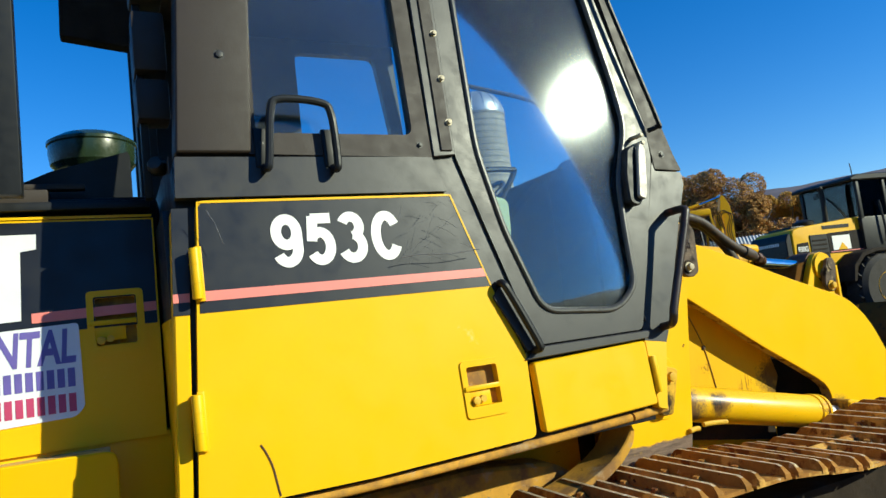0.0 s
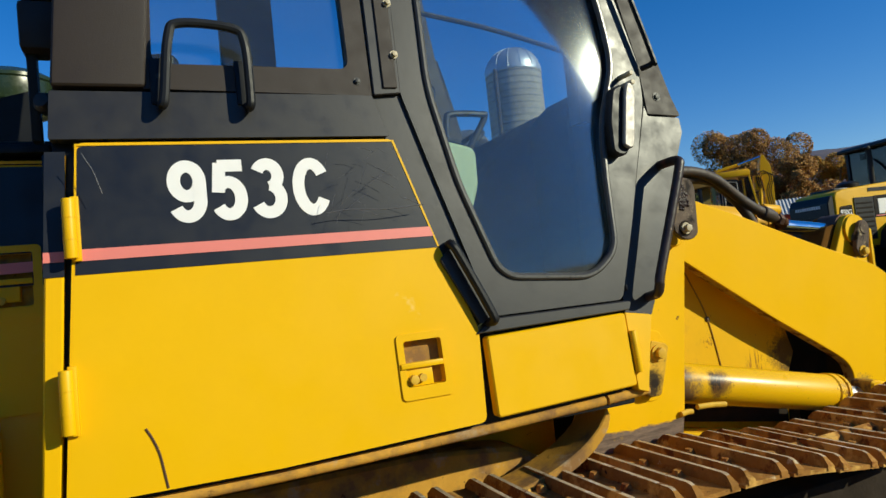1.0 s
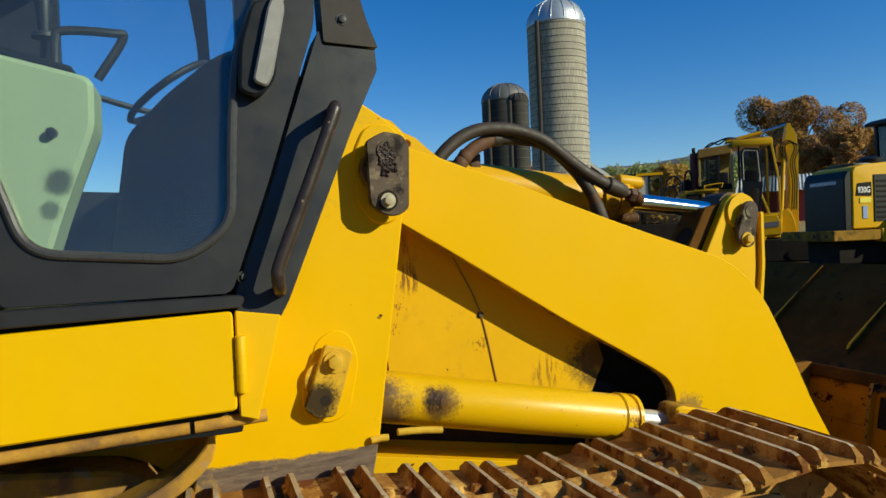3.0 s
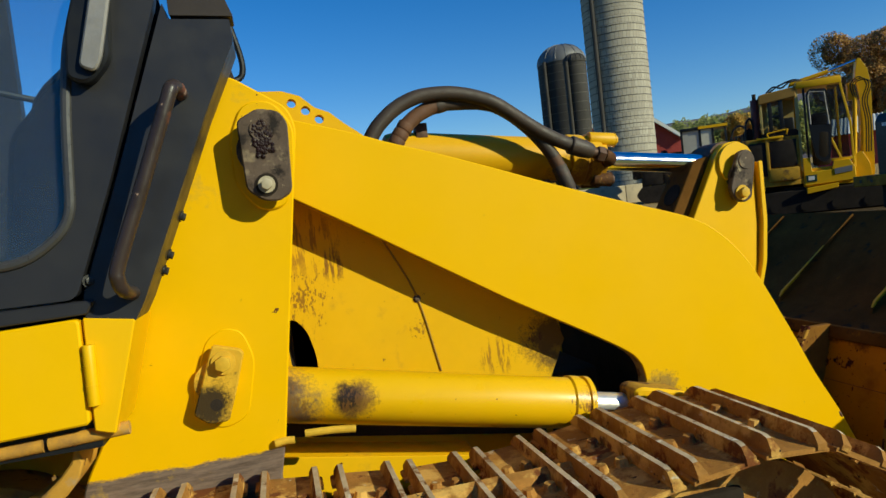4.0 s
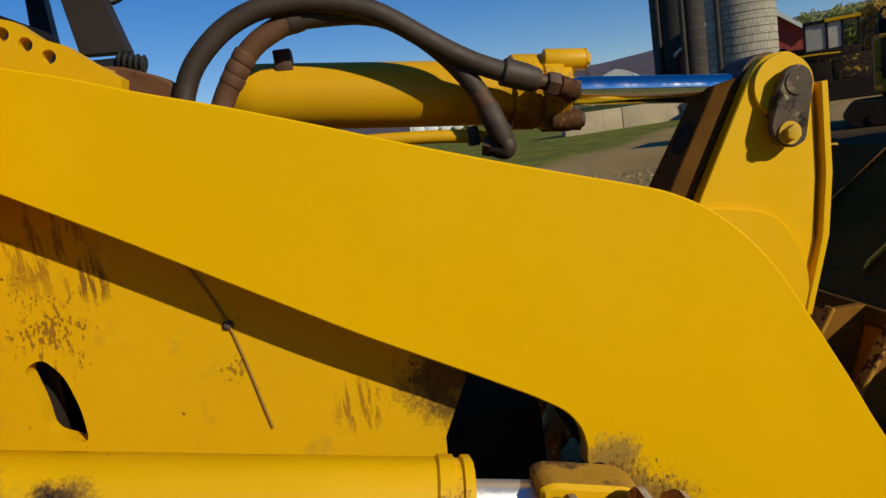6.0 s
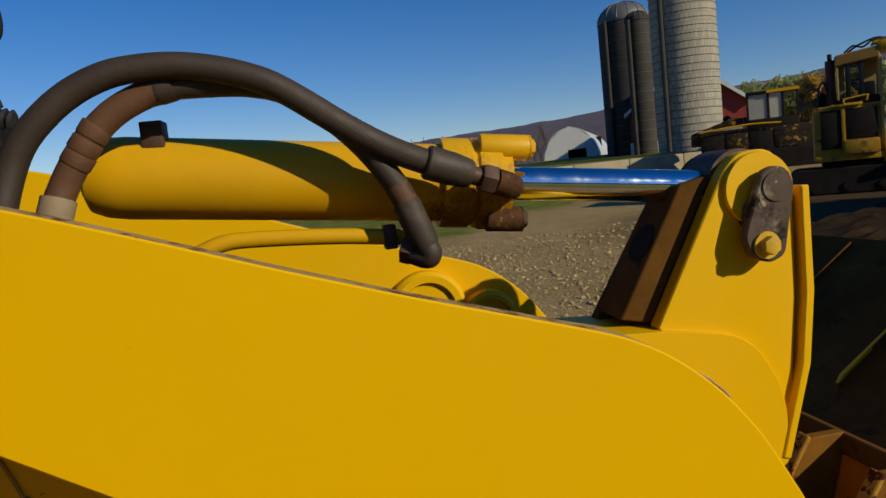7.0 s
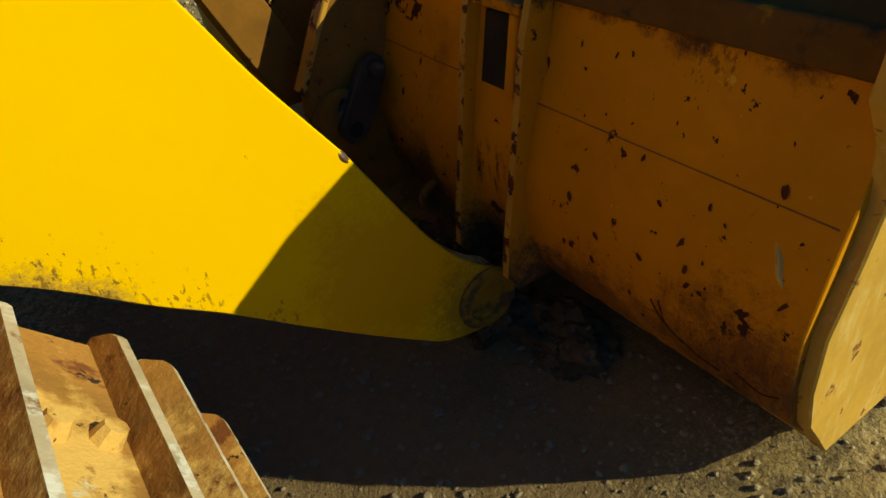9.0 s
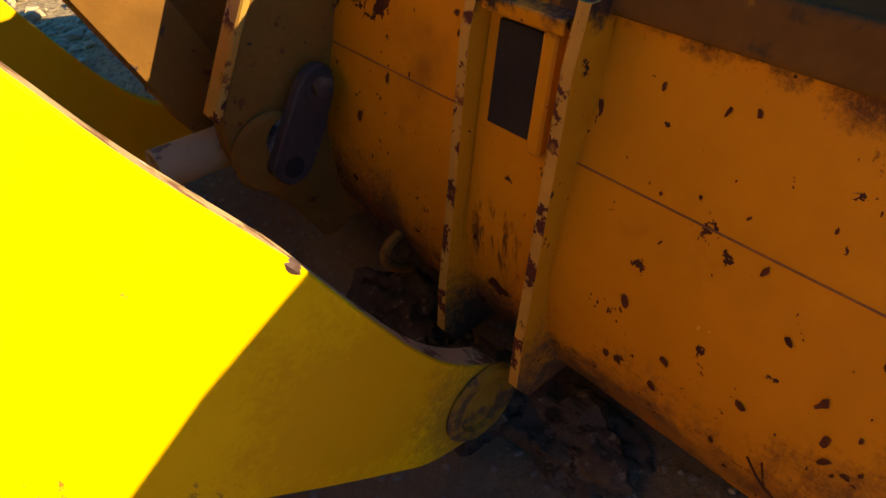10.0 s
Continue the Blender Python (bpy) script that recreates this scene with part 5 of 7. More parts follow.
hose2 = part("hydraulic_hose", h2, hose_mat, loader, "second hydraulic hose with rusty wrapped sleeve")
part("wrap", tube([(1.215, 2.880, 1.490), (1.240, 2.900, 1.580), (1.262, 2.910, 1.632), (1.287, 2.910, 1.672), (1.317, 2.910, 1.712), (1.360, 2.910, 1.750), (1.412, 2.912, 1.776), (1.445, 2.913, 1.784)], 0.0255, n=14), hose_rust, hose2, "rusty brown wrap")
for t in ((1.282, 2.910, 1.664), (1.297, 2.910, 1.686), (1.316, 2.910, 1.710)):
    part("wrap_ring", rod(t, (t[0] + 0.016, t[1], t[2] + 0.021), 0.0278, n=14, bev=0.003), hose_rust, hose2)
part("wrap_end", lathe([(0.0, 0.0), (0.0262, 0.0), (0.0270, 0.008), (0.0255, 0.030), (0.0, 0.030)], (1.438, 2.912, 1.783), (0.98, 0.0, 0.15), 16), hose_mat, hose2, "frayed black sleeve end")
part("cuff", tube([(1.213, 2.878, 1.480), (1.250, 2.905, 1.608)], 0.030, n=14), sleeve, hose2)
part("collar", tube([(1.205, 2.872, 1.470), (1.226, 2.885, 1.530)], 0.034, n=14), sleeve, hose2)
part("band", tube([(1.846, 2.900, 1.571), (1.862, 2.898, 1.535)], 0.0242, n=14), hose_rust, hose2, "reddish brown band")
part("cuff", lathe([(0.0, 0.0), (0.0255, 0.0), (0.028, 0.005), (0.0275, 0.085), (0.0245, 0.094), (0.0, 0.094)], (1.860, 2.898, 1.538), (0.33, -0.05, -0.94), 18), hose_mat, hose2, "crimped dark hose end")
part("fitting", tube([(1.890, 2.893, 1.452), (1.897, 2.893, 1.436), (1.889, 2.899, 1.428), (1.862, 2.915, 1.440)], 0.0225, n=12), hose_mat, hose2)
part("nut", lathe([(0.0, 0.0), (0.027, 0.0), (0.028, 0.004), (0.028, 0.022), (0.0, 0.024)], (1.868, 2.913, 1.440), (-0.85, 0.4, 0.3), 6), rust_metal, hose2)
part("pipe_clamp", box(1.815, 1.840, 2.935, 2.985, 1.448, 1.496, 0.004), rust_metal, hose2, "dark rusty clamp")
part("hydraulic_pipe", tube([(1.405, 2.960, 1.465), (1.455, 2.960, 1.478), (1.505, 2.960, 1.494), (1.565, 2.960, 1.496), (1.725, 2.960, 1.484), (1.865, 2.960, 1.466)], 0.016, n=12), tilt_paint, loader, "yellow hydraulic pipe")
part("hydraulic_pipe", tube([(1.045, 2.860, 1.510), (1.195, 2.860, 1.480), (1.325, 2.880, 1.465)], 0.02, n=12), hose_mat, loader)

# tilt lever: two plates with a flange
lev = rounded([(2.375, 1.212), (2.548, 1.530), (2.585, 1.566), (2.655, 1.570), (2.697, 1.525), (2.707, 1.45), (2.703, 1.25), (2.68, 1.02), (2.64, 0.89), (2.50, 1.02)], [0, 0.03, 0.04, 0.04, 0.04, 0, 0, 0, 0, 0])
L0 = 2.95
lever = part("tilt_lever", prism(lev, L0, L0 + 0.04, 0.003), paint, loader, "yellow tilt lever of two tall plates")
lev2 = [(x - 0.0, z) for x, z in lev]
# Far plate and web are darker and browner than the near plate.
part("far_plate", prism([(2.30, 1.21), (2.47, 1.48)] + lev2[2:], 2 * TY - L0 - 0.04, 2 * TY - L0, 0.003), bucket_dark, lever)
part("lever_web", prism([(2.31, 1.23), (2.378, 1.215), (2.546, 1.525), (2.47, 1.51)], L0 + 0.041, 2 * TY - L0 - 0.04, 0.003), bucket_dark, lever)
part("web_hole", rod((2.400, TY, 1.385), (2.3965, TY, 1.387), 0.046, n=24), mud_and_shade, lever, "dark round cut-out")
fl = [(2.714, 1.482), (2.734, 1.482), (2.734, 1.25), (2.716, 1.09), (2.655, 0.88), (2.636, 0.886), (2.694, 1.09), (2.712, 1.25)]
part("flange", prism(fl, L0 - 0.02, 2 * TY - L0 + 0.02, 0.003), paint, lever)
ringp = lathe([(0.0, 0.0), (0.078, 0.0), (0.080, 0.006), (0.078, 0.014), (0.0, 0.014)], (2.622, L0 + 0.001, 1.485), (0, -1, 0), 36)
part("boss", ringp, paint, lever)
pl = rounded([(2.557, 1.385), (2.572, 1.345), (2.612, 1.328), (2.648, 1.343), (2.677, 1.49), (2.665, 1.52), (2.638, 1.533), (2.603, 1.520)], 0.015)
keeper = part("pin_plate", prism(pl, L0 - 0.050, L0 - 0.026, 0.003), greasy, lever, "grey pin keeper plate")
part("grease_hole", rod((2.633, L0 - 0.0505, 1.488), (2.633, L0 - 0.040, 1.488), 0.018, n=18), mud_and_shade, keeper)
part("ring", lathe([(0.022, 0.0), (0.031, 0.0), (0.031, 0.004), (0.022, 0.004)], (2.633, L0 - 0.050, 1.488), (0, -1, 0), 24), greasy, keeper)
part("bolt", hexbolt((2.603, L0 - 0.050, 1.368), (0, -1, 0), 0.020, 0.026), bolt_yel, keeper)
part("spacer", rod((2.62, L0 - 0.03, 1.43), (2.62, L0 + 0.001, 1.43), 0.045), greasy, keeper)

# ---- bucket ----
BY0, BY1 = 1.912, 2 * YC - 1.912
prof = [(2.99, 0.172), (2.938, 0.235), (2.910, 0.325), (2.908, 0.43), (2.935, 0.53), (2.985, 0.68), (3.012, 0.762)]
upper = [(3.012, 0.762), (3.185, 0.820), (3.22, 0.843), (3.66, 1.199)]


def strip_solid(pts, t, y0, y1, bev=0.002):
    """A bent plate of thickness t."""
    top = []
    for i, p in enumerate(pts):
        a = Vector(pts[max(0, i - 1)])
        c = Vector(pts[min(len(pts) - 1, i + 1)])
        d = (c - a).normalized()
        top.append((p[0] + d.y * t, p[1] - d.x * t))
    return prism(list(pts) + list(reversed(top)), y0, y1, bev)


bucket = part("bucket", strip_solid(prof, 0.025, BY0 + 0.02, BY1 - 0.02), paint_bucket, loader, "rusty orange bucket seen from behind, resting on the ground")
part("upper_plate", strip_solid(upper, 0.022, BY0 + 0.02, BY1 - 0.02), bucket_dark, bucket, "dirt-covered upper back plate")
part("floor_plate", prism([(2.99, 0.172), (3.03, 0.112), (3.95, 0.035), (3.95, 0.06), (3.05, 0.15), (3.012, 0.182)], BY0 + 0.02, BY1 - 0.02), bucket_edge, bucket)
side_paint = surf("bucket_side_paint", spec=0.2, col=(0.50, 0.27, 0.04), rough=0.6, var=0.2, vscale=5, streak=((0.66, 0.48, 0.20), 30, (1, 1, 0.25), 0.6), spots=(((0.20, 0.08, 0.02), 20, 0.64, 0.03),), bump=0.2, bscale=50)
side = [(2.99, 0.172), (2.950, 0.235), (2.928, 0.325), (2.927, 0.43), (2.962, 0.53), (2.980, 0.60), (2.966, 0.68), (2.922, 0.750), (2.938, 0.822), (3.04, 0.890), (3.25, 0.996), (3.62, 1.205), (3.69, 1.205), (3.80, 0.65), (4.0, 0.08), (3.98, 0.03), (3.03, 0.105)]
for y in (BY0, BY1 - 0.025):
    part("side_plate", prism(side, y, y + 0.025, 0.003), side_paint, bucket, "worn orange side plate")
part("fold_bar", prism(rounded([(2.985, 0.735), (3.02, 0.73), (3.04, 0.775), (3.0, 0.79)], 0.01), BY0 + 0.03, BY1 - 0.03, 0.004), bucket_dark, bucket, "rusty weld along the fold")
part("seam", tube([(2.950, BY0 + 0.03, 0.575), (2.95 - 0.0, BY1 - 0.03, 0.575)], 0.0014, n=6), surf("rusty_seam", (0.20, 0.065, 0.010), 0.85, var=0.4, vscale=14, bump=0.4), bucket)
for gy in (2.385, 2.905, 3.425, 3.90):
    # The sides take the dark brown to imitate the shade on them.
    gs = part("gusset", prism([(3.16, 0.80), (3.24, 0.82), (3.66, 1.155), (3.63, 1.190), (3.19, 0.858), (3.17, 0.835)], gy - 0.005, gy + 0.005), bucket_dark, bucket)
    # Bright strip imitates the sunlit edge; its taper and short length follow the light.
    we = prism([(3.188, 0.854), (3.45, 1.043), (3.448, 1.053), (3.186, 0.864), (3.168, 0.840), (3.174, 0.836)], gy - 0.007, gy + 0.007)
    for v in we.verts:
        k = (v.co.x - 3.168) / 0.392
        v.co.y = gy + (v.co.y - gy) * (0.5 if k < 0.02 else max(0.35, 0.95 - 0.75 * k))
    part("worn_edge", we, cyl_paint, gs, "bright yellow edge shaped as the sun catches it")


def back_x(z):
    """The outside of the bucket's back at a height."""
    return float(np.interp(z, [p[1] for p in prof], [p[0] for p in prof]))


def rust_flakes():
    """Patches of flaked paint and rust on the back, with a few long scratches."""
    rng = random.Random(77)
    bm = bmesh.new()
    for k in range(90):
        y = 1.95 + 0.95 * rng.random() ** 1.5
        z = rng.uniform(0.24, 0.73) if k % 3 else rng.uniform(0.40, 0.73)
        long, wide, tilt = rng.choice((0.0018, 0.0022, 0.003, 0.004, 0.006, 0.009)), rng.uniform(0.35, 0.7), rng.uniform(0.9, 2.3)
        ring = []
        for i in range(9):
            a = 2 * math.pi * i / 9
            r = rng.uniform(0.65, 1.2)
            u, w = long * r * math.cos(a), long * wide * r * math.sin(a)
            yy, zz = y + u * math.cos(tilt) - w * math.sin(tilt), z + u * math.sin(tilt) + w * math.cos(tilt)
            ring.append(bm.verts.new((back_x(zz) - 0.0016, yy, zz)))
        bm.faces.new(ring)
    tagged(part("rust_flaking", bm, surf("red_rust_flake", (0.085, 0.022, 0.009), 0.9, spec=0.1, var=0.4, vscale=30, bump=0.4, bscale=200), bucket, "dark red rust flakes"), kind="stuff")
    sc = None
    for pts in (((2.17, 0.345), (2.155, 0.325), (2.14, 0.300), (2.115, 0.278)), ((2.155, 0.352), (2.15, 0.335), (2.145, 0.31)), ((2.12, 0.285), (2.09, 0.268), (2.05, 0.262)), ((2.02, 0.29), (1.98, 0.275), (1.95, 0.295))):
        sc = tube([(back_x(z) - 0.0005, y, z) for y, z in pts], 0.0013, n=5, per=4, bm=sc)
    tagged(part("scratches", sc, surf("rust_scratch", (0.060, 0.018, 0.008), 0.9, spec=0.1, bump=0.2), bucket, "rusty scratches"), kind="stuff")
    part("bare_scrape", tube([(back_x(z) + 0.001, y, z) for y, z in ((2.005, 0.532), (1.995, 0.515), (1.988, 0.495), (1.978, 0.480))], 0.0042, n=7, per=4, squash=lambda t: 0.3 + math.sin(math.pi * t)), surf("pale_scrape", (0.46, 0.30, 0.08), 0.8, var=0.3, vscale=30), bucket, "pale bare scrape")


rust_flakes()


def hinge_bracket(y0, y1):
    rib = [(3.00, 0.752), (2.955, 0.757), (2.932, 0.69), (2.892, 0.48), (2.860, 0.32), (2.850, 0.245), (2.875, 0.205), (2.96, 0.20), (2.94, 0.25), (2.93, 0.40), (2.96, 0.55)]
    for y in (y0, y1):
        edge_faces(part("rib", prism(rib, y - 0.008, y + 0.008), paint_bucket, bucket, "bucket rib with pale chipped edge"), bucket_edge)
    part("bracket_plate", prism([(2.975, 0.745), (2.99, 0.745), (2.955, 0.60), (2.925, 0.45), (2.910, 0.45), (2.940, 0.60)], y0 + 0.011, y1 - 0.011), paint_bucket, bucket)
    # Nearly flush dark block stands for the shade inside the pocket.
    part("pocket", prism([(2.9605, 0.706), (2.985, 0.706), (2.955, 0.585), (2.9345, 0.585)], y0 + 0.050, y1 - 0.030), mud_and_shade, bucket)
    part("pocket_rim", prism([(2.950, 0.715), (2.985, 0.715), (2.955, 0.578), (2.922, 0.578)], y0 + 0.028, y0 + 0.049, 0.003), paint_bucket, bucket)
    part("pocket_lip", prism([(2.948, 0.735), (2.988, 0.735), (2.983, 0.717), (2.948, 0.717)], y0 + 0.02, y1 - 0.011, 0.002), paint_bucket, bucket)
    part("pivot_pin", rod((2.835, y0 + 0.075, 0.165), (2.835, y1 - 0.01, 0.165), 0.04, n=20), mud_and_shade, bucket)


hinge_bracket(2.466, 2.618)
hinge_bracket(2 * YC - 2.618, 2 * YC - 2.466)
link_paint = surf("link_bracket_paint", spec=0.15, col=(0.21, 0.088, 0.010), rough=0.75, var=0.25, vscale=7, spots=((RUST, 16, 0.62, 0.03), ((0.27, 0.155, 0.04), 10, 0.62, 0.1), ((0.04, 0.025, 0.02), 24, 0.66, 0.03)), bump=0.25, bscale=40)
link_pts = rounded([(3.01, 0.79), (2.90, 0.79), (2.81, 0.645), (2.738, 0.525), (2.735, 0.46), (2.765, 0.39), (2.81, 0.33), (2.865, 0.215), (2.94, 0.24), (2.95, 0.53)], [0, 0.02, 0, 0.02, 0.04, 0.04, 0.03, 0.02, 0, 0])
strip_pts = [(2.895, 0.800), (2.803, 0.655), (2.728, 0.530), (2.738, 0.522), (2.812, 0.643), (2.905, 0.790)]
for y in (2.95, 3.20):
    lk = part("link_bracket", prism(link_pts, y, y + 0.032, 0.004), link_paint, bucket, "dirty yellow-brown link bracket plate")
    part("worn_edge", prism(strip_pts, y - 0.004, y + 0.036, 0.003), bucket_edge, lk, "thick chipped yellow edge")
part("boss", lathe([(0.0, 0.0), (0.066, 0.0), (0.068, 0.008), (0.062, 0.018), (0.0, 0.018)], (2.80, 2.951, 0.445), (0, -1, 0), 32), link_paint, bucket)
pk = rounded([(2.775, 0.43), (2.80, 0.392), (2.835, 0.395), (2.872, 0.44), (2.918, 0.525), (2.915, 0.562), (2.885, 0.572), (2.855, 0.550)], 0.016)
dark_grease = surf("dark_greasy_steel", (0.05, 0.034, 0.024), 0.6, spec=0.2, var=0.35, vscale=12, spots=(((0.16, 0.10, 0.05), 14, 0.58, 0.1),), bump=0.4, bscale=70)
pkp = part("pin_plate", prism(pk, 2.908, 2.930, 0.003), dark_grease, bucket, "dark greasy pin keeper plate")
part("grease_hole", rod((2.815, 2.9075, 0.425), (2.815, 2.92, 0.425), 0.018, n=18), mud_and_shade, pkp)
part("bolt", hexbolt((2.888, 2.908, 0.540), (0, -1, 0), 0.017, 0.020), dark_grease, pkp)
part("spacer", rod((2.83, 2.928, 0.46), (2.83, 2.955, 0.46), 0.04, n=20), greasy, pkp)
part("hook", tube([(2.93, 2.80, 0.285), (2.895, 2.80, 0.272), (2.885, 2.80, 0.245), (2.905, 2.80, 0.215), (2.935, 2.80, 0.195)], 0.010, n=8), link_paint, bucket)
# The link takes the dark bracket paint in place of the shade on it.
lnk = prism(rounded([(2.58, 0.95), (2.66, 0.92), (2.80, 0.58), (2.82, 0.44), (2.76, 0.40), (2.715, 0.50), (2.62, 0.75)], 0.02), 3.06, 3.14, 0.006)
part("tilt_link", lnk, link_paint, loader, "short tilt link, coloured dark as if in shade")
part("link_pin", rod((2.64, 3.02, 0.455), (2.77, 3.02, 0.445), 0.034, n=20, bev=0.003), surf("pale_dusty_pipe", (0.34, 0.21, 0.07), 0.75, var=0.2, vscale=12, spots=(((0.12, 0.07, 0.03), 18, 0.6, 0.05),)), loader, "pale dusty pin end")

# ---- tracks ----
IX, IZ, IR = 1.85, 0.43, 0.40
SX, SZ = -0.95, 0.43


def track_point(s):
    """The place and turn of a shoe at a length s along the track's outside, from the top run's front forward."""
    top_len = IX - SX
    arc = math.pi * (IR)
    if s < 0:
        x = IX + s
        u = 2 * math.pi * (x - 0.6) / 1.25
        if x < 0.6:
            return (x, IZ + IR, 0.0)
        return (x, IZ + IR - 0.026 * (1 - math.cos(u)), 0.026 * math.sin(u) * 2 * math.pi / 1.25)
    if s < arc:
        a = s / IR
        return (IX + IR * math.sin(a), IZ + IR * math.cos(a), a)
    s2 = s - arc
    if s2 < top_len:
        return (IX - s2, IZ - IR, math.pi)
    a = (s2 - top_len) / IR
    return (SX - IR * math.sin(a), SZ - IR * math.cos(a), math.pi + a)


def shoe_mesh():
    """A double-grouser shoe: u along the track, y across, w outward."""
    W = 0.245
    bm = prism([(-0.066, -0.012), (0.066, -0.012), (0.066, 0.0), (-0.066, 0.0)], -W + 0.004, W - 0.004)
    for side in (-1, 1):
        for y0, y1, reach in ((-W + 0.004, -0.175, 0.079), (-0.175, -0.135, 0.061), (-0.135, -0.055, 0.080), (-0.055, -0.02, 0.058), (-0.02, 0.02, 0.079), (0.02, 0.055, 0.058), (0.055, 0.135, 0.080), (0.135, 0.175, 0.061), (0.175, W - 0.004, 0.079)):
            e = [(side * 0.066, -0.012), (side * reach, -0.013), (side * reach, -0.005), (side * 0.066, 0.0)]
            prism(e if side > 0 else list(reversed(e)), y0, y1, bm=bm)
    for u in (-0.0585, 0.0585):
        rib = [(-W, -0.006), (W, -0.006), (W, 0.008), (W - 0.02, 0.028), (W - 0.035, 0.033), (-W + 0.035, 0.033), (-W + 0.02, 0.028), (-W, 0.008)]
        b = bmesh.new()
        lo = [b.verts.new((u - 0.012, y, w)) for y, w in rib]
        hi = [b.verts.new((u + 0.012, y, w)) for y, w in rib]
        for v in lo[3:7]:
            v.co.x += 0.006
        for v in hi[3:7]:
            v.co.x -= 0.006
        b.faces.new(lo)
        b.faces.new(list(reversed(hi)))
        for i in range(len(rib)):
            j = (i + 1) % len(rib)
            b.faces.new((lo[i], lo[j], hi[j], hi[i]))
        bmesh.ops.recalc_face_normals(b, faces=b.faces)
        merge(bm, b)
    for u, y in ((-0.024, -0.072), (0.026, -0.072), (-0.024, 0.072), (0.026, 0.072)):
        rod((u, y, -0.001), (u, y, 0.017), 0.0175, 0.012, n=9, bm=bm)
    me = mesh_of("shoe", bm, shoe_mat)
    me.materials.append(grouser_mat)
    for p in me.polygons:
        zz = [me.vertices[i].co.z for i in p.vertices]
        if min(zz) > 0.02:
            p.material_index = 1
    return me


SHOE = shoe_mesh()
PITCH = 0.1757


def build_track(yc, first_label):
    tr = part("track", box(-0.9, 1.85, yc - 0.09, yc + 0.09, 0.12, 0.70, 0.02), mud_and_shade, loader, first_label)
    part("idler", rod((IX, yc - 0.07, IZ), (IX, yc + 0.07, IZ), IR - 0.075, n=40, bev=0.01), shoe_mat, tr, "rusty front idler wheel")
    part("sprocket", rod((SX, yc - 0.07, SZ), (SX, yc + 0.07, SZ), IR - 0.075, n=40), shoe_mat, tr)
    part("chain", rod((SX, yc, IZ + IR - 0.05), (IX, yc, IZ + IR - 0.05), 0.03, n=8), shoe_mat, tr)
    total = 2 * (IX - SX) + 2 * math.pi * IR
    n = int(round(total / PITCH))
    s0 = 1.170 - IX
    rng = random.Random(7)
    for k in range(n):
        s = s0 + k * total / n
        if s > total - (IX - SX) :
            s -= total
        x, z, a = track_point(s)
        ob = new("shoe", SHOE)
        ob.parent = tr
        ob.matrix_basis = Matrix.Translation((x, yc, z)) @ Euler((rng.uniform(-0.006, 0.006), a + rng.uniform(-0.012, 0.012), rng.uniform(-0.004, 0.004))).to_matrix().to_4x4()
    return tr


build_track(2.10, "rusty steel track with double-grouser shoes")
build_track(2 * YC - 2.10, "far rusty steel track")
part("belly", box(-0.9, 1.6, 2.70, 2 * YC - 2.70, 0.45, 1.25, 0.02), mud_and_shade, loader)
part("front_cross_frame", box(0.85, 1.0, 2.70, 2 * YC - 2.70, 0.8, 1.30, 0.02), paint_worn, loader)
# Added dark box, so that the arch under the arm looks shaded.
part("cross_beam", box(2.03, 2.16, 2.74, 2 * YC - 2.74, 0.55, 1.02, 0.02), mud_and_shade, loader, "dark box for the shade seen through the arm's arch")
# Added to hide the sky-lit ground, which keeps this gap dark.
part("front_axle_beam", box(1.55, 1.88, 2.78, 2 * YC - 2.78, 0.32, 0.84, 0.03), mud_and_shade, loader, "dark beam added between the tracks to darken the gap")


# ---- the yard and the distance ----
def spot(az, dist, x0=0.5, y0=0.8):
    """A place on the ground at an azimuth from +y towards +x."""
    x, y = x0 + dist * math.sin(radians(az)), y0 + dist * math.cos(radians(az))
    return Vector((x, y, ground_height(x, y)))


far_yellow = surf("far_yellow_paint", (0.74, 0.40, 0.005), 0.45, spec=0.25, var=0.08, vscale=2, spots=((DIRT, 5, 0.70, 0.1),), bump=0.03)
far_black = surf("far_black_paint", spec=0.3, col=(0.012, 0.012, 0.013), rough=0.45, var=0.2, vscale=3, bump=0.03)
# Dark for dirt, and for the shade on the machines' lower parts.
far_dark = surf("far_dirty_steel", spec=0.12, col=(0.026, 0.02, 0.016), rough=0.8, var=0.3, vscale=3, bump=0.2)
far_grey = surf("far_grey_decal", (0.022, 0.018, 0.016), 0.75, spec=0.15, var=0.1, bump=0)
tyre_mat = surf("far_tyre", (0.03, 0.026, 0.023), 0.85, var=0.3, vscale=6, bump=0.3, bscale=40)
concrete = surf("weathered_concrete", (0.42, 0.34, 0.225), 0.9, var=0.15, vscale=1.2, spots=(((0.24, 0.21, 0.17), 2.5, 0.56, 0.2),), bump=0.4, bscale=14)
red_wall = surf("barn_red", (0.36, 0.045, 0.035), 0.7, var=0.12, vscale=0.8, bump=0.1)
white_paint = surf("white_paint", (0.78, 0.77, 0.74), 0.6, var=0.05, vscale=1, bump=0.05)
tin = surf("galvanised_roof", (0.55, 0.56, 0.58), 0.4, metal=0.6, var=0.1, vscale=1, bump=0.05)
bark = surf("bark", (0.10, 0.075, 0.055), 0.9, var=0.25, vscale=5, bump=0.4, bscale=20)


dim_far = surf("dirty_far_yellow", (0.30, 0.16, 0.02), 0.75, spec=0.1, var=0.3, vscale=4, spots=((DIRT, 5, 0.52, 0.12),), bump=0.1)


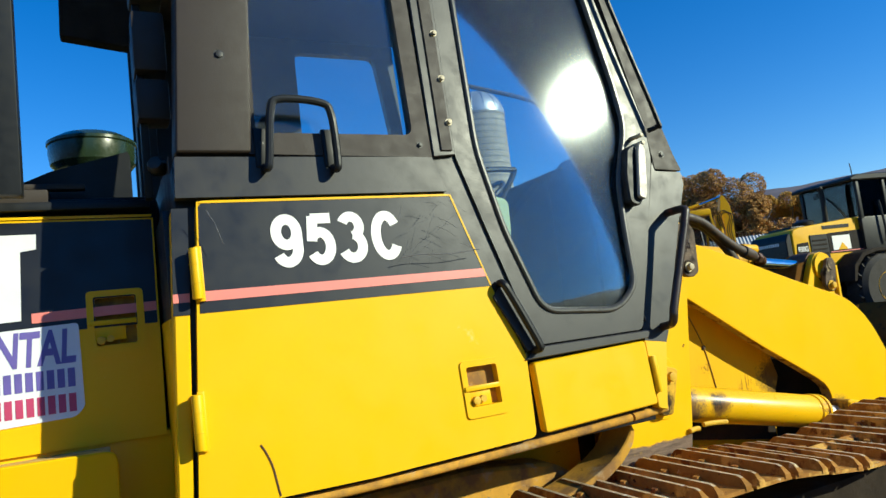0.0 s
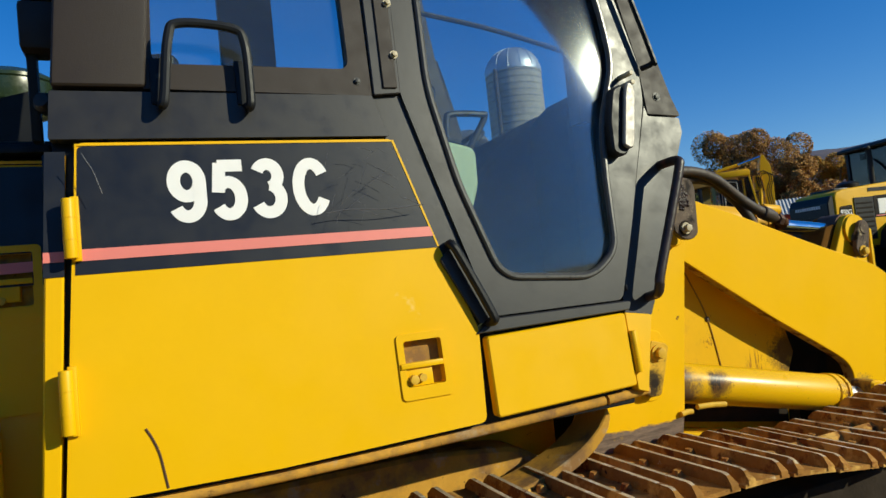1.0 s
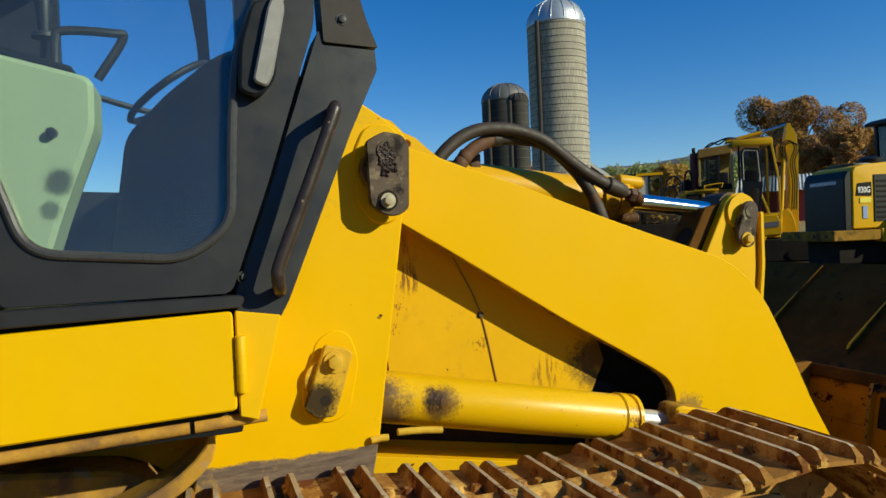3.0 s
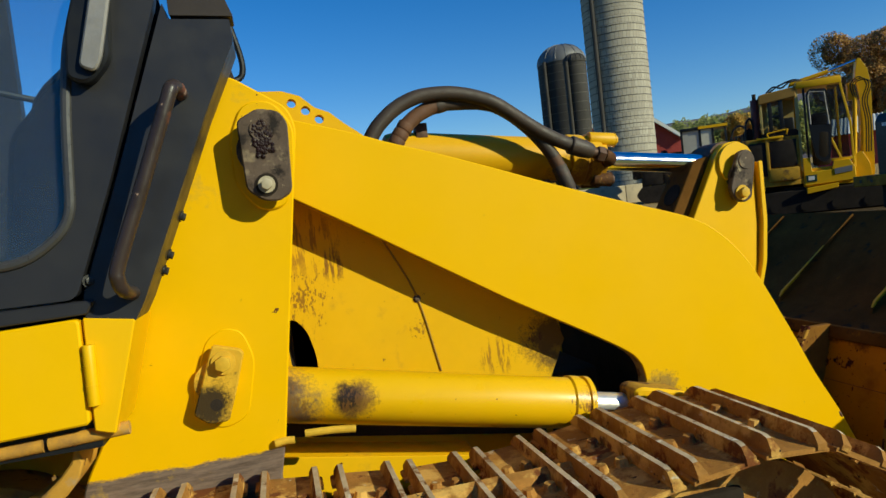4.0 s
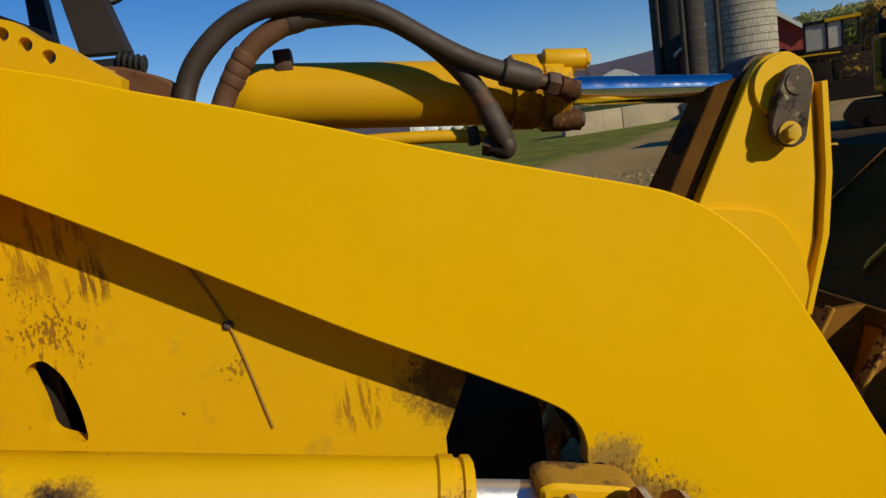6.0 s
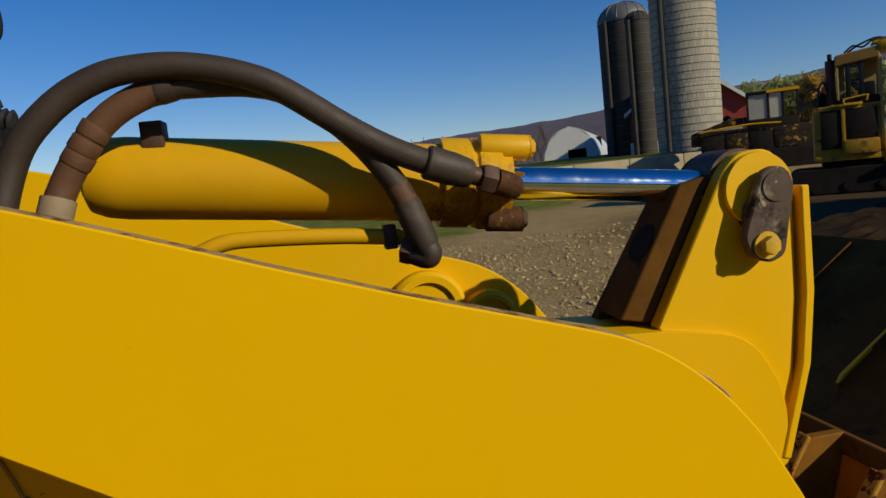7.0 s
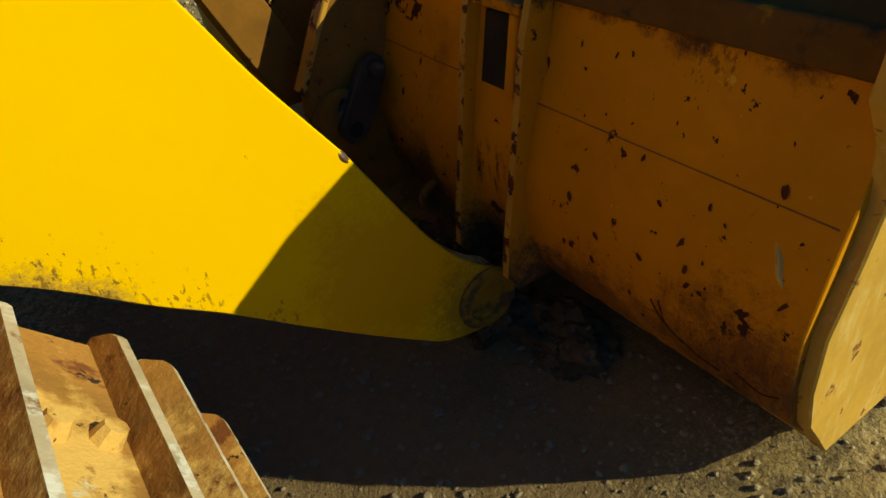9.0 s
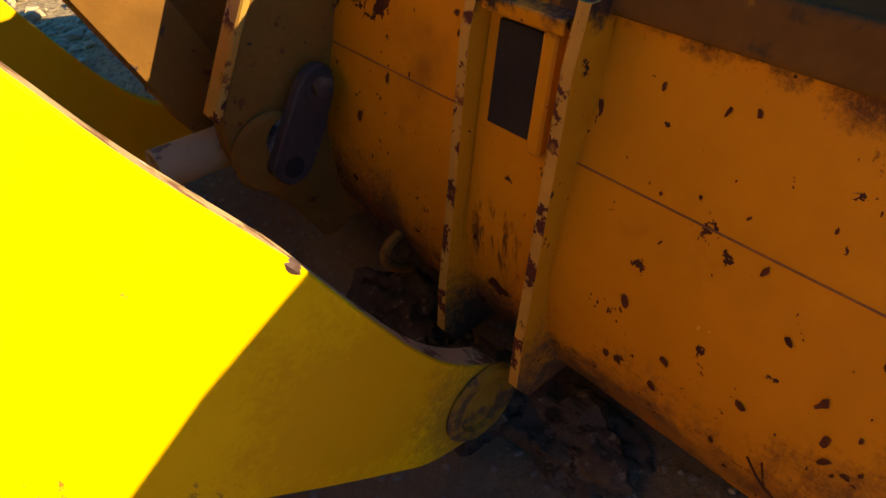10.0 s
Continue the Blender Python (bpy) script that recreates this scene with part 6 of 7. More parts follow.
def wheel_loader():
    """A wheel loader that stands with its radiator end towards us."""
    g = Vector((11.52, 9.70, ground_height(11.52, 9.70)))
    o = placed("wheel_loader", g, 100.0, "yellow wheel loader with black radiator guard and glazed cab", "wheel loader")
    o.scale = (0.95, 0.95, 0.95)
    hood = [(0.08, 1.02), (0.10, 2.12), (0.16, 2.21), (0.34, 2.26), (1.90, 2.38), (2.05, 2.38), (2.05, 1.02)]
    part("hood", prism(hood, 0.0, 1.18, 0.05, seg=3), far_yellow, o, "yellow engine hood")
    guard = part("radiator_guard", prism(rounded([(-0.06, 0.98), (0.10, 0.98), (0.10, 2.15), (0.02, 2.15), (-0.06, 2.0)], 0.03), 0.03, 1.15, 0.02), far_black, o, "black radiator guard")
    for k in range(9):
        part("grille_slat", box(-0.072, -0.058, 0.12, 1.06, 1.10 + 0.08 * k, 1.115 + 0.08 * k), far_black, guard)
    for k in range(11):
        part("bar", box(-0.068, -0.058, 0.24 + 0.066 * k, 0.285 + 0.066 * k, 1.90, 1.965), white_paint, guard)
    side = part("side_decal", prism(rounded([(0.16, 1.66), (0.50, 1.65), (0.50, 1.92), (0.20, 1.90)], 0.03), -0.012, 0.002), far_grey, o, "dark grey decal panel")
    part("lettering", lettering("930G", 0.20, 1.71, 0.27, 0.12, -0.012, bold=0.02, depth=0.004), white_paint, side)
    panel = part("side_decal", prism(rounded([(1.06, 1.62), (2.02, 1.60), (2.02, 2.09), (1.06, 2.07)], 0.02), -0.012, 0.002), far_grey, o, "dark grey decal panel")
    part("vent", box(0.56, 1.04, -0.020, -0.006, 1.16, 2.06, 0.0), far_black, o, "dark side vent")
    for k in range(8):
        part("vent_slat", box(0.60, 1.00, -0.030, -0.018, 1.22 + 0.10 * k, 1.25 + 0.10 * k), far_dark, o)
    part("brand_block", box(1.16, 1.66, -0.020, -0.010, 1.68, 2.00, 0.0), white_paint, panel)
    part("brand_triangle", prism([(1.29, 1.68), (1.56, 1.68), (1.425, 1.84)], -0.026, -0.018), far_yellow, panel)
    part("thin_stripe", box(1.08, 2.0, -0.016, -0.010, 1.635, 1.655), pink, panel)
    part("top_decal", box(0.95, 1.70, -0.012, 0.002, 2.17, 2.245), far_black, o)
    part("small_sign", box(0.24, 0.48, -0.014, 0.002, 1.52, 1.62), surf("sign_yellow", (0.8, 0.65, 0.05), 0.5, bump=0), o)
    part("small_sign", box(0.30, 0.40, -0.014, 0.002, 1.22, 1.46), surf("sign_blue", (0.25, 0.33, 0.55), 0.5, bump=0), o)
    bumper = part("bumper", prism(rounded([(-0.42, 0.80), (0.80, 0.80), (0.80, 1.0), (-0.42, 1.0)], 0.02), -0.10, 1.38, 0.02), dim_far, o, "dirty yellow counterweight")
    for v in (0.10, 0.42, 0.86, 1.16):
        part("bolt_hole", rod((-0.425, v, 0.90), (-0.41, v, 0.90), 0.035, n=12), far_black, bumper)
    part("bumper_foot", box(0.62, 0.80, -0.12, 0.10, 0.76, 1.02, 0.01), far_yellow, o)
    part("frame", box(-0.1, 3.2, 0.15, 1.03, 0.35, 0.95, 0.03), far_dark, o)
    part("axle", rod((1.95, -0.2, 0.70), (1.95, 1.4, 0.70), 0.16, n=16), far_dark, o)
    fender = [(1.06, 0.95), (1.14, 1.30), (1.42, 1.55), (1.80, 1.62), (2.6, 1.62), (2.6, 1.54), (1.82, 1.54), (1.48, 1.47), (1.24, 1.26), (1.14, 0.95)]
    # Fender takes the dark steel: the shade of its arch put into the colour.
    part("fender", prism(fender, -0.50, 0.0, 0.01), far_dark, o)
    for u in (1.95, 4.9):
        for v in (-0.30, 1.48):
            w = part("wheel", lathe([(0.30, -0.27), (0.62, -0.27), (0.72, -0.20), (0.75, -0.08), (0.75, 0.08), (0.72, 0.20), (0.62, 0.27), (0.30, 0.27)], (u, v, 0.75), (0, 1, 0), 40), tyre_mat, o, "large black tyre")
            for k in range(20):
                a = 2 * math.pi * k / 20
                for sd in (-1, 1):
                    p = Vector((u + 0.74 * math.cos(a + 0.08 * sd), v + sd * 0.13, 0.75 + 0.74 * math.sin(a + 0.08 * sd)))
                    part("tread_block", rod(p, p + Vector((math.cos(a), 0, math.sin(a))) * 0.035, 0.085, 0.07, n=4), tyre_mat, w)
            part("rim", lathe([(0.0, -0.22), (0.30, -0.25), (0.34, -0.28), (0.34, 0.28), (0.30, 0.25), (0.0, 0.22)], (u, v, 0.75), (0, 1, 0), 32), far_yellow, w)
    # cab: posts, roof, panes
    V0, V1 = -0.08, 1.48
    c = part("cab", box(2.0, 3.45, V0 - 0.02, V1 + 0.02, 1.40, 2.36, 0.03), far_black, o, "black glazed cab")
    for u, v in ((2.03, V0), (2.03, V1), (3.40, V0), (3.40, V1), (2.80, V0), (2.80, V1)):
        part("post", box(u - 0.04, u + 0.04, v - 0.04, v + 0.04, 2.33, 3.24, 0.01), far_black, c)
    part("roof", prism(rounded([(1.80, 3.20), (3.60, 3.20), (3.60, 3.27), (3.45, 3.34), (2.0, 3.34), (1.80, 3.27)], 0.03), V0 - 0.10, V1 + 0.10, 0.03), far_black, c, "flat black roof")
    pane(box(2.02, 2.03, V0 + 0.04, V1 - 0.04, 2.34, 3.20), glass_far, c)
    pane(box(2.07, 3.36, V0 - 0.005, V0 + 0.005, 2.34, 3.20), glass_far, c)
    pane(box(2.07, 3.36, V1 - 0.005, V1 + 0.005, 2.34, 3.20), glass_far, c)
    pane(box(3.39, 3.40, V0 + 0.04, V1 - 0.04, 2.34, 3.20), glass_far, c)
    part("wiper", tube([(2.0, 0.3, 2.40), (1.99, 0.55, 2.75), (1.99, 0.75, 2.95)], 0.015, n=6), far_black, c)
    part("door_rail", tube([(2.55, V0 - 0.08, 1.75), (2.55, V0 - 0.10, 2.1), (2.52, V0 - 0.08, 2.7)], 0.025, n=8), far_black, c)
    part("seat", box(2.5, 2.9, 0.5, 0.95, 2.1, 2.80, 0.08), far_grey, c)
    part("headrest", box(2.52, 2.62, 0.58, 0.86, 2.82, 3.02, 0.04), far_grey, c)
    part("mirror", box(2.02, 2.06, 0.95, 1.15, 2.98, 3.14, 0.02), far_black, c)
    part("antenna", tube([(2.4, 0.3, 3.3), (2.4, 0.3, 3.55), (2.38, 0.3, 3.68)], 0.012, n=6), far_black, c)
    part("exhaust", tube([(1.62, 0.50, 2.33), (1.62, 0.50, 3.05), (1.57, 0.50, 3.20)], 0.06, n=12), far_black, o)
    part("precleaner", lathe([(0.0, 0.0), (0.20, 0.0), (0.22, 0.04), (0.22, 0.10), (0.12, 0.16), (0.0, 0.17)], (0.95, 0.50, 2.30), n=20), far_black, o)
    part("hood_vent", box(0.35, 0.75, 0.25, 0.95, 2.25, 2.31, 0.02), far_black, o)
    part("boom", prism([(3.0, 1.2), (3.4, 1.6), (5.6, 0.9), (6.2, 0.5), (6.0, 0.35), (5.4, 0.65), (3.4, 1.2)], 0.3, 0.9, 0.03), far_yellow, o)
    part("front_frame", box(3.2, 5.1, 0.1, 1.08, 0.5, 1.3, 0.05), far_yellow, o)
    part("bucket", prism(rounded([(6.0, 0.05), (7.3, 0.05), (7.3, 0.12), (6.4, 0.25), (6.2, 0.8), (6.35, 1.2), (6.2, 1.2), (5.95, 0.7)], 0.04), -0.6, 1.8, 0.01), far_dark, o)


def excavator():
    """An excavator seen from its cab side; x runs along that side from the engine to the boom, y into the machine."""
    g = Vector((13.1, 14.2, ground_height(13.1, 14.2)))
    o = placed("excavator", g, 127.0, "old yellow excavator with square cab and folded boom", "excavator")
    # Dimmed yellow: brownish shading is put into the colour, besides the dirt spots.
    dim_yellow = surf("dirty_yellow_panel", (0.46, 0.25, 0.025), 0.6, spec=0.15, var=0.25, vscale=3, spots=((DIRT, 4, 0.54, 0.12),), bump=0.05)
    brown = surf("faded_brown_roof", (0.30, 0.17, 0.04), 0.7, spec=0.2, var=0.2, vscale=2, bump=0.1)
    cream = surf("cream_inner_panel", (0.50, 0.36, 0.11), 0.6, var=0.1, vscale=2, bump=0)
    # engine house: frame, dark doors, lower box
    house = part("engine_house", box(-1.25, 0.02, 0.03, 2.1, 0.72, 1.90, 0.03), dim_yellow, o, "dirty yellow engine house")
    part("house_door", box(-1.12, -0.74, 0.004, 0.04, 0.98, 1.80, 0.01), far_dark, house, "black engine door")
    part("house_door", box(-0.66, -0.08, 0.004, 0.04, 1.16, 1.80, 0.01), far_dark, house, "black engine door")
    part("post", box(-0.735, -0.665, -0.012, 0.03, 0.75, 1.88, 0.008), dim_yellow, house)
    part("tool_box", box(-0.70, -0.06, -0.10, 0.03, 0.84, 1.14, 0.02), dim_yellow, house, "dented yellow tool box")
    part("skirt", box(-1.25, 0.02, -0.02, 0.03, 0.72, 0.84, 0.01), dim_yellow, house)
    part("band", box(-0.92, -0.34, -0.04, 0.02, 1.865, 1.915, 0.01), far_yellow, house, "bright yellow sill")
    part("step_rail", tube([(-0.66, -0.02, 1.90), (-0.68, -0.05, 1.97), (-0.64, -0.05, 2.0), (-0.28, -0.05, 2.04), (-0.25, -0.05, 2.01), (-0.27, -0.02, 1.94)], 0.018, n=8), far_yellow, house, "bent yellow step rail")
    part("exhaust_pipe", rod((-0.89, 0.20, 1.85), (-0.89, 0.20, 2.86), 0.095, n=20, bev=0.01), surf("rust_red_stack", (0.10, 0.018, 0.016), 0.6, var=0.25), o, "dark red exhaust stack")
    part("stack_tip", rod((-0.89, 0.20, 2.85), (-0.89, 0.20, 3.0), 0.045, n=14), far_dark, o)
    part("hood_clutter", prism(rounded([(-1.2, 1.90), (-0.95, 1.90), (-0.92, 2.10), (-1.05, 2.22), (-1.2, 2.12)], 0.03), 0.2, 1.6, 0.02), far_dark, o)
    part("hood_pipe", tube([(-1.15, 0.15, 1.9), (-1.12, 0.12, 2.3), (-1.02, 0.12, 2.42), (-0.96, 0.14, 2.2), (-0.97, 0.15, 1.95)], 0.025, n=8), far_black, o)
    # rear cab part with brown roof
    rear = part("rear_cab", box(-0.78, 0.02, 0.02, 1.1, 1.88, 2.03, 0.02), far_dark, o, "dark rear cab sill")
    part("rear_roof", prism([(-0.82, 2.70), (0.0, 2.78), (0.0, 3.02), (-0.80, 2.93)], -0.03, 1.15, 0.02), brown, rear, "faded brown rear roof")
    for u, w, m in ((-0.77, 0.02, cream), (-0.58, 0.045, far_black), (-0.34, 0.045, far_black), (-0.02, 0.02, cream)):
        part("post", box(u - w, u + w, 0.0, 0.08, 2.0, 2.80, 0.008), m, rear)
    part("window_bar", box(-0.54, -0.38, 0.01, 0.05, 2.36, 2.40, 0.004), far_black, rear)
    part("inner_panel", box(-0.75, -0.62, 0.45, 0.48, 2.02, 2.75, 0.0), cream, rear)
    part("inner_panel", box(-0.30, -0.03, 0.55, 0.58, 2.30, 2.78, 0.0), cream, rear)
    part("seat_back", box(-0.32, -0.05, 0.30, 0.50, 2.0, 2.34, 0.06, seg=3), far_black, rear)
    pane(box(-0.54, -0.38, 0.02, 0.025, 2.03, 2.76), glass_far, rear)
    # cab
    c = part("cab", box(0.02, 1.06, 0.05, 1.15, 0.62, 1.06, 0.02), far_yellow, o, "square yellow cab")
    part("roof", box(0.0, 0.94, -0.05, 1.15, 2.94, 3.10, 0.03), far_yellow, c, "yellow cab roof edge")
    part("roof_sheet", box(0.02, 0.92, 0.0, 1.12, 3.08, 3.13, 0.02), dim_yellow, c)
    for u, m in ((0.01, cream), (0.16, far_black)):
        part("post", box(u - 0.022, u + 0.022, 0.0, 0.07, 1.0, 2.96, 0.006), m, c)
    for u in (0.03, 0.95):
        part("far_post", box(u - 0.03, u + 0.03, 1.05, 1.12, 1.0, 2.96, 0.006), far_yellow, c)
    part("front_post", prism([(0.885, 2.96), (0.935, 2.96), (1.085, 2.02), (1.09, 0.80), (1.05, 0.80), (1.04, 2.0)], 0.0, 0.05, 0.005), far_yellow, c, "slanting yellow front post")
    part("front_bar", prism([(0.62, 1.72), (0.66, 1.74), (0.84, 1.22), (0.80, 1.20)], 0.0, 0.04, 0.004), far_yellow, c)
    part("waist_bar", box(0.62, 1.06, 0.0, 0.04, 1.17, 1.23, 0.004), far_yellow, c)
    door = part("door", prism(rounded([(0.21, 2.02), (0.30, 1.30), (0.46, 1.16), (0.60, 1.24), (0.68, 1.95), (0.62, 2.86), (0.26, 2.90), (0.19, 2.78)], 0.06), -0.06, -0.025, holes=(rounded([(0.235, 2.06), (0.64, 2.02), (0.585, 2.80), (0.275, 2.84), (0.235, 2.74)], 0.06), rounded([(0.36, 1.36), (0.46, 1.26), (0.56, 1.32), (0.60, 1.86), (0.42, 1.88)], 0.05))), far_black, c, "cab door with rounded dark frame")
    part("door_trim", tube([(0.25, -0.065, 2.08), (0.24, -0.065, 2.74), (0.28, -0.065, 2.83), (0.575, -0.065, 2.79), (0.63, -0.065, 2.03)], 0.012, n=6, smooth=False), surf("pale_trim", (0.45, 0.40, 0.33), 0.5, bump=0), door)
    pane(prism([(0.235, 2.06), (0.64, 2.02), (0.585, 2.80), (0.275, 2.84), (0.235, 2.74)], -0.045, -0.040), glass_far, door)
    pane(box(0.64, 1.0, 0.02, 0.025, 1.25, 2.92), glass_far, c)
    part("seat", box(0.30, 0.66, 0.35, 0.75, 1.1, 2.35, 0.08), far_grey, c)
    part("lower_panel", prism([(0.03, 0.66), (1.08, 0.70), (1.08, 0.98), (0.98, 1.18), (0.66, 1.18), (0.62, 0.98), (0.20, 0.98), (0.18, 1.30), (0.03, 1.32)], -0.03, 0.05, 0.008), far_yellow, c, "yellow lower cab panel")
    part("brand_plate", box(0.07, 0.29, -0.040, -0.028, 0.74, 0.90), surf("green_sign", (0.012, 0.05, 0.03), 0.5, bump=0), c, "dark green sign plate")
    part("brand_bar", box(0.11, 0.24, -0.044, -0.039, 0.78, 0.87), white_paint, c)
    part("plate", prism([(0.66, 0.86), (1.02, 0.90), (1.02, 1.03), (0.66, 0.99)], -0.042, -0.028), surf("grey_sign", (0.16, 0.16, 0.17), 0.5, bump=0), c, "grey sign plate")
    part("sill", prism([(0.06, 0.46), (0.70, 0.56), (0.72, 0.66), (0.06, 0.60)], -0.10, 0.6, 0.01), far_yellow, o)
    part("cab_base", box(-0.4, 1.2, 0.1, 1.8, 0.42, 0.66, 0.03), far_dark, o)
    # stick and boom
    part("stick", prism([(-0.10, 3.10), (0.78, 3.27), (0.88, 3.34), (0.80, 3.36), (-0.05, 3.20)], 0.55, 0.85, 0.02), far_yellow, o, "yellow stick laid back over the roof")
    part("stick_rod", rod((0.76, 0.50, 3.30), (1.34, 0.52, 3.45), 0.036, n=14), chrome, o, "bright cylinder rod")
    part("boom", prism(rounded([(1.25, 0.70), (1.55, 0.75), (1.58, 1.9), (1.60, 2.85), (1.56, 3.22), (1.42, 3.50), (1.36, 3.48), (1.30, 3.10), (1.36, 2.5), (1.32, 1.6)], 0.03), 0.50, 0.85, 0.02), far_yellow, o, "upright yellow boom")
    part("boom_foot", prism(rounded([(1.05, 0.55), (1.50, 0.62), (1.45, 1.05), (1.30, 1.35), (1.12, 1.25)], 0.05), 0.40, 0.95, 0.02), far_yellow, o)
    part("boom_guard", box(1.12, 1.30, 0.45, 0.70, 2.55, 2.95, 0.02), far_yellow, o)
    part("boom_cylinder", rod((1.14, 0.44, 1.0), (1.26, 0.48, 2.7), 0.05, n=14), far_yellow, o)
    for k in range(3):
        x = 1.38 + 0.05 * k
        part("boom_hose", tube([(x - 0.16, 0.44, 2.62 - 0.05 * k), (x - 0.20, 0.42, 2.9), (x - 0.02, 0.40, 3.05 - 0.04 * k), (x + 0.12, 0.42, 2.85), (x + 0.02, 0.46, 2.5), (x + 0.06, 0.46, 2.0), (x + 0.02, 0.46, 1.3)], 0.013, n=6), far_black, o)
    part("roof_cables", tube([(-0.62, 0.2, 2.98), (-0.45, 0.2, 3.10), (-0.28, 0.2, 3.05), (-0.1, 0.25, 3.16), (0.05, 0.3, 3.18), (0.2, 0.35, 3.14)], 0.02, n=6), far_black, o)
    part("roof_cables", tube([(-0.55, 0.4, 3.0), (-0.30, 0.4, 3.14), (0.0, 0.4, 3.22), (0.25, 0.45, 3.15)], 0.02, n=6), far_black, o)
    part("undercarriage", box(-1.1, 1.3, 0.3, 1.9, 0.30, 0.74, 0.05), far_dark, o)
    for v in (0.0, 1.65):
        cr = part("crawler", prism(rounded([(-1.7, 0.02), (1.8, 0.02), (2.0, 0.3), (1.8, 0.58), (-1.7, 0.58), (-1.9, 0.3)], 0.14), v, v + 0.45, 0.02), far_dark, o, "dirty crawler track")
        for k in range(5):
            part("roller", rod((-1.3 + 0.65 * k, v - 0.02, 0.18), (-1.3 + 0.65 * k, v + 0.1, 0.18), 0.10, n=14), far_dark, cr)


def tin_shed():
    """A low shed with a pale corrugated roof, seen between the machines."""
    g = spot(47.6, 48.0)
    o = placed("tin_shed", g, 137.0, "low shed with pale corrugated metal roof", "shed")
    part("wall", box(-3.4, 3.2, 0.2, 6.0, -0.5, 2.1, 0.0), red_wall, o)
    bm = bmesh.new()
    n = 64
    rows = []
    for k in range(n + 1):
        x = -3.6 + 7.0 * k / n
        dz = 0.03 * math.cos(k * math.pi)
        rows.append([bm.verts.new((x, y, z + dz)) for y, z in ((-0.2, 1.95), (3.0, 3.1), (3.0, 3.06), (-0.2, 1.91))])
    for r0, r1 in zip(rows, rows[1:]):
        for k in range(4):
            bm.faces.new((r0[k], r1[k], r1[(k + 1) % 4], r0[(k + 1) % 4]))
    bmesh.ops.recalc_face_normals(bm, faces=bm.faces)
    part("roof", bm, surf("weathered_tin", (0.50, 0.48, 0.44), 0.5, var=0.12, vscale=1.0, bump=0.0), o, "pale corrugated roof")


def old_machine():
    """A low dark machine with a small glazed cab."""
    g = Vector((17.78, 25.76, ground_height(17.78, 25.76)))
    o = placed("old_dozer", g, 124.0, "dark dirty machine with small yellow-roofed cab", "machine")
    o.scale = (0.9, 0.9, 0.9)
    worn = surf("worn_machine_paint", (0.040, 0.028, 0.018), 0.85, spec=0.12, var=0.3, vscale=3, spots=(((0.42, 0.24, 0.03), 3.2, 0.57, 0.06), ((0.16, 0.09, 0.04), 6, 0.58, 0.08)), bump=0.3, bscale=20)
    part("body", box(-2.0, 3.5, 0, 2.0, 0.5, 1.75, 0.08), worn, o)
    part("nose", prism(rounded([(-2.4, 1.2), (0.0, 1.5), (0.0, 2.25), (-0.8, 2.25), (-2.4, 1.75)], 0.08), 0.1, 1.6, 0.04), worn, o, "worn nose with flaked yellow paint")
    for k in range(4):
        part("side_door", box(-1.9 + 0.95 * k, -1.05 + 0.95 * k, -0.03, 0.01, 0.85, 1.60, 0.02), worn if k % 2 else far_dark, o)
    part("side_rail", tube([(-2.0, -0.12, 1.78), (-1.2, -0.14, 1.86), (0.0, -0.12, 1.92), (1.2, -0.12, 1.86)], 0.035, n=8), far_yellow, o, "bent yellow rail")
    part("hood_cap", lathe([(0.0, 0.0), (0.16, 0.0), (0.18, 0.10), (0.10, 0.20), (0.0, 0.22)], (-0.9, 0.7, 2.22), n=16), far_dark, o)
    part("hood_strip", box(-2.1, -0.1, 0.05, 0.16, 1.78, 1.88, 0.02), surf("pale_worn_strip", (0.40, 0.34, 0.22), 0.7, var=0.3, vscale=4), o)
    for k in range(4):
        part("hose", tube([(2.0 + 0.25 * k, 0.2, 1.7), (2.05 + 0.22 * k, 0.15, 2.35 + 0.1 * k), (2.4 + 0.2 * k, 0.2, 2.55), (2.7 + 0.15 * k, 0.2, 1.9)], 0.035, n=6), far_black, o)
    c = part("cab", box(-0.1, 1.9, 0.0, 1.5, 1.7, 2.1, 0.04), far_dark, o)
    for u in (-0.05, 0.75, 1.3, 1.85):
        part("post", box(u - 0.05, u + 0.05, 0.0, 0.1, 2.05, 3.15, 0.01), far_black, c)
    pane(box(0.0, 0.7, 0.03, 0.05, 2.1, 3.1), surf("pale_board", (0.40, 0.38, 0.33), 0.6, var=0.1), c)
    pane(box(0.8, 1.25, 0.03, 0.05, 2.1, 3.1), surf("pale_pane", (0.55, 0.52, 0.42), 0.6, var=0.1), c)
    part("roof", box(-0.1, 1.95, -0.05, 1.55, 3.12, 3.25, 0.03), far_black, c)
    part("roof_edge", box(0.7, 1.95, -0.08, -0.04, 3.14, 3.26, 0.0), far_yellow, c)
    part("crawler", prism(rounded([(-2.0, 0.0), (3.4, 0.0), (3.7, 0.4), (3.4, 0.8), (-2.0, 0.8), (-2.3, 0.4)], 0.15), -0.3, 0.3, 0.02), far_dark, o)
    part("cables", tube([(2.0, 0.3, 2.2), (2.2, 0.3, 2.9), (2.6, 0.3, 3.0), (3.0, 0.3, 2.3)], 0.05, n=6), far_black, o)


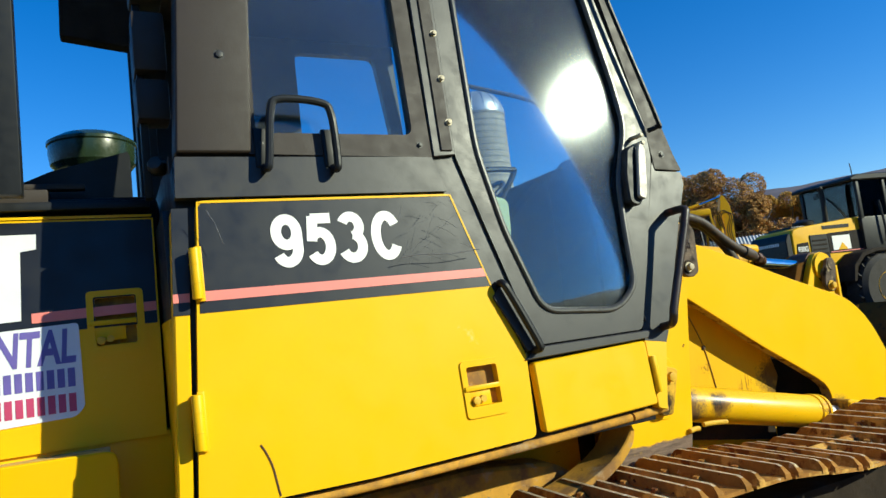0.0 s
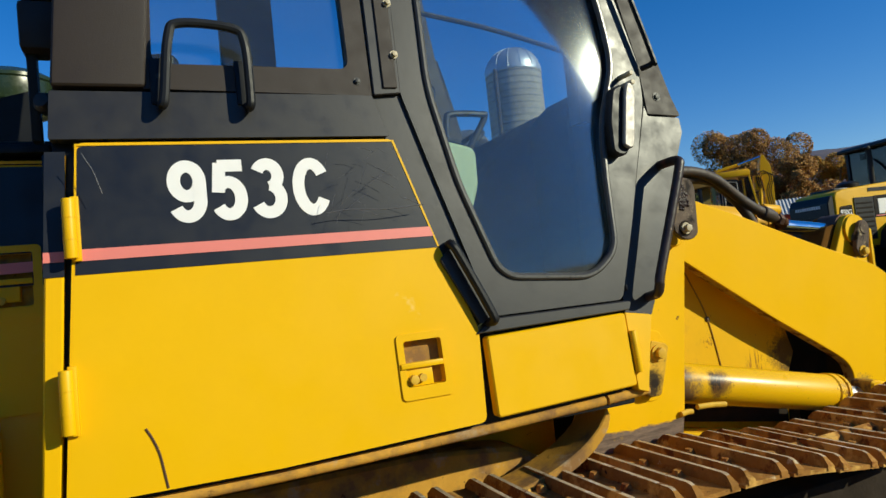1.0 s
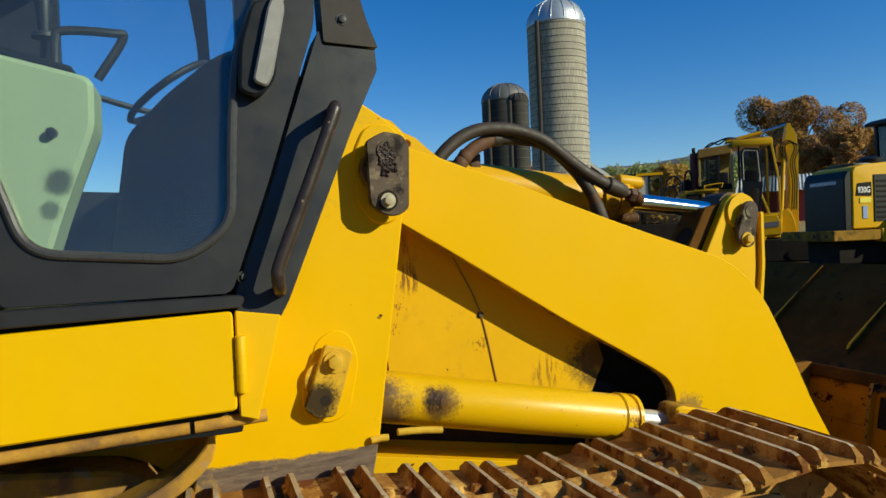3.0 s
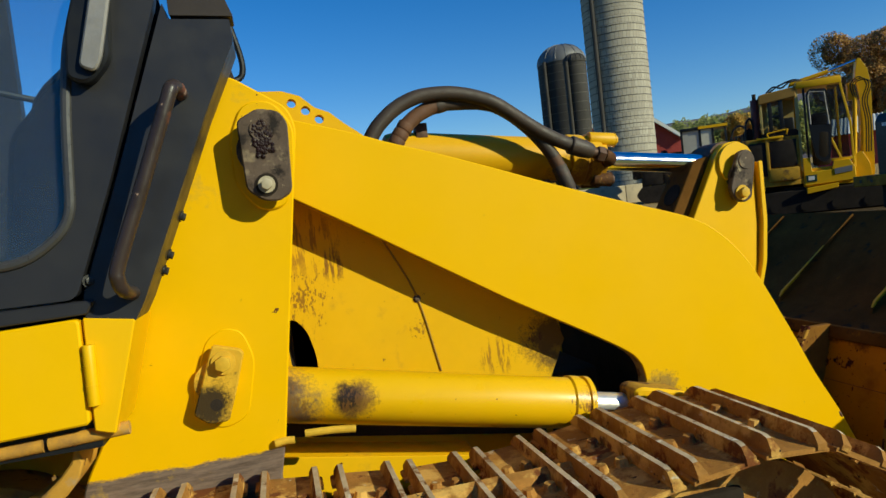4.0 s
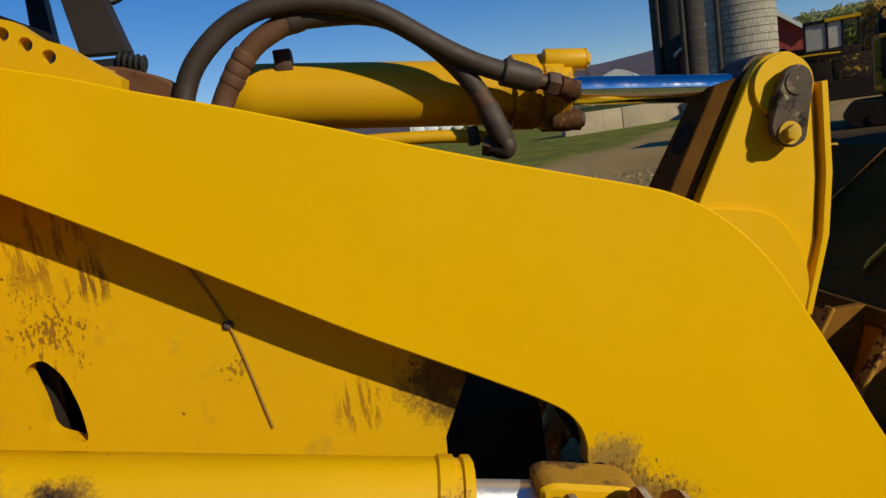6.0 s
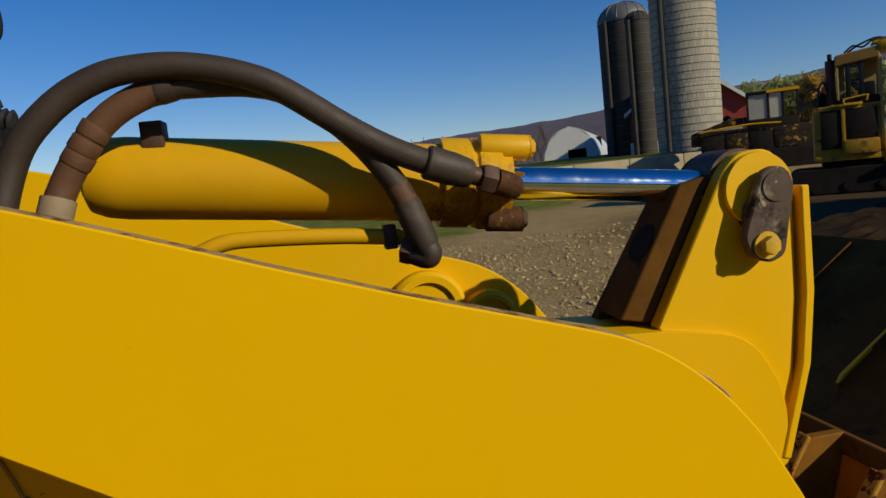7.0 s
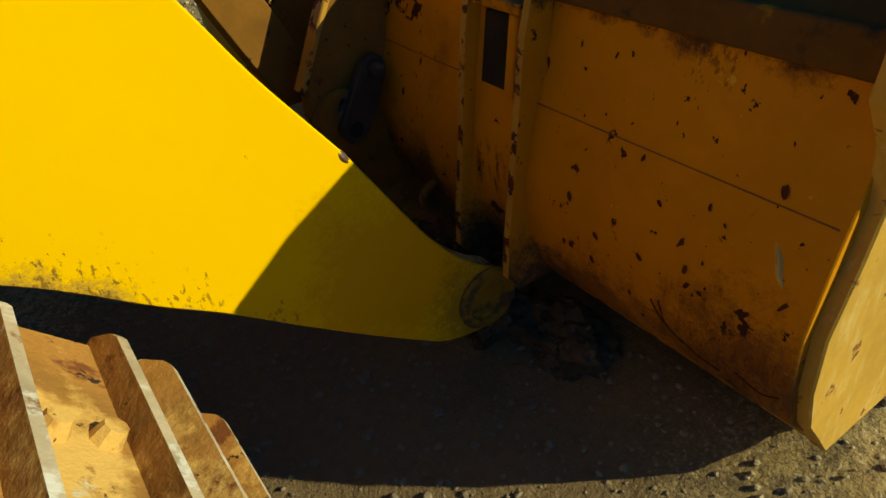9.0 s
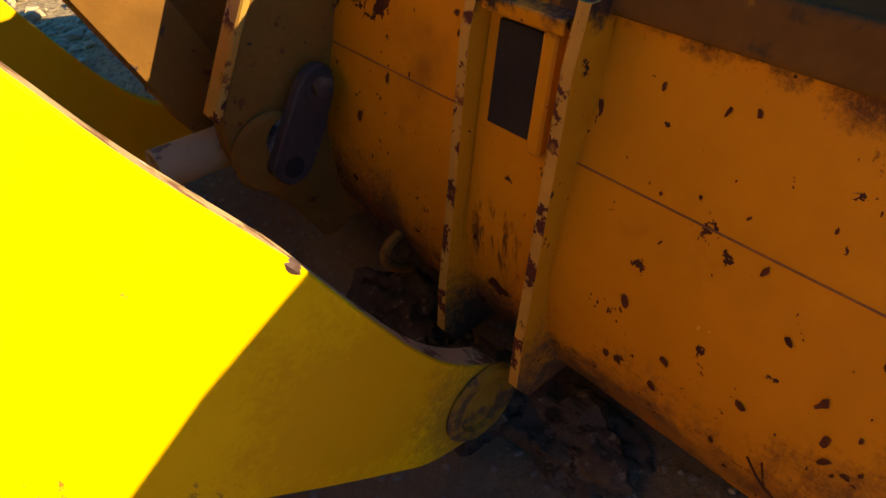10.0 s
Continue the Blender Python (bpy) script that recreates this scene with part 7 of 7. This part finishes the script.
def silo(az, dist, r, top, dome, mats, label, rows):
    g = spot(az, dist)
    o = thing("silo", g, label, "silo", "silos beside the barn")
    body, roof = mats
    bm = lathe([(r, 0.0 + g.z - 1.5), (r, g.z + top)], (g.x, g.y, 0.0), n=56)
    part("shaft", bm, body, o, "stave silo wall")
    hoop_mat = surf("hoop_steel", (0.12, 0.11, 0.10), 0.8, metal=0.0, spec=0.2, var=0.2)
    for k in range(rows):
        z = g.z + top * (k + 0.5) / rows
        part("hoop", lathe([(r - 0.02, z - 0.025), (r + 0.03, z - 0.025), (r + 0.03, z + 0.025), (r - 0.02, z + 0.025)], (g.x, g.y, 0.0), n=40), hoop_mat, o)
    prof = [(r + 0.06, -0.1), (r + 0.06, 0.1)] + [(r * math.cos(a), 0.1 + dome * math.sin(a)) for a in [i * math.pi / 16 for i in range(9)]]
    dm = lathe(prof, (g.x, g.y, g.z + top), n=56)
    part("dome", dm, roof, o, "ribbed metal dome")
    for i in range(14):
        a0 = 2 * math.pi * i / 14
        pts = [(g.x + r * 1.005 * math.cos(b) * math.cos(a0), g.y + r * 1.005 * math.cos(b) * math.sin(a0), g.z + top + 0.1 + dome * 1.005 * math.sin(b)) for b in [j * math.pi / 16 for j in range(8)]]
        part("rib", tube(pts, 0.05, n=5, smooth=False), roof, o)
    chute = [(g.x - r * 0.93, g.y - r * 0.42, g.z), (g.x - r * 0.93, g.y - r * 0.42, g.z + top)]
    part("ladder_chute", tube([(chute[0][0] - 0.15, chute[0][1] - 0.1, chute[0][2]), (chute[1][0] - 0.15, chute[1][1] - 0.1, chute[1][2])], 0.22, n=10, smooth=False), dark_stave, o)
    return o


s_ = Nodes("silo_staves")
bt = s_.t.nodes.new("ShaderNodeTexBrick")
sx = s_.t.nodes.new("ShaderNodeSeparateXYZ")
s_.link(s_.co, sx.inputs[0])
cb = s_.t.nodes.new("ShaderNodeCombineXYZ")
s_.link(s_.math("MULTIPLY", sx.outputs[0], 1.0), cb.inputs[0])
s_.link(sx.outputs[2], cb.inputs[1])
s_.link(cb.outputs[0], bt.inputs["Vector"])
for k, v in (("Scale", 1.0), ("Mortar Size", 0.02), ("Brick Width", 0.35), ("Row Height", 0.76)):
    bt.inputs[k].default_value = v
bt.inputs["Color1"].default_value, bt.inputs["Color2"].default_value, bt.inputs["Mortar"].default_value = (0.44, 0.40, 0.32, 1), (0.34, 0.30, 0.24, 1), (0.2, 0.18, 0.15, 1)
s_.link(s_.mix(s_.ramp(s_.noise(0.5, 5), 0.4, 0.7, 0, 0.6), bt.outputs[0], (0.30, 0.27, 0.22)), s_.b.inputs["Base Color"])
s_.b.inputs["Roughness"].default_value = 0.9
stave = s_.m
dark_stave = surf("dark_silo_wall", (0.055, 0.050, 0.047), 0.8, spec=0.2, var=0.2, vscale=0.6, bump=0.1)
dark_dome = surf("dull_dome", (0.16, 0.155, 0.15), 0.55, metal=0.4, var=0.1, vscale=1, bump=0.02)
silo(29.9, 70.0, 2.92, 20.0, 2.6, (stave, tin), "tall grey stave silo with shiny ribbed metal dome", 30)
silo(25.45, 86.0, 2.95, 15.4, 2.2, (dark_stave, dark_dome), "dark old silo with dull metal dome", 16)
silo(26.5, 79.5, 1.25, 14.3, 0.9, (dark_stave, dark_stave), "dark narrow silo with low dark roof", 14)


def barn():
    g = spot(29.7, 80.0)
    o = placed("barn", g, 119.6, "red wooden barn with white trim", "barn")
    wall = [(-6.0, -1.0), (6.0, -1.0), (6.0, 4.4), (0.0, 9.2), (-6.0, 4.4)]
    part("gable_wall", prism(wall, 0.0, 0.3), red_wall, o)
    part("roof", prism([(-6.5, 4.2), (0.0, 9.3), (6.5, 4.2), (6.5, 4.5), (0.0, 9.65), (-6.5, 4.5)], -0.5, 18), tin, o)
    part("trim", prism([(-6.5, 4.05), (0.0, 9.15), (6.5, 4.05), (6.5, 4.45), (0.0, 9.55), (-6.5, 4.45)], -0.62, -0.5), white_paint, o)
    part("side_wall", box(-6.0, 6.0, 0.3, 17.5, -1, 4.4), red_wall, o)
    part("base_wall", box(-6.1, 6.1, -0.15, 0.1, -1.0, 1.3), white_paint, o)
    for k in range(22):
        x = -5.9 + k * 0.55
        part("board", box(x, x + 0.5, -0.03, 0.0, 1.3, 4.4 + 4.8 * (1 - abs(x + 0.25) / 6.0) - 0.3), red_wall, o)


barn()


def greenhouse():
    g = spot(20.5, 100.0)
    o = placed("greenhouse", g, 117.0, "white hoop greenhouse with pale gable end", "greenhouse")
    o.scale = (0.86, 1.0, 1.1)
    arc = [(4.6 * math.cos(a), 4.4 * math.sin(a) - 0.4) for a in [math.pi * i / 16 for i in range(17)]]
    ring = arc + [(x * 0.97, z - 0.1 if z > 0 else z) for x, z in reversed(arc)]
    part("cover", prism(ring, 0.0, 26.0), surf("greenhouse_film", (0.60, 0.62, 0.64), 0.35, var=0.1, bump=0), o, "grey plastic cover")
    end = [(-4.4, -0.4), (-0.4, -0.4), (-0.4, 1.1), (2.6, 1.1), (2.6, -0.4), (4.4, -0.4), (4.3, 0.8), (3.4, 2.4), (1.8, 3.5), (0.0, 4.1), (-1.8, 3.5), (-3.4, 2.4), (-4.3, 0.8)]
    part("end_wall", prism(end, -0.1, 0.0), white_paint, o, "white end wall with low opening")
    part("back_wall", box(-4.2, 4.2, 10.0, 10.1, -0.4, 2.8), mud_and_shade, o)


greenhouse()


def shed():
    g = spot(6.5, 96.0)
    o = placed("farm_shed", g, 96.5, "long pale farm shed with dark windows", "shed")
    part("wall", box(-5.0, 9.0, 0, 9, -1.5, 2.0), white_paint, o)
    part("roof", prism([(-5.5, 1.9), (9.5, 1.9), (9.5, 2.1), (8.5, 3.3), (-4.5, 3.3), (-5.5, 2.1)], -0.5, 9.5), tin, o)
    for k in range(4):
        w = part("window", box(-3.0 + 3.0 * k, -1.8 + 3.0 * k, -0.05, 0.05, 0.6, 1.5), far_black, o)
        part("frame", box(-3.1 + 3.0 * k, -1.7 + 3.0 * k, -0.08, -0.04, 0.5, 0.6), white_paint, w)


shed()

bale_mat = surf("white_bale_wrap", (0.80, 0.81, 0.83), 0.3, var=0.05, vscale=2, bump=0.15, bscale=8)


def bale():
    g = spot(4.4, 74.0)
    bm = lathe([(0.0, -0.62), (0.50, -0.62), (0.62, -0.55), (0.66, -0.30), (0.66, 0.30), (0.62, 0.55), (0.50, 0.62), (0.0, 0.62)], (0, 0, 0.64), (0.1, 1, 0), 28)
    ob = new("hay_bale", mesh_of("hay_bale", bm, bale_mat))
    ob.location = g
    tagged(ob, "round hay bale in white plastic wrap", "hay bale", "row of wrapped bales")
    for k in range(1, 11):
        p = spot(4.4 + 1.10 * k, 74.0 + 0.25 * k)
        copy_thing(ob, Matrix.Translation(p) @ Euler((0, 0, 0.06 * (k % 3))).to_matrix().to_4x4())


bale()


def block_wall():
    a, c = [Vector((x, 29.7, ground_height(x, 29.7))) for x in (9.4, 19.5)]
    d = c - a
    o = thing("concrete_wall", (a.x, a.y, 0.0), "low weathered concrete block wall along the grass", "wall")
    n = 4
    ang = math.atan2(d.y, d.x)
    for k in range(n):
        p = a + d * (k + 0.5) / n
        L = d.length / n - 0.03
        b = box(-L / 2, L / 2, -0.3, 0.3, -0.4, 0.85, 0.03)
        bmesh.ops.transform(b, matrix=Matrix.Translation((p.x, p.y, p.z)) @ Matrix.Rotation(ang, 4, "Z"), verts=b.verts)
        part("block", b, concrete, o)


block_wall()
wheel_loader()
excavator()
tin_shed()
old_machine()


# ---- trees ----
def leaf_mat(name, a, b):
    s = Nodes(name)
    rnd = s.t.nodes.new("ShaderNodeNewGeometry")
    s.link(s.mix(rnd.outputs["Random Per Island"], a, b), s.b.inputs["Base Color"])
    s.b.inputs["Roughness"].default_value = 0.7
    return s.m


autumn = leaf_mat("autumn_leaves", (0.19, 0.10, 0.025), (0.56, 0.29, 0.055))
golden = leaf_mat("golden_leaves", (0.36, 0.20, 0.025), (0.60, 0.36, 0.04))
olive = leaf_mat("olive_leaves", (0.14, 0.17, 0.035), (0.34, 0.34, 0.08))


def leaves(bm, rng, centre, radii, count, size, hollow=0.55):
    """Small two-sided leaf clumps scattered through an uneven crown."""
    lobes = [(Vector((rng.uniform(-0.75, 0.75) * radii[0], rng.uniform(-0.75, 0.75) * radii[1], rng.uniform(-0.6, 0.75) * radii[2])), rng.uniform(0.20, 0.42)) for _ in range(28)]
    for _ in range(count):
        lc, lr = rng.choice(lobes)
        d = Vector((rng.gauss(0, 1), rng.gauss(0, 1), rng.gauss(0, 1))).normalized() * (rng.uniform(hollow, 1.0) ** 0.5)
        p = Vector(centre) + lc + Vector((d.x * radii[0] * lr, d.y * radii[1] * lr, d.z * radii[2] * lr))
        u = Vector((rng.gauss(0, 1), rng.gauss(0, 1), rng.gauss(0, 1))).normalized()
        v = u.orthogonal().normalized()
        sz = size * rng.uniform(0.5, 1.3)
        q = [bm.verts.new(p + (u * a + v * b) * sz) for a, b in ((-1, -0.4), (0.2, -0.7), (1, 0.1), (0.1, 0.7))]
        bm.faces.new(q)


def tree(az, dist, height, width, leaf, label, seed, count=5000, size=0.22):
    rng = random.Random(seed)
    g = spot(az, dist)
    o = thing("tree", g, label, "tree", "autumn trees behind the yard")
    bm = tube([(g.x, g.y, g.z - 0.3), (g.x + 0.1, g.y, g.z + height * 0.25), (g.x - 0.1, g.y + 0.1, g.z + height * 0.55), (g.x, g.y, g.z + height * 0.85)], 0.035 * height, n=10, squash=lambda t: 1.0 - 0.8 * t)
    for k in range(9):
        a = rng.uniform(0, 6.28)
        h = height * rng.uniform(0.25, 0.6)
        r = width * rng.uniform(0.25, 0.42)
        tube([(g.x, g.y, g.z + h), (g.x + math.cos(a) * r * 0.5, g.y + math.sin(a) * r * 0.5, g.z + h + height * 0.12), (g.x + math.cos(a) * r, g.y + math.sin(a) * r, g.z + h + height * 0.28)], 0.012 * height, n=6, bm=bm, squash=lambda t: 1.0 - 0.7 * t)
    part("trunk", bm, bark, o)
    cr = bmesh.new()
    leaves(cr, rng, (g.x, g.y, g.z + height * 0.60), (width * 0.5, width * 0.5, height * 0.42), count, size)
    part("crown", cr, leaf, o, "leafy crown")


tree(47.6, 62.0, 9.6, 8.0, autumn, "large brown and orange autumn tree", 3, 70000, 0.085)
tree(50.6, 58.0, 6.4, 4.8, autumn, "rust-orange autumn tree at the yard edge", 4, 34000, 0.085)
tree(53.4, 66.0, 6.8, 5.6, golden, "golden yellow autumn tree behind the machines", 5, 34000, 0.085)
tree(57.5, 70.0, 7.0, 6.0, autumn, "brown autumn tree behind the machines", 8, 5000)
tree(38.6, 82.0, 5.8, 5.0, golden, "small golden autumn tree", 6, 9000, 0.16)


def hedge():
    bm = bmesh.new()
    rng = random.Random(11)
    for k in range(34):
        az = 30.5 + k * 0.42
        g = spot(az, rng.uniform(88, 98))
        h = rng.uniform(6.2, 7.3)
        leaves(bm, rng, (g.x, g.y, g.z + h * 0.5), (2.0, 2.0, h * 0.5), 2600, 0.16)
    ob = new("far_bushes", mesh_of("far_bushes", bm, olive))
    tagged(ob, "dense olive green bushes behind the barn", "bushes", kind="stuff")
    bm = bmesh.new()
    for k in range(22):
        az = 7.0 + k * 0.55
        g = spot(az, rng.uniform(120, 150))
        h = rng.uniform(5.0, 8.5)
        for j in range(14):
            a = rng.uniform(0, 6.28)
            tube([(g.x, g.y, g.z), (g.x + math.cos(a) * 0.6, g.y, g.z + h * 0.5), (g.x + math.cos(a) * rng.uniform(1, 2.4), g.y, g.z + h * rng.uniform(0.7, 1.0))], 0.05, n=4, per=3, bm=bm)
    ob = new("bare_thicket", mesh_of("bare_thicket", bm, bark))
    tagged(ob, "bare grey-brown thicket below the hill", "thicket", kind="stuff")


hedge()


def hill():
    # Behind the viewpoint the ridge is unseen, raised to block low sky light.
    prof = [(-180, 10.5), (-150, 11.0), (-120, 10.0), (-90, 7.5), (-60, 4.0), (-20, 2.2), (0, 3.4), (8.5, 3.95), (15, 4.2), (23, 4.65), (30, 5.0), (38, 5.4), (46, 6.3), (52, 6.8), (60, 6.8), (70, 6.5), (100, 7.5), (140, 9.5), (180, 10.5)]
    bm = bmesh.new()
    rows = []
    for i in range(0, 721):
        az = -180 + i * 0.5
        el = np.interp(az, [p[0] for p in prof], [p[1] for p in prof]) + 0.12 * noise.noise(Vector((az * 0.7, 1.3, 0))) + 0.05 * noise.noise(Vector((az * 4, 5.3, 0)))
        a = radians(az)
        col = []
        for d, f in ((900, 0.0), (1050, 0.45), (1250, 0.8), (1450, 1.0), (1700, 0.9)):
            z = 5.0 + (1450 * math.tan(radians(el)) - 5.0) * f
            col.append(bm.verts.new((d * math.sin(a), d * math.cos(a), z)))
        rows.append(col)
    for r0, r1 in zip(rows, rows[1:]):
        for k in range(4):
            bm.faces.new((r0[k], r1[k], r1[k + 1], r0[k + 1]))
    s = Nodes("wooded_hill")
    # The haze of distance is put into these bluish purple colours.
    c = s.mix(s.ramp(s.noise(0.02, 6, 0.7), 0.35, 0.65), (0.075, 0.062, 0.085), (0.125, 0.088, 0.092))
    c = s.mix(s.ramp(s.noise(0.15, 4, 0.7), 0.4, 0.65, 0, 0.6), c, (0.075, 0.07, 0.085))
    s.link(c, s.b.inputs["Base Color"])
    s.b.inputs["Roughness"].default_value = 1.0
    ob = new("backdrop_hill", mesh_of("backdrop_hill", bm, s.m))
    tagged(ob, "long wooded hill in autumn haze, carried on unseen behind to dim low sky", "hill", kind="structure")


hill()


# ---- loose stones on the near ground ----
def stones():
    rng = random.Random(21)
    verts, faces = [], []
    ico = bmesh.new()
    bmesh.ops.create_icosphere(ico, subdivisions=1, radius=1.0)
    base = [v.co.copy() for v in ico.verts]
    tri = [[v.index for v in f.verts] for f in ico.faces]
    ico.free()
    for k in range(13500):
        if k < 6500:
            x, y = rng.uniform(1.9, 4.2), rng.uniform(0.9, 3.6)
            r = rng.choice((0.0025, 0.003, 0.004, 0.005, 0.007, 0.009)) * rng.uniform(0.7, 1.3)
        else:
            y = rng.uniform(4.5, 15.0)
            x = 1.0 + rng.uniform(0.0, 0.75) * (y - 1.5)
            r = rng.choice((0.008, 0.011, 0.015, 0.02, 0.03)) * rng.uniform(0.7, 1.4)
        sc = Vector((rng.uniform(0.7, 1.4), rng.uniform(0.7, 1.3), rng.uniform(0.45, 0.9))) * r
        o = len(verts)
        rot = Euler((rng.uniform(0, 6), rng.uniform(0, 6), rng.uniform(0, 6))).to_matrix()
        z = ground_height(x, y)
        for b in base:
            p = rot @ (b * rng.uniform(0.75, 1.15))
            verts.append((x + p.x * sc.x, y + p.y * sc.y, z + sc.z * 0.3 + p.z * sc.z))
        faces += [[o + i for i in t] for t in tri]
    me = bpy.data.meshes.new("loose_stones")
    me.from_pydata(verts, [], faces)
    s = Nodes("stone")
    rnd = s.t.nodes.new("ShaderNodeNewGeometry")
    c = s.mix(rnd.outputs["Random Per Island"], (0.25, 0.17, 0.07), (0.50, 0.37, 0.18))
    # Stones lying in the bucket's shade are darkened by colour, like the ground.
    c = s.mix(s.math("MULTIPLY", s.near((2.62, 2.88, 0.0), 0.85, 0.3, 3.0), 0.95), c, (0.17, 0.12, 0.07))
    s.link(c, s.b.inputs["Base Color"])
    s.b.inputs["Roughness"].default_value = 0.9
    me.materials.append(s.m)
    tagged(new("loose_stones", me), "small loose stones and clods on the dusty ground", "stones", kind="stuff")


stones()


def dirt_heap(name, centre, size, seed, label):
    """A rough clod of trodden soil."""
    bm = bmesh.new()
    bmesh.ops.create_icosphere(bm, subdivisions=5, radius=1.0)
    for v in bm.verts:
        k = 1.0 + 0.35 * noise.noise(v.co * 1.8 + Vector((seed, 0, 0))) + 0.20 * noise.noise(v.co * 4.0) + 0.07 * noise.noise(v.co * 11.0)
        v.co = Vector((v.co.x * size[0], v.co.y * size[1], v.co.z * size[2])) * k + Vector(centre)
    solo(name, bm, surf("clod_soil", (0.085, 0.054, 0.030), 0.95, spec=0.1, var=0.45, vscale=14, spots=(((0.20, 0.14, 0.08), 40, 0.58, 0.08), ((0.03, 0.018, 0.01), 22, 0.55, 0.08)), bump=0.8, bscale=60), label, "dirt", "clods by the bucket")


dirt_heap("dirt_clod", (2.955, 2.42, 0.02), (0.085, 0.12, 0.075), 3.0, "dark reddish clod of soil under the bucket")
dirt_heap("dirt_clod", (2.91, 2.61, 0.02), (0.10, 0.10, 0.085), 8.0, "dark clod of soil beside the arm end")
dirt_heap("dirt_clod", (2.93, 2.83, 0.03), (0.10, 0.14, 0.09), 5.0, "dark clod of soil under the link bracket")


def soil_bank():
    """A low swell of ground before the parked machines, darkened as their shadow."""
    bm = bmesh.new()
    n, m = 60, 24
    a, c = spot(38.8, 13.6, 0.7, 0.8), spot(66.0, 12.0, 0.7, 0.8)
    d = (c - a)
    side = Vector((-d.y, d.x, 0)).normalized()
    grid = []
    for i in range(n + 1):
        row = []
        for k in range(m + 1):
            u, w = i / n, k / m * 2 - 1
            p = a + d * u + side * (w * 3.6)
            h = 0.22 * (1 - w * w) * min(1.0, 12 * u, 6 * (1 - u)) * (0.92 + 0.4 * noise.noise(Vector((u * 9, w, 2.0)))) + 0.12 * noise.noise(Vector((u * 40, w * 5, 7.0)))
            row.append(bm.verts.new((p.x, p.y, ground_height(p.x, p.y) + (h if abs(w) < 1 else -0.1))))
        grid.append(row)
    for r0, r1 in zip(grid, grid[1:]):
        for k in range(m):
            bm.faces.new((r0[k], r1[k], r1[k + 1], r0[k + 1]))
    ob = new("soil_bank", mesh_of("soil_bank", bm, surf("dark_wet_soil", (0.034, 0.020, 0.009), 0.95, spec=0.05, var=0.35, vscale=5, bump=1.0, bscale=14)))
    tagged(ob, "low swell of ground darkened as the machines' shadow", "soil bank", kind="stuff")


soil_bank()
